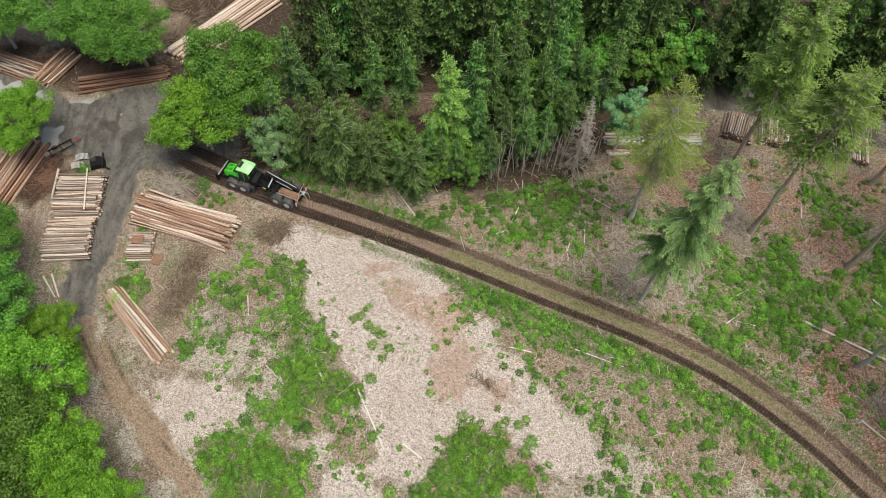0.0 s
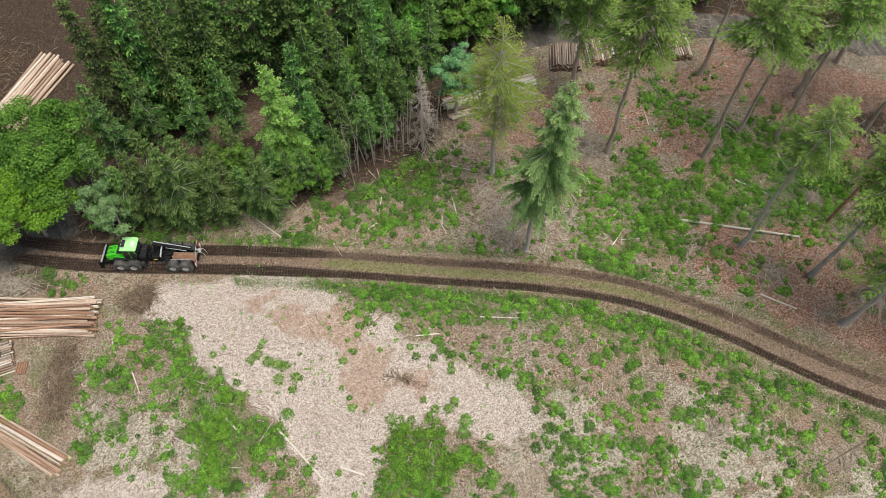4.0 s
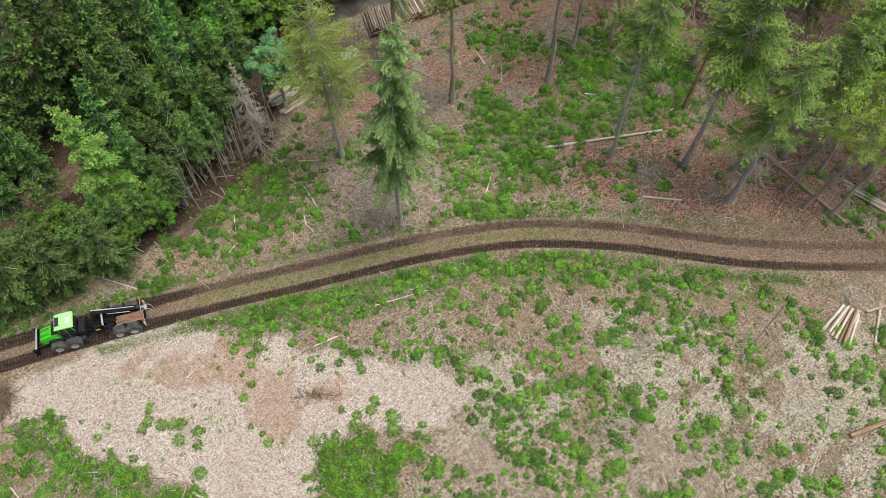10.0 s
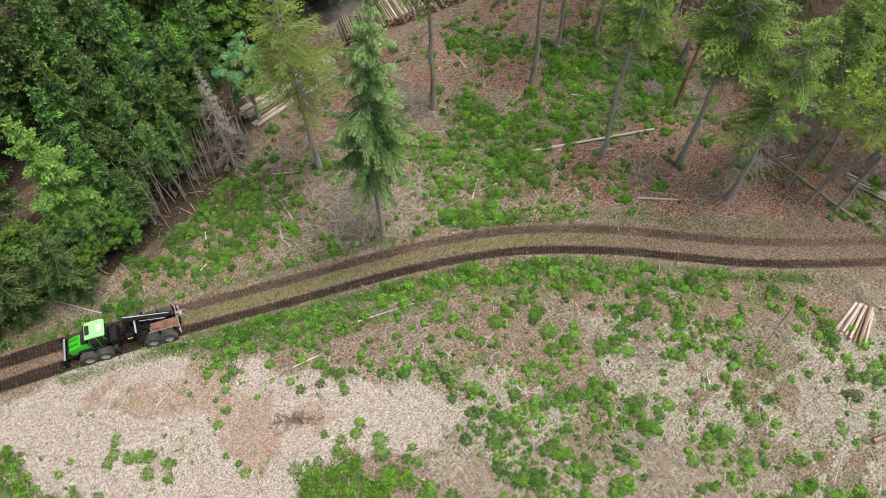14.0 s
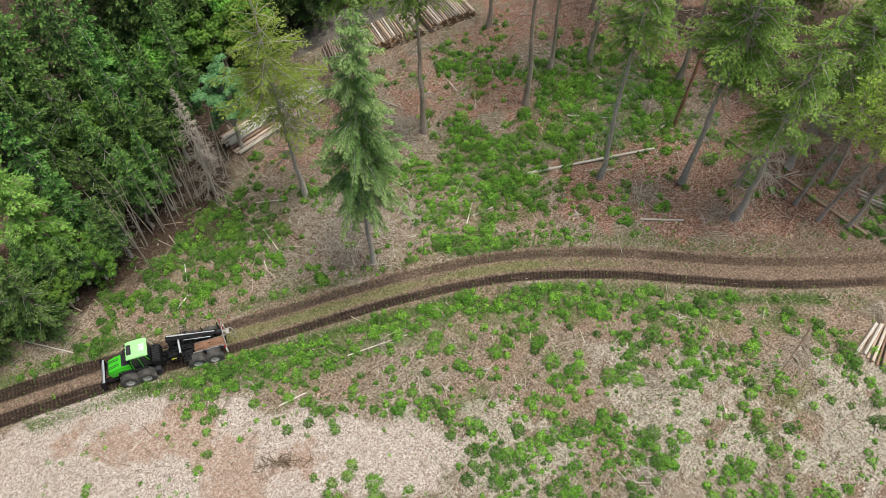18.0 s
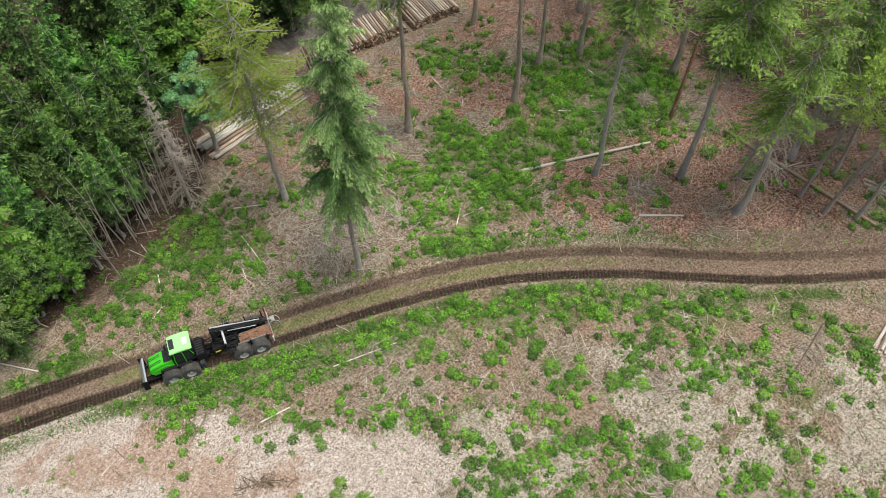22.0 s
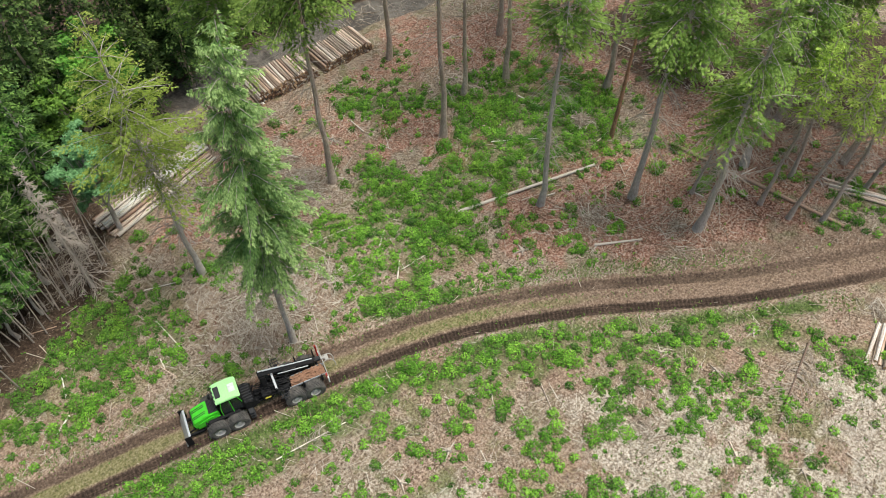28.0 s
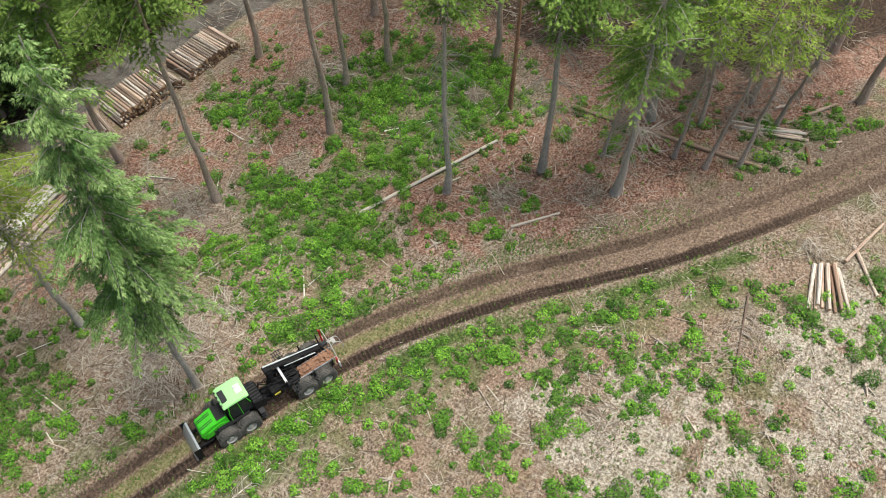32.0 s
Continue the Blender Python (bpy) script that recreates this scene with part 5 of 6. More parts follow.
def build_trees():
    R_ = random.Random(11)
    label_young = "young green spruce in the stand beside the lane"
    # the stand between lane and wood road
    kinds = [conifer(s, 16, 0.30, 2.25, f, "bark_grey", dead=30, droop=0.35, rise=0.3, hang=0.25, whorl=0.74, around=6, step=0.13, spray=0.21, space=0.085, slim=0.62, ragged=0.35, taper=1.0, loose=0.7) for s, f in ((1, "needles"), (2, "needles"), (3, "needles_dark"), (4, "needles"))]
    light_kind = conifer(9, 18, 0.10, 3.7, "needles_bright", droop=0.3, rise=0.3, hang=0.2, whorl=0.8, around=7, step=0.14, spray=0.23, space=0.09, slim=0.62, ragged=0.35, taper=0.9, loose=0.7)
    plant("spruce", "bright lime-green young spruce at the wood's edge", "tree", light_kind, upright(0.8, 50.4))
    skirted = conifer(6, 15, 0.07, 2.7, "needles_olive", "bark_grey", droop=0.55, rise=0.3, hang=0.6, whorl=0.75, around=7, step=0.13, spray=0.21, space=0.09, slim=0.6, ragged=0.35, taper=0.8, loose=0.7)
    edge = [(-14.6, 48.4, 16), (-11.2, 47.7, 17), (-8.1, 46.2, 14.5), (-3.3, 45.1, 15), (5.0, 54.8, 19), (12.0, 55.1, 19), (8.2, 54.0, 17), (9.1, 51.5, 15), (11.6, 52.0, 14), (-7.6, 48.2, 13), (-12.6, 46.9, 11), (-16.0, 48.6, 12), (-4.6, 46.6, 10), (-12.2, 56.2, 18), (-16.4, 55.4, 17), (-8.4, 54.6, 16), (-4.4, 55.2, 17), (-0.4, 46.8, 9), (5.4, 47.6, 9.5), (17.2, 54.6, 18), (3.8, 50.6, 13.5), (-4.8, 51.0, 12), (6.2, 50.2, 13), (13.0, 51.9, 14.5), (15.4, 54.2, 16), (-17.2, 50.6, 15), (1.2, 47.6, 8), (3.8, 47.8, 8), (10.4, 54.0, 17), (3.0, 53.6, 17), (14.2, 56.4, 17), (6.8, 56.6, 18), (-1.6, 48.4, 10), (-13.0, 51.0, 14), (-9.6, 50.2, 13), (8.6, 49.4, 12.5), (11.0, 49.8, 12)]
    for i, (x, y, h) in enumerate(edge):
        s = h / 16
        wide = s ** 0.6 * R_.uniform(0.85, 1.1)
        plant("spruce", label_young, "tree", skirted if x < -2 and y < 52 else kinds[i % 4], upright(x, y, R_.uniform(0, 360), wide, s), "spruces of the stand")
    # thin bare stems in the shade of the stand
    g = np.random.default_rng(3)
    for i in range(26):
        x, y = 5.5 + i * 0.48 + g.normal(0, 0.3), 47.3 + 0.15 * i + g.normal(0, 0.8)
        H = g.uniform(6, 11)
        k = np.linspace(0, 1, 5)
        stem = tube(np.stack([g.normal(0, 0.5) * k, g.normal(0, 0.5) * k, H * k], 1), 0.07 * (1 - 0.7 * k), 5)
        tw = []
        for _ in range(14):
            h, a = g.uniform(0.1, 0.95) * H, g.uniform(0, 6.28)
            tw.append(tube([(0, 0, h), (math.cos(a) * 0.7, math.sin(a) * 0.7, h - 0.3)], [0.015, 0.004], 3))
        plant("bare_stem", "thin grey dead stem at the edge of the stand", "tree", (mesh_of("trunk", *stem, M["dead"]), None, mesh_of("dead_branchwork", *merged(tw), M["dead"]), None), upright(x, y), "bare stems")
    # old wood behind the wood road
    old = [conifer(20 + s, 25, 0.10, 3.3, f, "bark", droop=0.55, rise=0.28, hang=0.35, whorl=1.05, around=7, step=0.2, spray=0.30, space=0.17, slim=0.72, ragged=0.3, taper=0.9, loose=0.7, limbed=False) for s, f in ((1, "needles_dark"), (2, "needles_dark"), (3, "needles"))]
    for gy in range(3):
        for gx in range(34):
            x, y = -26 + gx * 4.1 + R_.uniform(-1.2, 1.2) + 1.9 * (gy % 2), 59.8 + gy * 3.9 + R_.uniform(-1.2, 1.2)
            near_road = abs(off_line(WOOD_ROAD, np.array([x]), np.array([y]))[0]) < 1.7
            if near_road or x > 64 - gy or x < -17 + 0.6 * gy or y < np.interp(x, WOOD_ROAD[:, 0], WOOD_ROAD[:, 1]):
                continue
            s = R_.uniform(0.78, 1.1)
            plant("spruce", "tall dark spruce of the old wood behind the track", "tree", old[R_.choice((0, 0, 1, 1, 2))], upright(x, y, R_.uniform(0, 360), s * R_.uniform(0.9, 1.15), s), "spruces of the old wood")
    for x, y, s in ((-15.5, 60.4, 0.95), (-11.5, 61.3, 1.02), (-8.2, 61.6, 0.9), (-4.4, 62.4, 1.0), (19.5, 60.6, 0.85), (23.5, 62.4, 0.95), (31, 61.6, 0.9), (36, 61.2, 0.85), (12, 60.6, 0.9)):
        plant("spruce", "tall dark spruce of the old wood behind the track", "tree", old[2 if s == 1.02 else R_.choice((0, 1))], upright(x, y, R_.uniform(0, 360), s, s), "spruces of the old wood")
    # single trees on the felled slope
    plant("drooping_spruce", "tall spruce with drooping blue-green boughs beside the lane", "tree", conifer(40, 30.0, 0.31, 4.7, "needles_blue", "bark_grey", droop=0.95, rise=0.5, hang=1.0, whorl=0.85, around=7, step=0.085, twig=0.26, spray=0.26, space=0.075, slim=0.42, dead=60, taper=0.75, ragged=0.42, foot=0.35, lean=0.04, fan=3, thick=0.75), upright(20.9, 32.0, -48))
    plant("larch", "slender yellow-green larch with an open crown", "tree", conifer(41, 26, 0.44, 5.6, "larch", "bark_grey", droop=0.3, rise=0.3, hang=0.3, whorl=0.85, around=6, step=0.2, twig=0.36, spray=0.22, space=0.08, slim=0.42, dead=90, ragged=0.42, fan=3), upright(21.1, 42.5))
    plant("dead_spruce", "dead grey leafless spruce at the edge of the stand", "tree", dead_conifer(42, 15.2, 2.7), upright(15.0, 48.7))
    firs = [conifer(50 + s, 29, c, r, "needles_fir", b, droop=0.34, rise=0.36, hang=0.3, whorl=0.85, around=6, step=0.17, twig=0.42, spray=0.31, space=0.14, slim=0.5, dead=d, ragged=0.34, taper=0.7, thick=1.05, fan=3) for s, c, b, d, r in ((1, 0.63, "bark", 40, 5.9), (2, 0.52, "bark_grey", 70, 5.2), (3, 0.68, "bark", 40, 5.2), (4, 0.36, "bark", 20, 5.2))]
    label = "tall fir with a bare dark trunk and high crown"
    for i, (x, y, k, s, turn) in enumerate(((34.5, 40.9, 0, 1.0, 0), (44.3, 36.6, 2, 1.0, 80), (49.7, 38.5, 2, 0.8, 30), (53.4, 36.4, 2, 0.95, 130), (57.6, 28.2, 0, 1.0, 200), (59.0, 41.2, 2, 1.0, 250), (47.3, 19.4, 1, 1.0, 300), (49.9, 47.9, 2, 0.95, 20), (34.6, 50.9, 3, 0.98, 100), (63.8, -0.2, 0, 1.0, 10), (66.5, 44.1, 2, 1.0, 140), (68.5, 36, 0, 1.0, 50), (62.5, 33.5, 2, 0.95, 320), (64, 22, 3, 1.0, 75), (62, 14, 3, 1.0, 190), (70, 12, 3, 1.05, 290), (73, 26, 2, 1.0, 0), (60.5, 7.5, 0, 0.95, 170), (69, 3, 2, 1.0, 44))):
        plant("fir", label, "tree", firs[k], upright(x, y, turn, s, s), "firs on the slope")
    plant("fir", "slim fir with a pale crown above a bare grey stem", "tree", conifer(60, 26.5, 0.64, 3.6, "needles_fir", "bark_grey", droop=0.3, rise=0.3, whorl=0.75, step=0.17, spray=0.30, space=0.14, slim=0.46, dead=120, ragged=0.4, fan=3), upright(42.4, 25.0, 0))
    low_fir = conifer(61, 25, 0.36, 5.0, "needles_fir", "bark_grey", droop=0.5, rise=0.15, hang=0.45, whorl=0.9, around=7, step=0.15, twig=0.32, spray=0.27, space=0.12, slim=0.5, fan=3, bare=0.9, dead=95, ragged=0.45, thick=1.3)
    plant("fir", "broad fir with low hanging thin boughs and a mossy trunk", "tree", low_fir, upright(47.3, 13.6, 0))
    plant("fir", "broad fir with low hanging thin boughs and a mossy trunk", "tree", low_fir, upright(55.6, 13.8, 130, 0.95))
    snag = tube([(0, 0, 0), (0.1, 0, 5), (0.35, 0.1, 10), (0.6, 0.2, 13.5)], [0.22, 0.17, 0.13, 0.05], 8)
    plant("snag", "red-barked dead trunk with a broken top", "tree", (mesh_of("trunk", *snag, M["bark_red"], smooth=True), None, None, None), upright(52.5, 24.5, 0))
    thin = conifer(62, 17, 0.62, 2.0, "larch", "dead", whorl=0.8, spray=0.26, dead=120, ragged=0.4)
    for x, y, s in ((52.5, 10.9, 1.0), (52.4, 8.5, 1.06), (53.5, 6.3, 1.0), (56.5, 10.2, 1.05), (58.6, 5.0, 1.0), (50.5, 15.8, 0.8)):
        plant("thin_fir", "thin grey half-dead fir beside the lane", "tree", thin, upright(x, y, R_.uniform(0, 360), s), "thin firs")
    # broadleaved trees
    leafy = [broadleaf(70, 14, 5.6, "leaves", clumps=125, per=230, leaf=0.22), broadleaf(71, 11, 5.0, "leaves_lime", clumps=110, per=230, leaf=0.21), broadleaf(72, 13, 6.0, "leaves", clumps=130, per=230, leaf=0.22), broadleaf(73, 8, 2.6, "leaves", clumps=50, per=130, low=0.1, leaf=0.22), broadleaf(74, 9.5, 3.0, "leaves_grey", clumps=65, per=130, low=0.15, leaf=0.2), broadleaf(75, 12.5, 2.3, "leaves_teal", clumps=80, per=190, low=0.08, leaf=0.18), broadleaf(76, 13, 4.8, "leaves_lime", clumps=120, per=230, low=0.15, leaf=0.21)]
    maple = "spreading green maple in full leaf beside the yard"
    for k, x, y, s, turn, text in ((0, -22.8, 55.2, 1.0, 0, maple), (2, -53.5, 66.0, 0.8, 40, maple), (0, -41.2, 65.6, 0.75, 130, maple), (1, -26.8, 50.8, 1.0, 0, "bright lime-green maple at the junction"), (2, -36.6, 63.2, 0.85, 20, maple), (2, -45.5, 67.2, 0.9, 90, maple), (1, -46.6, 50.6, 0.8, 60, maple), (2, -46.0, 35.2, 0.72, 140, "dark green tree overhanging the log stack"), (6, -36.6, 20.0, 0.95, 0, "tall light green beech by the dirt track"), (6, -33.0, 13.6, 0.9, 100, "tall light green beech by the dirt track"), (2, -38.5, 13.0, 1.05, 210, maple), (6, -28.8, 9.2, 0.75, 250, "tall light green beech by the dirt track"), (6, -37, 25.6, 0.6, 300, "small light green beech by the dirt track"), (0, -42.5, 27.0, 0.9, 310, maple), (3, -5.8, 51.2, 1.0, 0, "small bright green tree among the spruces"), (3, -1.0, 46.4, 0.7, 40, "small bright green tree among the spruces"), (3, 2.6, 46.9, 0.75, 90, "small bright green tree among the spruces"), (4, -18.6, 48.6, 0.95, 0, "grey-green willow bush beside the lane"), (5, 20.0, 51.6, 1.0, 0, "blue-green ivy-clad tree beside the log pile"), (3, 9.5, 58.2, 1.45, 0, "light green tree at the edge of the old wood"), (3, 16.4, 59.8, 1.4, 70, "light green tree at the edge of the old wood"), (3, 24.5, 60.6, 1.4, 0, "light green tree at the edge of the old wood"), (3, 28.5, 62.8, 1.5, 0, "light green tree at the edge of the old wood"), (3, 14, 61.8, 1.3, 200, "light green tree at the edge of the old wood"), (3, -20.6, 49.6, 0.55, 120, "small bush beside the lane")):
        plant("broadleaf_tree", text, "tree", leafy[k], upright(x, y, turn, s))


build_trees()

# ---- timber ----
def log_mesh(seed, side, end, seg=9, bow=0.02):
    """One log a metre long and a metre thick through, along x, to be scaled."""
    g = np.random.default_rng(seed)
    n = 6
    verts, faces = [], []
    for i in range(n):
        x = i / (n - 1)
        r = 0.5 * (1.0 - 0.22 * x) * (1 + g.normal(0, 0.015))
        cy, cz = bow * math.sin(3.1 * x) * g.uniform(0.6, 1.2), bow * 0.6 * math.sin(2.6 * x)
        for k in range(seg):
            a = 2 * math.pi * k / seg
            q = r * (1 + 0.04 * math.sin(2 * a + seed))
            verts.append((x - 0.5, cy + q * math.cos(a), cz + q * math.sin(a)))
    me = bpy.data.meshes.new("log")
    for i in range(n - 1):
        for k in range(seg):
            faces.append((i * seg + k, i * seg + (k + 1) % seg, (i + 1) * seg + (k + 1) % seg, (i + 1) * seg + k))
    sides = len(faces)
    faces.append(tuple(range(seg))[::-1])
    faces.append(tuple((n - 1) * seg + k for k in range(seg)))
    me.from_pydata(verts, [], faces)
    me.materials.append(M[side])
    me.materials.append(M[end])
    for i, p in enumerate(me.polygons):
        p.use_smooth = i < sides
        p.material_index = 0 if i < sides else 1
    return me


LOGS = {k: [log_mesh(i + 10 * j, k, e) for i in range(4)] for j, (k, e) in enumerate((("log", "cut"), ("log_pale", "cut"), ("log_brown", "cut"), ("log_grey", "cut_old"), ("birch", "cut")))}


def log_pose(x, y, z, L, d, turn=0.0, pitch=0.0, spin=0.0):
    return pose(x, y, z, spin, pitch, turn) @ Matrix.Diagonal((L, d, d, 1))


def pile(label, x, y, turn, L, d, rows, wood_name="log", wild=1.0, seed=0, name="log_pile", mixed=None):
    """Logs side by side in layers; rows: how many in each layer from the ground up."""
    g = random.Random(seed)
    ob = thing(name, label, "log pile", on_ground(x, y, turn))
    for j, n in enumerate(rows):
        for i in range(n):
            q = d * g.uniform(0.78, 1.15)
            w = (i - (n - 1) / 2 + g.uniform(-0.12, 0.12)) * d * 1.03
            z = d * 0.5 + j * d * 0.84 + g.uniform(-0.03, 0.03)
            me = g.choice(LOGS[g.choice(mixed) if mixed else wood_name])
            flip = 180 if g.random() < 0.5 else 0
            child("log", me, ob, log_pose(g.uniform(-0.18, 0.18) * wild, w, z, L * g.uniform(0.95, 1.03), q, flip + g.uniform(-1, 1) * 1.6 * wild, g.uniform(-0.7, 0.7) * wild, g.uniform(0, 360)))
    return ob


def lying(label, a, b, d, wood_name, lift=0.0, name="fallen_log", category="log"):
    """One trunk on the ground from a to b."""
    (ax, ay), (bx, by) = a, b
    za, zb = gz(ax, ay), gz(bx, by)
    L = math.dist((ax, ay, za), (bx, by, zb))
    me = LOGS[wood_name][int(abs(ax * 7 + by * 3)) % 4]
    ob = new(name, me)
    ob.matrix_world = pose((ax + bx) / 2, (ay + by) / 2, (za + zb) / 2 + d * 0.42 + lift, 0, 0, math.degrees(math.atan2(by - ay, bx - ax))) @ pose(0, 0, 0, 0, -math.degrees(math.asin((zb - za) / L)), 0) @ Matrix.Diagonal((L, d, d, 1))
    return tagged(ob, label, category)


def build_timber():
    long_label = "pile of long peeled orange-brown logs beside the gravel road"
    pile(long_label, -28.2, 40.8, -18, 11.2, 0.29, (15, 14, 13, 11, 8, 4), "log", 2.6, 1, mixed=("log", "log", "log_pale"))
    pile("stack of short weathered logs along the gravel road", -40.2, 43.6, 3, 4.9, 0.27, (21, 21, 20, 20, 19, 17), "log_grey", 1.5, 2, mixed=("log_grey", "log_pale", "log_grey"))
    pile("stack of short weathered logs along the gravel road", -40.1, 38.0, 5, 4.8, 0.27, (19, 19, 18, 17, 15), "log_grey", 1.5, 3, mixed=("log_grey", "log_pale", "log_grey"))
    child("log", LOGS["log_pale"][0], bpy.data.objects["log_pile.001"], log_pose(0.9, 0.2, 1.52, 5.6, 0.22, 96), "log laid across the stack")
    pile("small stack of short pale logs by the road", -32.3, 37.4, 2, 2.6, 0.25, (14, 13, 12, 11), "log_pale", 0.6, 4, mixed=("log_pale", "log_grey"))
    pile("row of long fresh logs lying by the dirt track", -31.0, 28.3, -48, 10.2, 0.36, (6, 5), "log", 1.3, 5, mixed=("log", "log_pale"))
    pile("long brown barked logs beside the yard", -49.2, 45.2, 74, 12.5, 0.38, (12, 11, 8), "log_brown", 1.2, 6, mixed=("log_brown", "log"))
    pile("long brown barked logs at the yard's edge", -39.0, 61.0, 13, 10.4, 0.40, (6, 5, 3), "log_brown", 1.4, 7)
    pile("heap of dark logs under the trees", -53.2, 63.0, -22, 9.0, 0.34, (9, 8, 6), "log_brown", 2.5, 8, mixed=("log_brown", "log_grey"))
    pile("heap of dark logs under the trees", -47.6, 62.6, 62, 5.6, 0.34, (9, 8, 5), "log_brown", 2.0, 9, mixed=("log_brown", "log"))
    pile("long pale peeled logs behind the maples", -28.2, 70.2, 50, 15.5, 0.40, (11, 10, 8), "log_pale", 1.5, 10, mixed=("log_pale", "log_pale", "log"))
    pile("long pale peeled logs in the wood's edge", 24.8, 52.9, 2, 11.4, 0.38, (9, 7, 4), "log_pale", 1.4, 11, mixed=("log_pale", "birch", "log_pale"))
    stack = "stack of short barked logs along the wood road"
    pile(stack, 35.6, 55.4, 68, 3.6, 0.27, (14, 14, 13, 12, 10), "log_grey", 0.8, 12)
    pile(stack, 41.3, 54.3, 75, 3.6, 0.27, (24, 24, 23, 23, 22, 20), "log_grey", 0.8, 13, mixed=("log_grey", "log_grey", "log_pale"))
    pile(stack, 47.8, 52.6, 77, 3.6, 0.27, (21, 21, 20, 20, 18), "log_grey", 0.8, 14, mixed=("log_grey", "log_grey", "log_pale"))
    fan = thing("log_pile", "fan of fresh peeled logs on the cleared slope", "log pile", on_ground(45.1, -1.8, 15))
    r = random.Random(15)
    for k in range(10):
        u = k - 3 if k < 7 else (k - 8) * 1.7
        child("log", r.choice(LOGS["log_pale"]), fan, log_pose(r.uniform(-0.15, 0.15), u * 0.335, 0.15 + 0.25 * (k > 6), 3.6 * r.uniform(0.9, 1.08), r.uniform(0.25, 0.32), 180 - u * 2.6 + r.uniform(-1.5, 1.5), r.uniform(-1, 1), r.uniform(0, 360)))
    pile("short fresh logs beside the lane", 57.9, 5.2, -78, 5.0, 0.26, (4, 2), "log_pale", 2.0, 16)
    fresh = "single fresh peeled log on the cleared slope"
    lying("pale pole beside the gravel road", (-41.8, 33.6), (-40.0, 31.2), 0.2, "birch")
    lying("pale pole beside the gravel road", (-41.0, 33.9), (-39.6, 31.2), 0.2, "birch")
    lying("squared pale plank among the bark", (-43.6, 47.4), (-43.4, 43.6), 0.3, "birch")
    lying(fresh, (49.3, -2.6), (45.6, -4.7), 0.28, "log_pale")
    lying(fresh, (47.5, -2.3), (51.8, -3.9), 0.26, "log_pale", 0.2)
    lying("long fallen grey-brown trunk among the firs", (54.5, 20.0), (53.9, 4.8), 0.36, "log_pale")
    lying("bleached fallen trunk across the herbs", (37.6, 30.1), (48.7, 23.8), 0.30, "birch")
    lying("short bleached log beside the lane", (41.3, 19.2), (43.9, 16.5), 0.22, "birch")
    lying("thick brown log at the foot of the slope", (37.2, -8.6), (42.0, -10.2), 0.5, "log_brown")
    lying("pale stick lying on the chips", (-8.3, 21.7), (-5.4, 15.6), 0.22, "birch")
    lying("pale stick lying in the herbs", (-17.5, 24.0), (-14.9, 21.4), 0.15, "birch")
    lying("pale stick lying in the herbs", (-12.6, 24.2), (-11.7, 22.5), 0.22, "birch")
    lying("pale stick on the cleared ground", (-3.7, 16.3), (-1.8, 14.8), 0.22, "birch")
    lying("thin grey pole lying out of the stand", (-3.1, 42.1), (-5.6, 45.9), 0.14, "birch", 0.1)
    lying("thin grey pole in the litter", (15.9, 41.9), (15.5, 38.5), 0.13, "birch")
    lying("log piece by the lane", (60.6, 3.2), (62.6, 1.4), 0.3, "log_pale")
    lying("log piece by the lane", (55.6, 1.8), (57.2, 2.4), 0.25, "log_brown")
    for a, b in (((59.3, 4.4), (59.9, 3.5)), ((60.4, 5.6), (61.2, 4.7)), ((58.3, 1.0), (58.9, 0.2)), ((56.6, 6.5), (57.3, 6.9))):
        lying("short fresh offcut beside the lane", a, b, 0.26, "log_pale", name="offcut", category="offcut")
    # dead trees and branches lying with their whiskery twigs
    g = np.random.default_rng(8)
    def whiskers(label, a, b, d, count, reach):
        a, b = np.array(a), np.array(b)
        ob = lying(label, tuple(a), tuple(b), d, "log_grey" if d > 0.13 else "birch", 0.05, "fallen_tree")
        span = np.hypot(*(b - a))
        u = (b - a) / span
        tw = []
        for _ in range(count):
            w = g.uniform(0.05, 0.98)
            p = a + (b - a) * w
            side = np.array([-u[1], u[0]]) * g.choice([-1, 1])
            L = g.uniform(0.35, 1.0) * reach * (0.55 + 0.6 * math.sin(3.1 * w))
            b1, b2 = g.uniform(0.1, 0.5), g.uniform(0.35, 1.2)
            q1, q2 = p + side * L * g.uniform(0.35, 0.6) + u * b1 * L, p + side * L * g.uniform(0.6, 1.0) + u * b2 * L
            tw.append(tube([(p[0], p[1], gz(*p) + 0.12), (q1[0], q1[1], gz(*q1) + 0.25), (q2[0], q2[1], gz(*q2) + 0.05)], [0.022, 0.016, 0.007], 3))
        v, f = merged(tw)
        twigs = tagged(child("twigwork", mesh_of("twigwork", v, f, M["dead"]), ob), kind="stuff")
        twigs.matrix_parent_inverse = ob.matrix_world.inverted()
    whiskers("dead fallen spruce with curved bare twigs", (42.3, 2.6), (35.3, 1.6), 0.14, 44, 2.2)
    whiskers("grey dead branch with twigs beside the lane", (13.6, 26.3), (18.4, 24.4), 0.10, 34, 1.0)
    whiskers("crooked bleached branch with twigs in the herbs", (27.1, 37.9), (31.7, 36.0), 0.14, 26, 0.9)
    whiskers("bleached branch with twigs in the herbs", (46.0, 32.6), (49.0, 29.2), 0.12, 20, 0.9)
    # single bleached sticks
    r = random.Random(21)
    made = 0
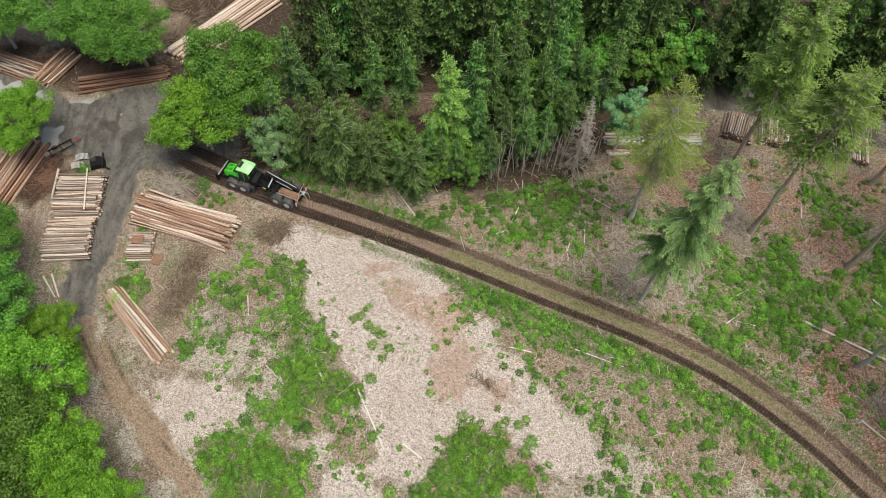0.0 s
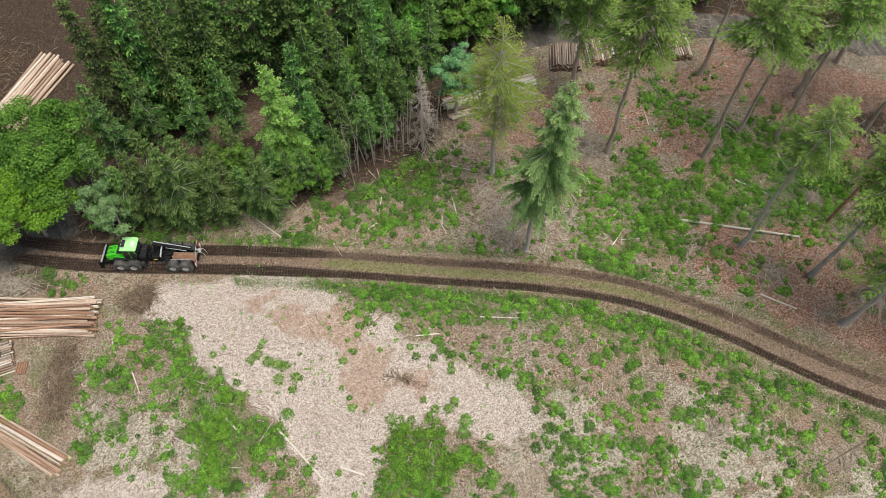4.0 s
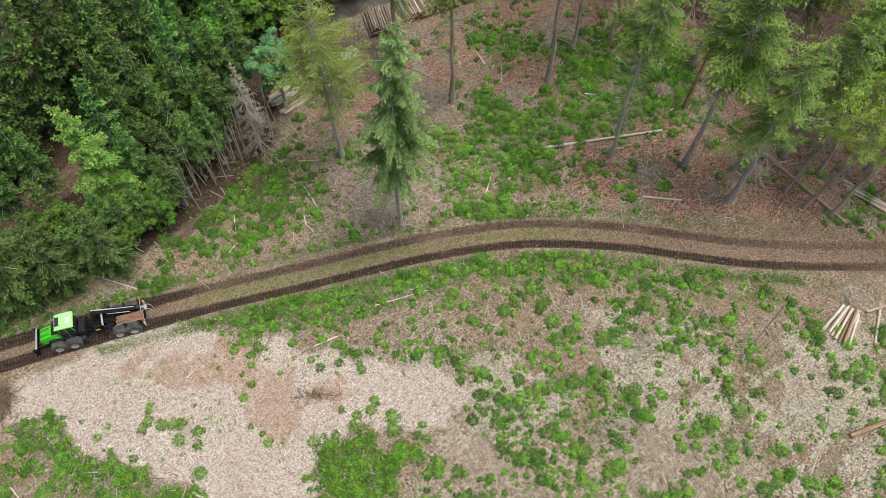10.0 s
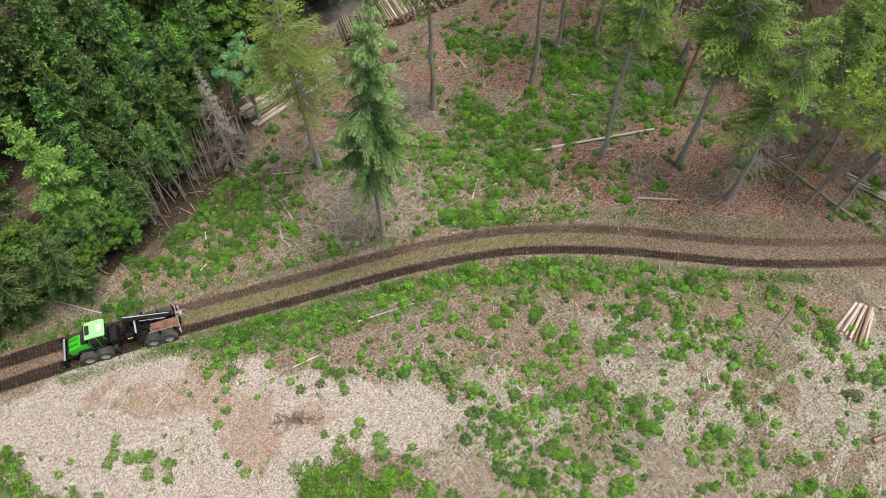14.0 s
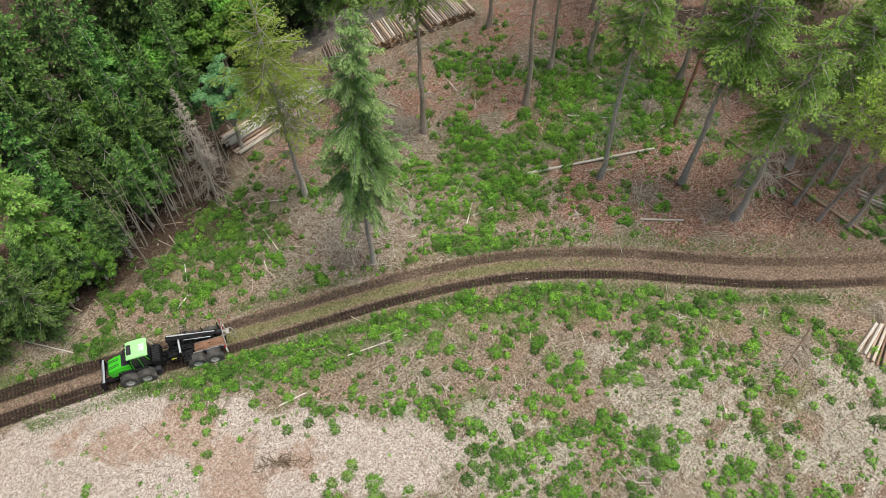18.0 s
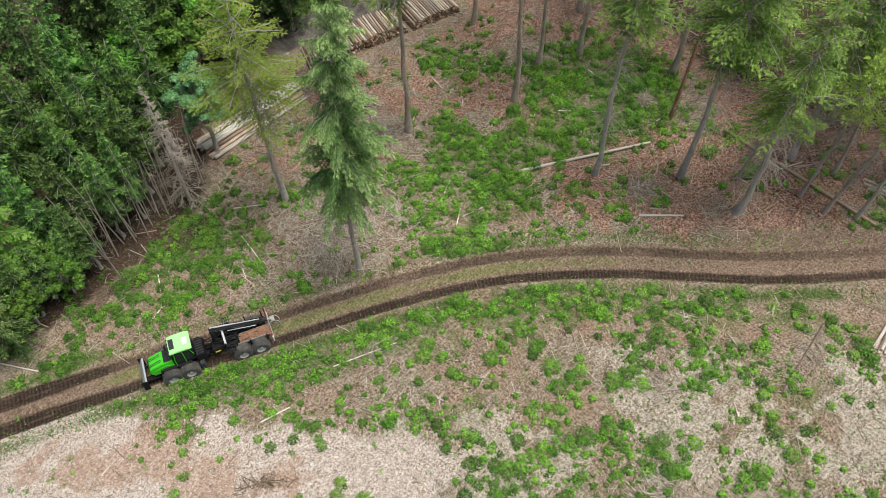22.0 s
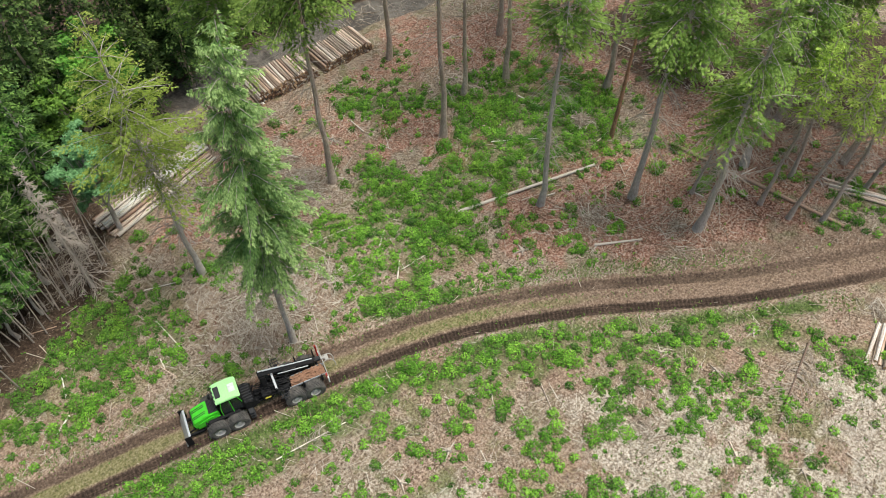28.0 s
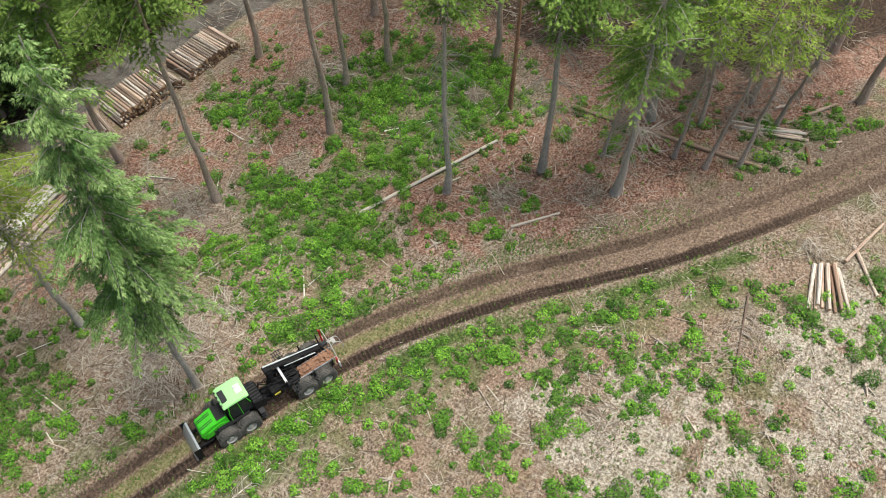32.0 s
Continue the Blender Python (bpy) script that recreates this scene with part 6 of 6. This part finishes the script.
    while made < 64:
        x, y = r.uniform(-24, 56), r.uniform(-8, 48)
        field = bush_field(np.array([x]), np.array([y]))[0] > 0 or inside(CHIPS, np.array([x]), np.array([y]))[0] > 0.8 and r.random() < 0.25
        if not field or abs(off_line(LANE, np.array([x]), np.array([y]))[0]) < 3.6:
            continue
        L, turn = r.uniform(0.9, 2.6), r.uniform(0, 6.28)
        ob = lying("bleached stick lying on the cleared ground", (x, y), (x + L * math.cos(turn), y + L * math.sin(turn)), r.uniform(0.06, 0.13), r.choice(("birch", "birch", "log_pale", "log_grey")), 0.03, "loose_stick", "stick")
        made += 1
    # orange board bundles by the small stack
    for x, y, lift, turn in ((-32.5, 37.8, 0.98, 3), (-30.4, 35.8, 0.0, 72)):
        bundle = thing("board_bundle", "bundle of orange-brown boards by the small stack", "boards", on_ground(x, y, turn, lift))
        for k in range(8):
            part("board", box(bmesh.new(), 0, -0.42 + 0.12 * k, 0.1 + 0.07 * (k % 2), 1.25, 0.11, 0.14, 0.01), "orange", bundle)
    # stumps with pale cut tops and root flares
    def stump(x, y, r, h, seed):
        q = random.Random(seed)
        ob = thing("stump", "bleached stump with spreading roots", "stump", on_ground(x, y, q.uniform(0, 360), -0.03))
        part("stub", rod(bmesh.new(), (0, 0, 0), (0, 0, h), r * 1.25, r, 10), "bleached", ob)
        part("cut_face", rod(bmesh.new(), (0, 0, h), (0, 0, h + 0.012), r * 0.94, r * 0.92, 10), "bleached", ob, "weathered sawn top")
        for k in range(5):
            a = k * 0.9 + q.uniform(-0.5, 0.5)
            L = q.uniform(0.3, 0.95)
            v, f = tube([(0, 0, h * 0.55), (math.cos(a) * L * 0.5, math.sin(a) * L * 0.5, 0.14), (math.cos(a) * L, math.sin(a) * L, 0.02)], [r * 0.75, r * 0.5, 0.02], 5)
            child("root", mesh_of("root", v, f, M["bleached"]), ob)
    for i, (x, y) in enumerate(((35.6, 10.3), (26.0, 17.8), (21.0, 17.5), (21.8, 24.6), (36.6, 6.7), (17.4, 18.6), (30.5, 11.4), (12.2, 15.0), (27.6, 4.2), (33.2, -1.0), (38.8, -5.4), (41.0, 6.0), (44.0, 31.8), (52.0, 30.4), (38.2, 44.4), (37.6, 23.4))):
        stump(x, y, 0.085 + 0.02 * (i % 4), 0.26 + 0.06 * (i % 3), i)


build_timber()


def build_yard():
    """Machine parts left beside the yard."""
    for x, y, turn in ((-41.4, 49.1, 15), (-41.6, 47.9, 12)):
        coil = thing("track_band", "rolled steel bogie track lying beside the yard", "track", on_ground(x, y, turn))
        for k in range(11):
            a = k * 0.34
            part("track_plate", box(bmesh.new(), -0.6 + 0.13 * k, 0, 0.18 + 0.16 * math.sin(a), 0.09, 0.85, 0.07, 0.01), "rim", coil)
    tool = thing("loader_bucket", "black attachment lying beside the yard", "attachment", on_ground(-39.4, 48.2, 20))
    part("shell", prism(bmesh.new(), [(-0.8, 0), (0.9, 0), (0.7, 0.5), (0.1, 0.85), (-0.7, 0.6)], -0.65, 0.65, 0.06), "black", tool)
    part("arm", rod(rod(bmesh.new(), (0.5, -0.9, 0.5), (0.9, 0.9, 0.7), 0.10), (0.7, -0.7, 0.25), (1.2, -1.2, 0.2), 0.09), "black", tool)
    part("knuckle", box(bmesh.new(), -0.2, 0.1, 0.9, 0.6, 0.5, 0.3, 0.06), "dark", tool)
    cart = thing("trailer_frame", "black and red implement frame beside the puddle", "implement", on_ground(-43.9, 50.2, 40))
    bm = bmesh.new()
    for y in (-0.45, 0.45):
        box(bm, 0, y, 0.45, 3.0, 0.12, 0.14, 0.02)
    for x in (-1.3, 0, 1.3):
        box(bm, x, 0, 0.45, 0.12, 1.0, 0.12, 0.02)
    part("frame", bm, "black", cart)
    part("draw_bar", rod(bmesh.new(), (1.4, 0, 0.45), (2.4, 0.1, 0.3), 0.06), "red", cart, "red draw bar")
    for y in (-0.6, 0.6):
        part("wheel", rod(bmesh.new(), (-0.6, y - 0.1, 0.3), (-0.6, y + 0.1, 0.3), 0.3, seg=16), "tyre", cart)


build_yard()

# ---- undergrowth and litter ----
def dotted(n, x0, x1, y0, y1, weight, seed):
    """Places strewn with a weight from 0 to 1."""
    g = np.random.default_rng(seed)
    x, y = g.uniform(x0, x1, n), g.uniform(y0, y1, n)
    k = g.uniform(0, 1, n) < weight(x, y)
    return x[k], y[k], g


def on_lane(x, y, half=1.85):
    return (np.abs(off_line(LANE, x, y)) < half) | (np.abs(off_line(ROAD, x, y)) < 2.6) | (np.abs(off_line(DIRT, x, y)) < 2.0)


def stuff(name, label, v, f, material, tips=None):
    return tagged(new(name, mesh_of(name, v, f, M[material], tips)), label, name.replace("_", " "), kind="stuff")


def bushes(x, y, size, g, per=125, leaf=0.108):
    """Leaves of low bushes: x, y, size for each bush."""
    n = len(x)
    cnt = np.maximum(10, (per * (size / 0.45) ** 1.6).astype(int))
    i = np.repeat(np.arange(n), cnt)
    q = unit(g.normal(0, 1, (len(i), 3)))
    q[:, 2] = np.abs(q[:, 2])
    r = size[i] * g.uniform(0.55, 1.05, len(i))
    px, py = x[i] + q[:, 0] * r, y[i] + q[:, 1] * r
    p = np.stack([px, py, ground_z(x, y)[i] + q[:, 2] * r * 1.2 + 0.02 + (SLOPE_X * (px - x[i]) + SLOPE_Y * (py - y[i]))], 1)
    out = unit(q * 0.8 + g.normal(0, 0.35, q.shape) + np.array([0, 0, 0.6]))
    a = unit(np.cross(out, g.normal(0, 1, q.shape)) + 0.25 * q)
    s = unit(np.cross(out, a))
    L = leaf * g.uniform(0.7, 1.4, len(i))
    v, f = spikes(p, a, s, L, L * 0.95, np.array([0, 0, -0.1]))
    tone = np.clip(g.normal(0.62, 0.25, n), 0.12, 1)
    # upper leaves lighter, low ones darker: the mound's shading is put into the colour
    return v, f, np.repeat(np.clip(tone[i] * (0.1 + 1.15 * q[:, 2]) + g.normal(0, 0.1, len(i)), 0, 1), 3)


def spaced(cell, x0, x1, y0, y1, weight, seed):
    """Places on a shaken grid, kept with a weight from 0 to 1."""
    g = np.random.default_rng(seed)
    x, y = np.meshgrid(np.arange(x0, x1, cell), np.arange(y0, y1, cell))
    x, y = x.ravel() + g.uniform(-0.48, 0.48, x.size) * cell, y.ravel() + g.uniform(-0.48, 0.48, y.size) * cell
    k = g.uniform(0, 1, x.size) < weight(x, y)
    return x[k], y[k], g


def build_undergrowth():
    def wild(x, y):
        c = covers(x, y)
        patch, w = bush_patch(x, y), bush_field(x, y)
        w = np.maximum(w, np.maximum(any_of(SCATTER, x, y, 1.2, 1.4, 400) * (0.5 + 0.6 * patch), any_of(VERGE, x, y, 0.9, 1, 300) * (0.45 + 0.55 * patch)))
        w = np.maximum(w, 1.0 * any_of(MATS, x, y, 1.4, 1.6, 200) * (0.42 + 0.6 * patch))
        w = w * (1 - 0.93 * c["chips"]) * (1 - inside(FOREST, x, y, 1.6, 1.2, 30)) * (1 - 0.7 * any_of(SLASH[:2], x, y, 1.0, 1.5, 800)) * (1 - 0.65 * c["needle"])
        return np.where(on_lane(x, y), 0, w)
    x, y, g = spaced(0.60, -42, 66, -14, 52, wild, 101)
    size = np.clip(g.gamma(4, 0.076, len(x)), 0.12, 0.80)
    clear = np.abs(off_line(LANE, x, y)) > 1.65 + 0.85 * size
    x, y, size = x[clear], y[clear], size[clear]
    pick = 0.5 + 0.35 * vnoise(x, y, 0.25, 54) + 0.35 * g.uniform(-1, 1, len(x))
    k = pick + 0.4 * ((x < 20) & (y > 40)) < 0.66
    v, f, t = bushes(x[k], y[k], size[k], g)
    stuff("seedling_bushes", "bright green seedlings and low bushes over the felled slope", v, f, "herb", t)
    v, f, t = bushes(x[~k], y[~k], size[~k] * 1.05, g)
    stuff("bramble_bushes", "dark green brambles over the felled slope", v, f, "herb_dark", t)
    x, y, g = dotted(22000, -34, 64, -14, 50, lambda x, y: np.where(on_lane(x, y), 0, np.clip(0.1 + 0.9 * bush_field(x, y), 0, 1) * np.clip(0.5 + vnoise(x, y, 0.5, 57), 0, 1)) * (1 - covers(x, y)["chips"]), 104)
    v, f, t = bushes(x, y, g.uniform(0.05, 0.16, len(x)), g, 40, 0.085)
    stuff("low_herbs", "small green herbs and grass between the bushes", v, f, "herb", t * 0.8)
    # closed mats of herbs
    x, y, g = dotted(19000, -26, 60, 6, 50, lambda x, y: np.where(on_lane(x, y), 0, np.maximum(any_of(THICKETS, x, y, 1.2, 1.7, 100) * np.where(x < -5, np.clip(0.62 + 1.1 * vnoise(x, y, 0.42, 58) + 0.4 * vnoise(x, y, 1.1, 59), 0, 1), 1), 0.55 * any_of(MATS, x, y, 1.2, 1.8, 200) * np.clip(0.7 + vnoise(x, y, 0.6, 55), 0, 1))), 102)
    size = np.clip(g.gamma(5, 0.068, len(x)), 0.14, 0.66)
    clear = np.abs(off_line(LANE, x, y)) > 1.65 + 0.85 * size
    x, y, size = x[clear], y[clear], size[clear]
    deep = (0.5 + 0.5 * vnoise(x, y, 0.35, 56) + g.uniform(-0.4, 0.4, len(x)) > 0.55) & (x > 20)
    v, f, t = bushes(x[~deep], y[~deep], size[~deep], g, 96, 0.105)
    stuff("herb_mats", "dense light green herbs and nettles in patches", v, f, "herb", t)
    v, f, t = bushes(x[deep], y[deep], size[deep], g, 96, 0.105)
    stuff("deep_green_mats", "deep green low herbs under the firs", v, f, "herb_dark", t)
    # grass on the verges and the lane's crown
    def grassy(x, y):
        d = np.abs(off_line(LANE, x, y))
        w = 0.85 * np.exp(-((d - 2.5) / 0.8) ** 2) * (x > -9) * (x < 48) + 0.5 * np.exp(-(d / 0.45) ** 2) * np.clip((x + 2) / 5, 0, 1) * np.clip(vnoise(x, y, 0.35, 12) + 0.3, 0, 1)
        r = np.abs(off_line(ROAD, x, y))
        return w + 0.5 * np.exp(-((r - 3.0) / 0.5) ** 2) + 0.10 * any_of(PALE + VERGE, x, y, 2, 2, 600)
    x, y, g = dotted(260000, -45, 66, -14, 52, grassy, 103)
    n = len(x)
    a = g.uniform(0, 6.28, n)
    d = unit(np.stack([np.cos(a) * 0.6, np.sin(a) * 0.6, g.uniform(0.5, 1.1, n)], 1))
    s = np.stack([-np.sin(a), np.cos(a), 0 * a], 1)
    L = g.uniform(0.14, 0.34, n)
    v, f = blades(np.stack([x, y, ground_z(x, y) - 0.01], 1), d, s, L, L * 0.32, np.array([0.1, 0, -0.2]))
    stuff("grass", "tufts of grass along the lane and verges", v, f, "grass", np.repeat(g.uniform(0, 1, n) ** 2, 4))


def build_litter():
    def brash(x, y):
        c = covers(x, y)
        w = 0.14 + 0.75 * c["slash"] + 0.65 * c["needle"] + 0.75 * np.clip(vnoise(x, y, 0.4, 70) * 1.5 - 0.25, 0, 1)
        return np.where(on_lane(x, y, 1.9), 0.004, w * (1 - 0.75 * c["chips"]) * (1 - 0.6 * c["green"]))
    x, y, g = dotted(120000, -32, 72, -14, 56, brash, 111)
    n = len(x)
    L = np.clip(g.gamma(1.5, 0.32, n), 0.14, 3.2)
    turn = g.uniform(0, 6.28, n)
    v, f = sticks(np.stack([x, y, ground_z(x, y) + g.uniform(0.0, 0.10, n)], 1), turn, g.normal(0, 0.10, n), L, 0.013 + 0.012 * L * g.uniform(0.5, 1.2, n))
    k = np.repeat(g.uniform(0, 1, n) < 0.6, 6)
    kf = k[f[:, 0]]
    stuff("brash", "grey and tan sticks strewn over the felled slope", v, f[kf], "sticks")
    stuff("brown_brash", "brown sticks strewn over the felled slope", v, f[~kf], "sticks_brown")
    def red(x, y):
        return any_of(NEEDLES + [SLASH[0]], x, y, 1.5, 1.5, 700) * np.clip(vnoise(x, y, 0.7, 71) + 0.5, 0, 1)
    x, y, g = dotted(26000, 14, 74, 4, 56, red, 112)
    n = len(x)
    L = g.uniform(0.12, 0.6, n)
    v, f = sticks(np.stack([x, y, ground_z(x, y) + g.uniform(0, 0.08, n)], 1), g.uniform(0, 6.28, n), g.normal(0, 0.2, n), L, g.uniform(0.012, 0.03, n))
    stuff("needle_litter", "red-brown dead twigs and needles under the firs", v, f, "sticks_red")
    def chipped(x, y):
        bare = np.zeros(np.shape(x))
        for x0, y0, r in BARK:
            bare = np.maximum(bare, np.exp(-((x - x0) ** 2 + (y - y0) ** 2) / (1.6 * r * r)))
        return (1 - 0.75 * bare) * np.maximum(inside(CHIPS, x, y, 1.4, 1.0, 20), 0.7 * any_of(CHIPS_LOW, x, y, 1.0, 1.0, 500)) * (1 - 0.9 * any_of(THICKETS, x, y, 1.3, 1.7, 100))
    x, y, g = dotted(190000, -30, 17, 6, 41, lambda x, y: np.where(on_lane(x, y, 1.9), 0, chipped(x, y)), 113)
    n = len(x)
    a, b = g.uniform(0, 6.28, n), g.normal(0, 0.35, n)
    d = np.stack([np.cos(a) * np.cos(b), np.sin(a) * np.cos(b), np.sin(b)], 1)
    s = unit(np.stack([-np.sin(a), np.cos(a), g.normal(0, 0.35, n)], 1))
    L = g.uniform(0.05, 0.19, n)
    v, f = blades(np.stack([x, y, ground_z(x, y) + 0.03], 1), d, s, L, L * g.uniform(0.3, 0.7, n))
    stuff("wood_chips", "pale shredded wood chips spread over the clearing", v, f, "chips")
    # weeds poking through the chips
    x, y, g = dotted(900, -18, 15, 11, 40, lambda x, y: chipped(x, y) * np.clip(vnoise(x, y, 0.3, 73) * 1.2, 0, 1), 114)
    v, f, t = bushes(x, y, g.uniform(0.08, 0.28, len(x)), g, 60, 0.10)
    stuff("weeds", "small green weeds poking through the chips", v, f, "herb", t)
    v, f, t = bushes(*[np.array(q) for q in ((-7.6, -8.4, -6.2, -7.0, -5.4, -6.0, -8.0, -6.8, 6.2, 7.4, 8.2), (28.6, 29.6, 27.6, 26.4, 26.0, 25.0, 30.4, 28.0, 18.6, 18.2, 18.8), (0.6, 0.5, 0.6, 0.65, 0.6, 0.5, 0.35, 0.6, 0.5, 0.55, 0.45))], g)
    stuff("chip_bushes", "green bushes standing in the chips", v, f, "herb", t)
    # stones on the gravel and bark on the lane
    x, y, g = dotted(9000, -62, -30, 26, 66, lambda x, y: (np.abs(off_line(ROAD, x, y)) < 2.8) * 0.5 + 0.5 * (np.hypot(x + 36, y - 52) < 6), 115)
    n = len(x)
    a = g.uniform(0, 6.28, n)
    L = g.uniform(0.03, 0.09, n)
    v, f = blades(np.stack([x, y, ground_z(x, y) + 0.015], 1), np.stack([np.cos(a), np.sin(a), 0.2 * np.cos(3 * a)], 1), np.stack([-np.sin(a), np.cos(a), 0.2 * np.sin(5 * a)], 1), L, L)
    stuff("gravel", "loose grey stones on the gravel road", v, f, "stones")
    # bleached straw and dry grass
    def dry(x, y):
        c = covers(x, y)
        w = 0.10 + 0.9 * c["pale"] * np.clip(vnoise(x, y, 0.6, 74) + 0.6, 0, 1) + 0.5 * np.clip(vnoise(x, y, 0.33, 75) * 1.4, 0, 1)
        return np.where(on_lane(x, y, 2.0), 0.01, w * (1 - c["chips"]) * (1 - c["forest"]))
    x, y, g = dotted(120000, -32, 66, -14, 50, dry, 116)
    n = len(x)
    a = g.uniform(0, 6.28, n)
    d = unit(np.stack([np.cos(a), np.sin(a), g.uniform(0.0, 0.5, n)], 1))
    L = g.uniform(0.12, 0.42, n)
    v, f = blades(np.stack([x, y, ground_z(x, y) + 0.02], 1), d, np.stack([-np.sin(a), np.cos(a), 0.3 * np.cos(5 * a)], 1), L, L * 0.07 + 0.008)
    stuff("dry_straw", "bleached straw and dead grass on the cleared slope", v, f, "straw")
    # brushwood heaps
    def heap(x, y, rx, ry, h, n, turn, material, label, seed, long=1.6):
        q = np.random.default_rng(seed)
        u = np.minimum(np.abs(q.normal(0, 0.55, n)), 1.4)
        a = q.uniform(0, 6.28, n)
        c, s = math.cos(radians(turn)), math.sin(radians(turn))
        lx, ly = u * np.cos(a) * rx, u * np.sin(a) * ry
        px, py = x + lx * c - ly * s, y + lx * s + ly * c
        z = ground_z(px, py) + h * np.maximum(1 - u * u, 0) * q.uniform(0.15, 1, n) + 0.03
        t = radians(turn) + q.normal(0, 1.5, n)
        L = long * q.uniform(0.4, 1.2, n)
        v, f = sticks(np.stack([px, py, z], 1), t, q.normal(0, 0.22, n), L, 0.013 + 0.02 * q.uniform(0.3, 1.2, n))
        stuff("brushwood_heap", label, v, f, material)
    heap(-18.4, 39.6, 2.0, 1.7, 0.7, 700, 20, "sticks_brown", "heap of brown brushwood beside the chips", 1)
    heap(-30.4, 45.4, 3.2, 1.5, 0.6, 600, -20, "sticks", "heap of brown brushwood beside the lane", 2)
    heap(-27.0, 33.2, 1.5, 4.2, 0.9, 3200, -14, "sticks_brown", "heap of dry spruce tops by the long logs", 3, 1.2)
    heap(-27.0, 33.4, 1.2, 3.8, 0.9, 120, -60, "sticks", "tan branches on the heap of spruce tops", 13, 1.3)
    heap(21.2, 36.2, 4.2, 3.4, 0.30, 1300, 40, "sticks", "flat heap of grey branches by the drooping spruce", 4, 2.0)
    heap(47.6, -0.4, 1.6, 1.0, 0.2, 60, 60, "sticks", "heap of brown branches beside the fresh logs", 5)
    heap(52.4, 27.6, 1.2, 0.9, 0.8, 260, 10, "sticks", "heap of dead branches among the herbs", 6, 1.2)
    heap(4.4, 22.4, 2.8, 0.6, 0.10, 80, -35, "sticks_brown", "loose brown branches on the chips", 7, 1.3)
    heap(-44.6, 46.0, 2.2, 3.4, 0.25, 700, 10, "sticks_red", "red-brown bark and sticks between the log stacks", 20, 0.8)
    heap(-43.6, 60.0, 4.5, 1.2, 0.25, 600, 10, "sticks_brown", "dark bark and sticks before the logs", 21, 0.9)
    heap(-34.5, 68.0, 9.0, 5.0, 0.35, 1500, 20, "sticks_brown", "brown branches under the trees behind the yard", 22, 1.6)
    heap(-34.0, 77.5, 10.0, 6.0, 0.35, 1500, 15, "sticks_brown", "brown branches lying on bare soil behind the trees", 23, 1.7)
    heap(46.6, 15.0, 3.0, 2.4, 0.2, 150, 30, "sticks", "dead grey branches round the fir's foot", 8, 1.7)
    heap(33, 42.5, 3.0, 2.2, 0.2, 220, 10, "sticks", "grey branches left between the firs", 14, 1.8)
    heap(27, 34, 3.0, 1.6, 0.15, 160, 70, "sticks", "grey branches left between the herbs", 15, 1.8)
    heap(43.5, 21, 3.4, 2.4, 0.15, 240, 120, "sticks", "grey branches on the red litter", 16, 1.8)
    heap(30, 8, 3.0, 1.6, 0.12, 160, 50, "sticks", "grey branches strewn on the cleared slope", 17, 1.5)
    heap(-14, 27, 3.4, 1.4, 0.15, 180, 100, "sticks", "grey branches along the herbs", 18, 1.5)
    heap(-23, 28, 2.6, 2.4, 0.15, 220, 20, "sticks", "grey branches by the long logs", 19, 1.5)
    heap(24, 3.5, 4.5, 2.2, 0.12, 260, 30, "sticks", "grey branches strewn on the cleared slope", 9, 1.8)


build_undergrowth()
build_litter()
motions()
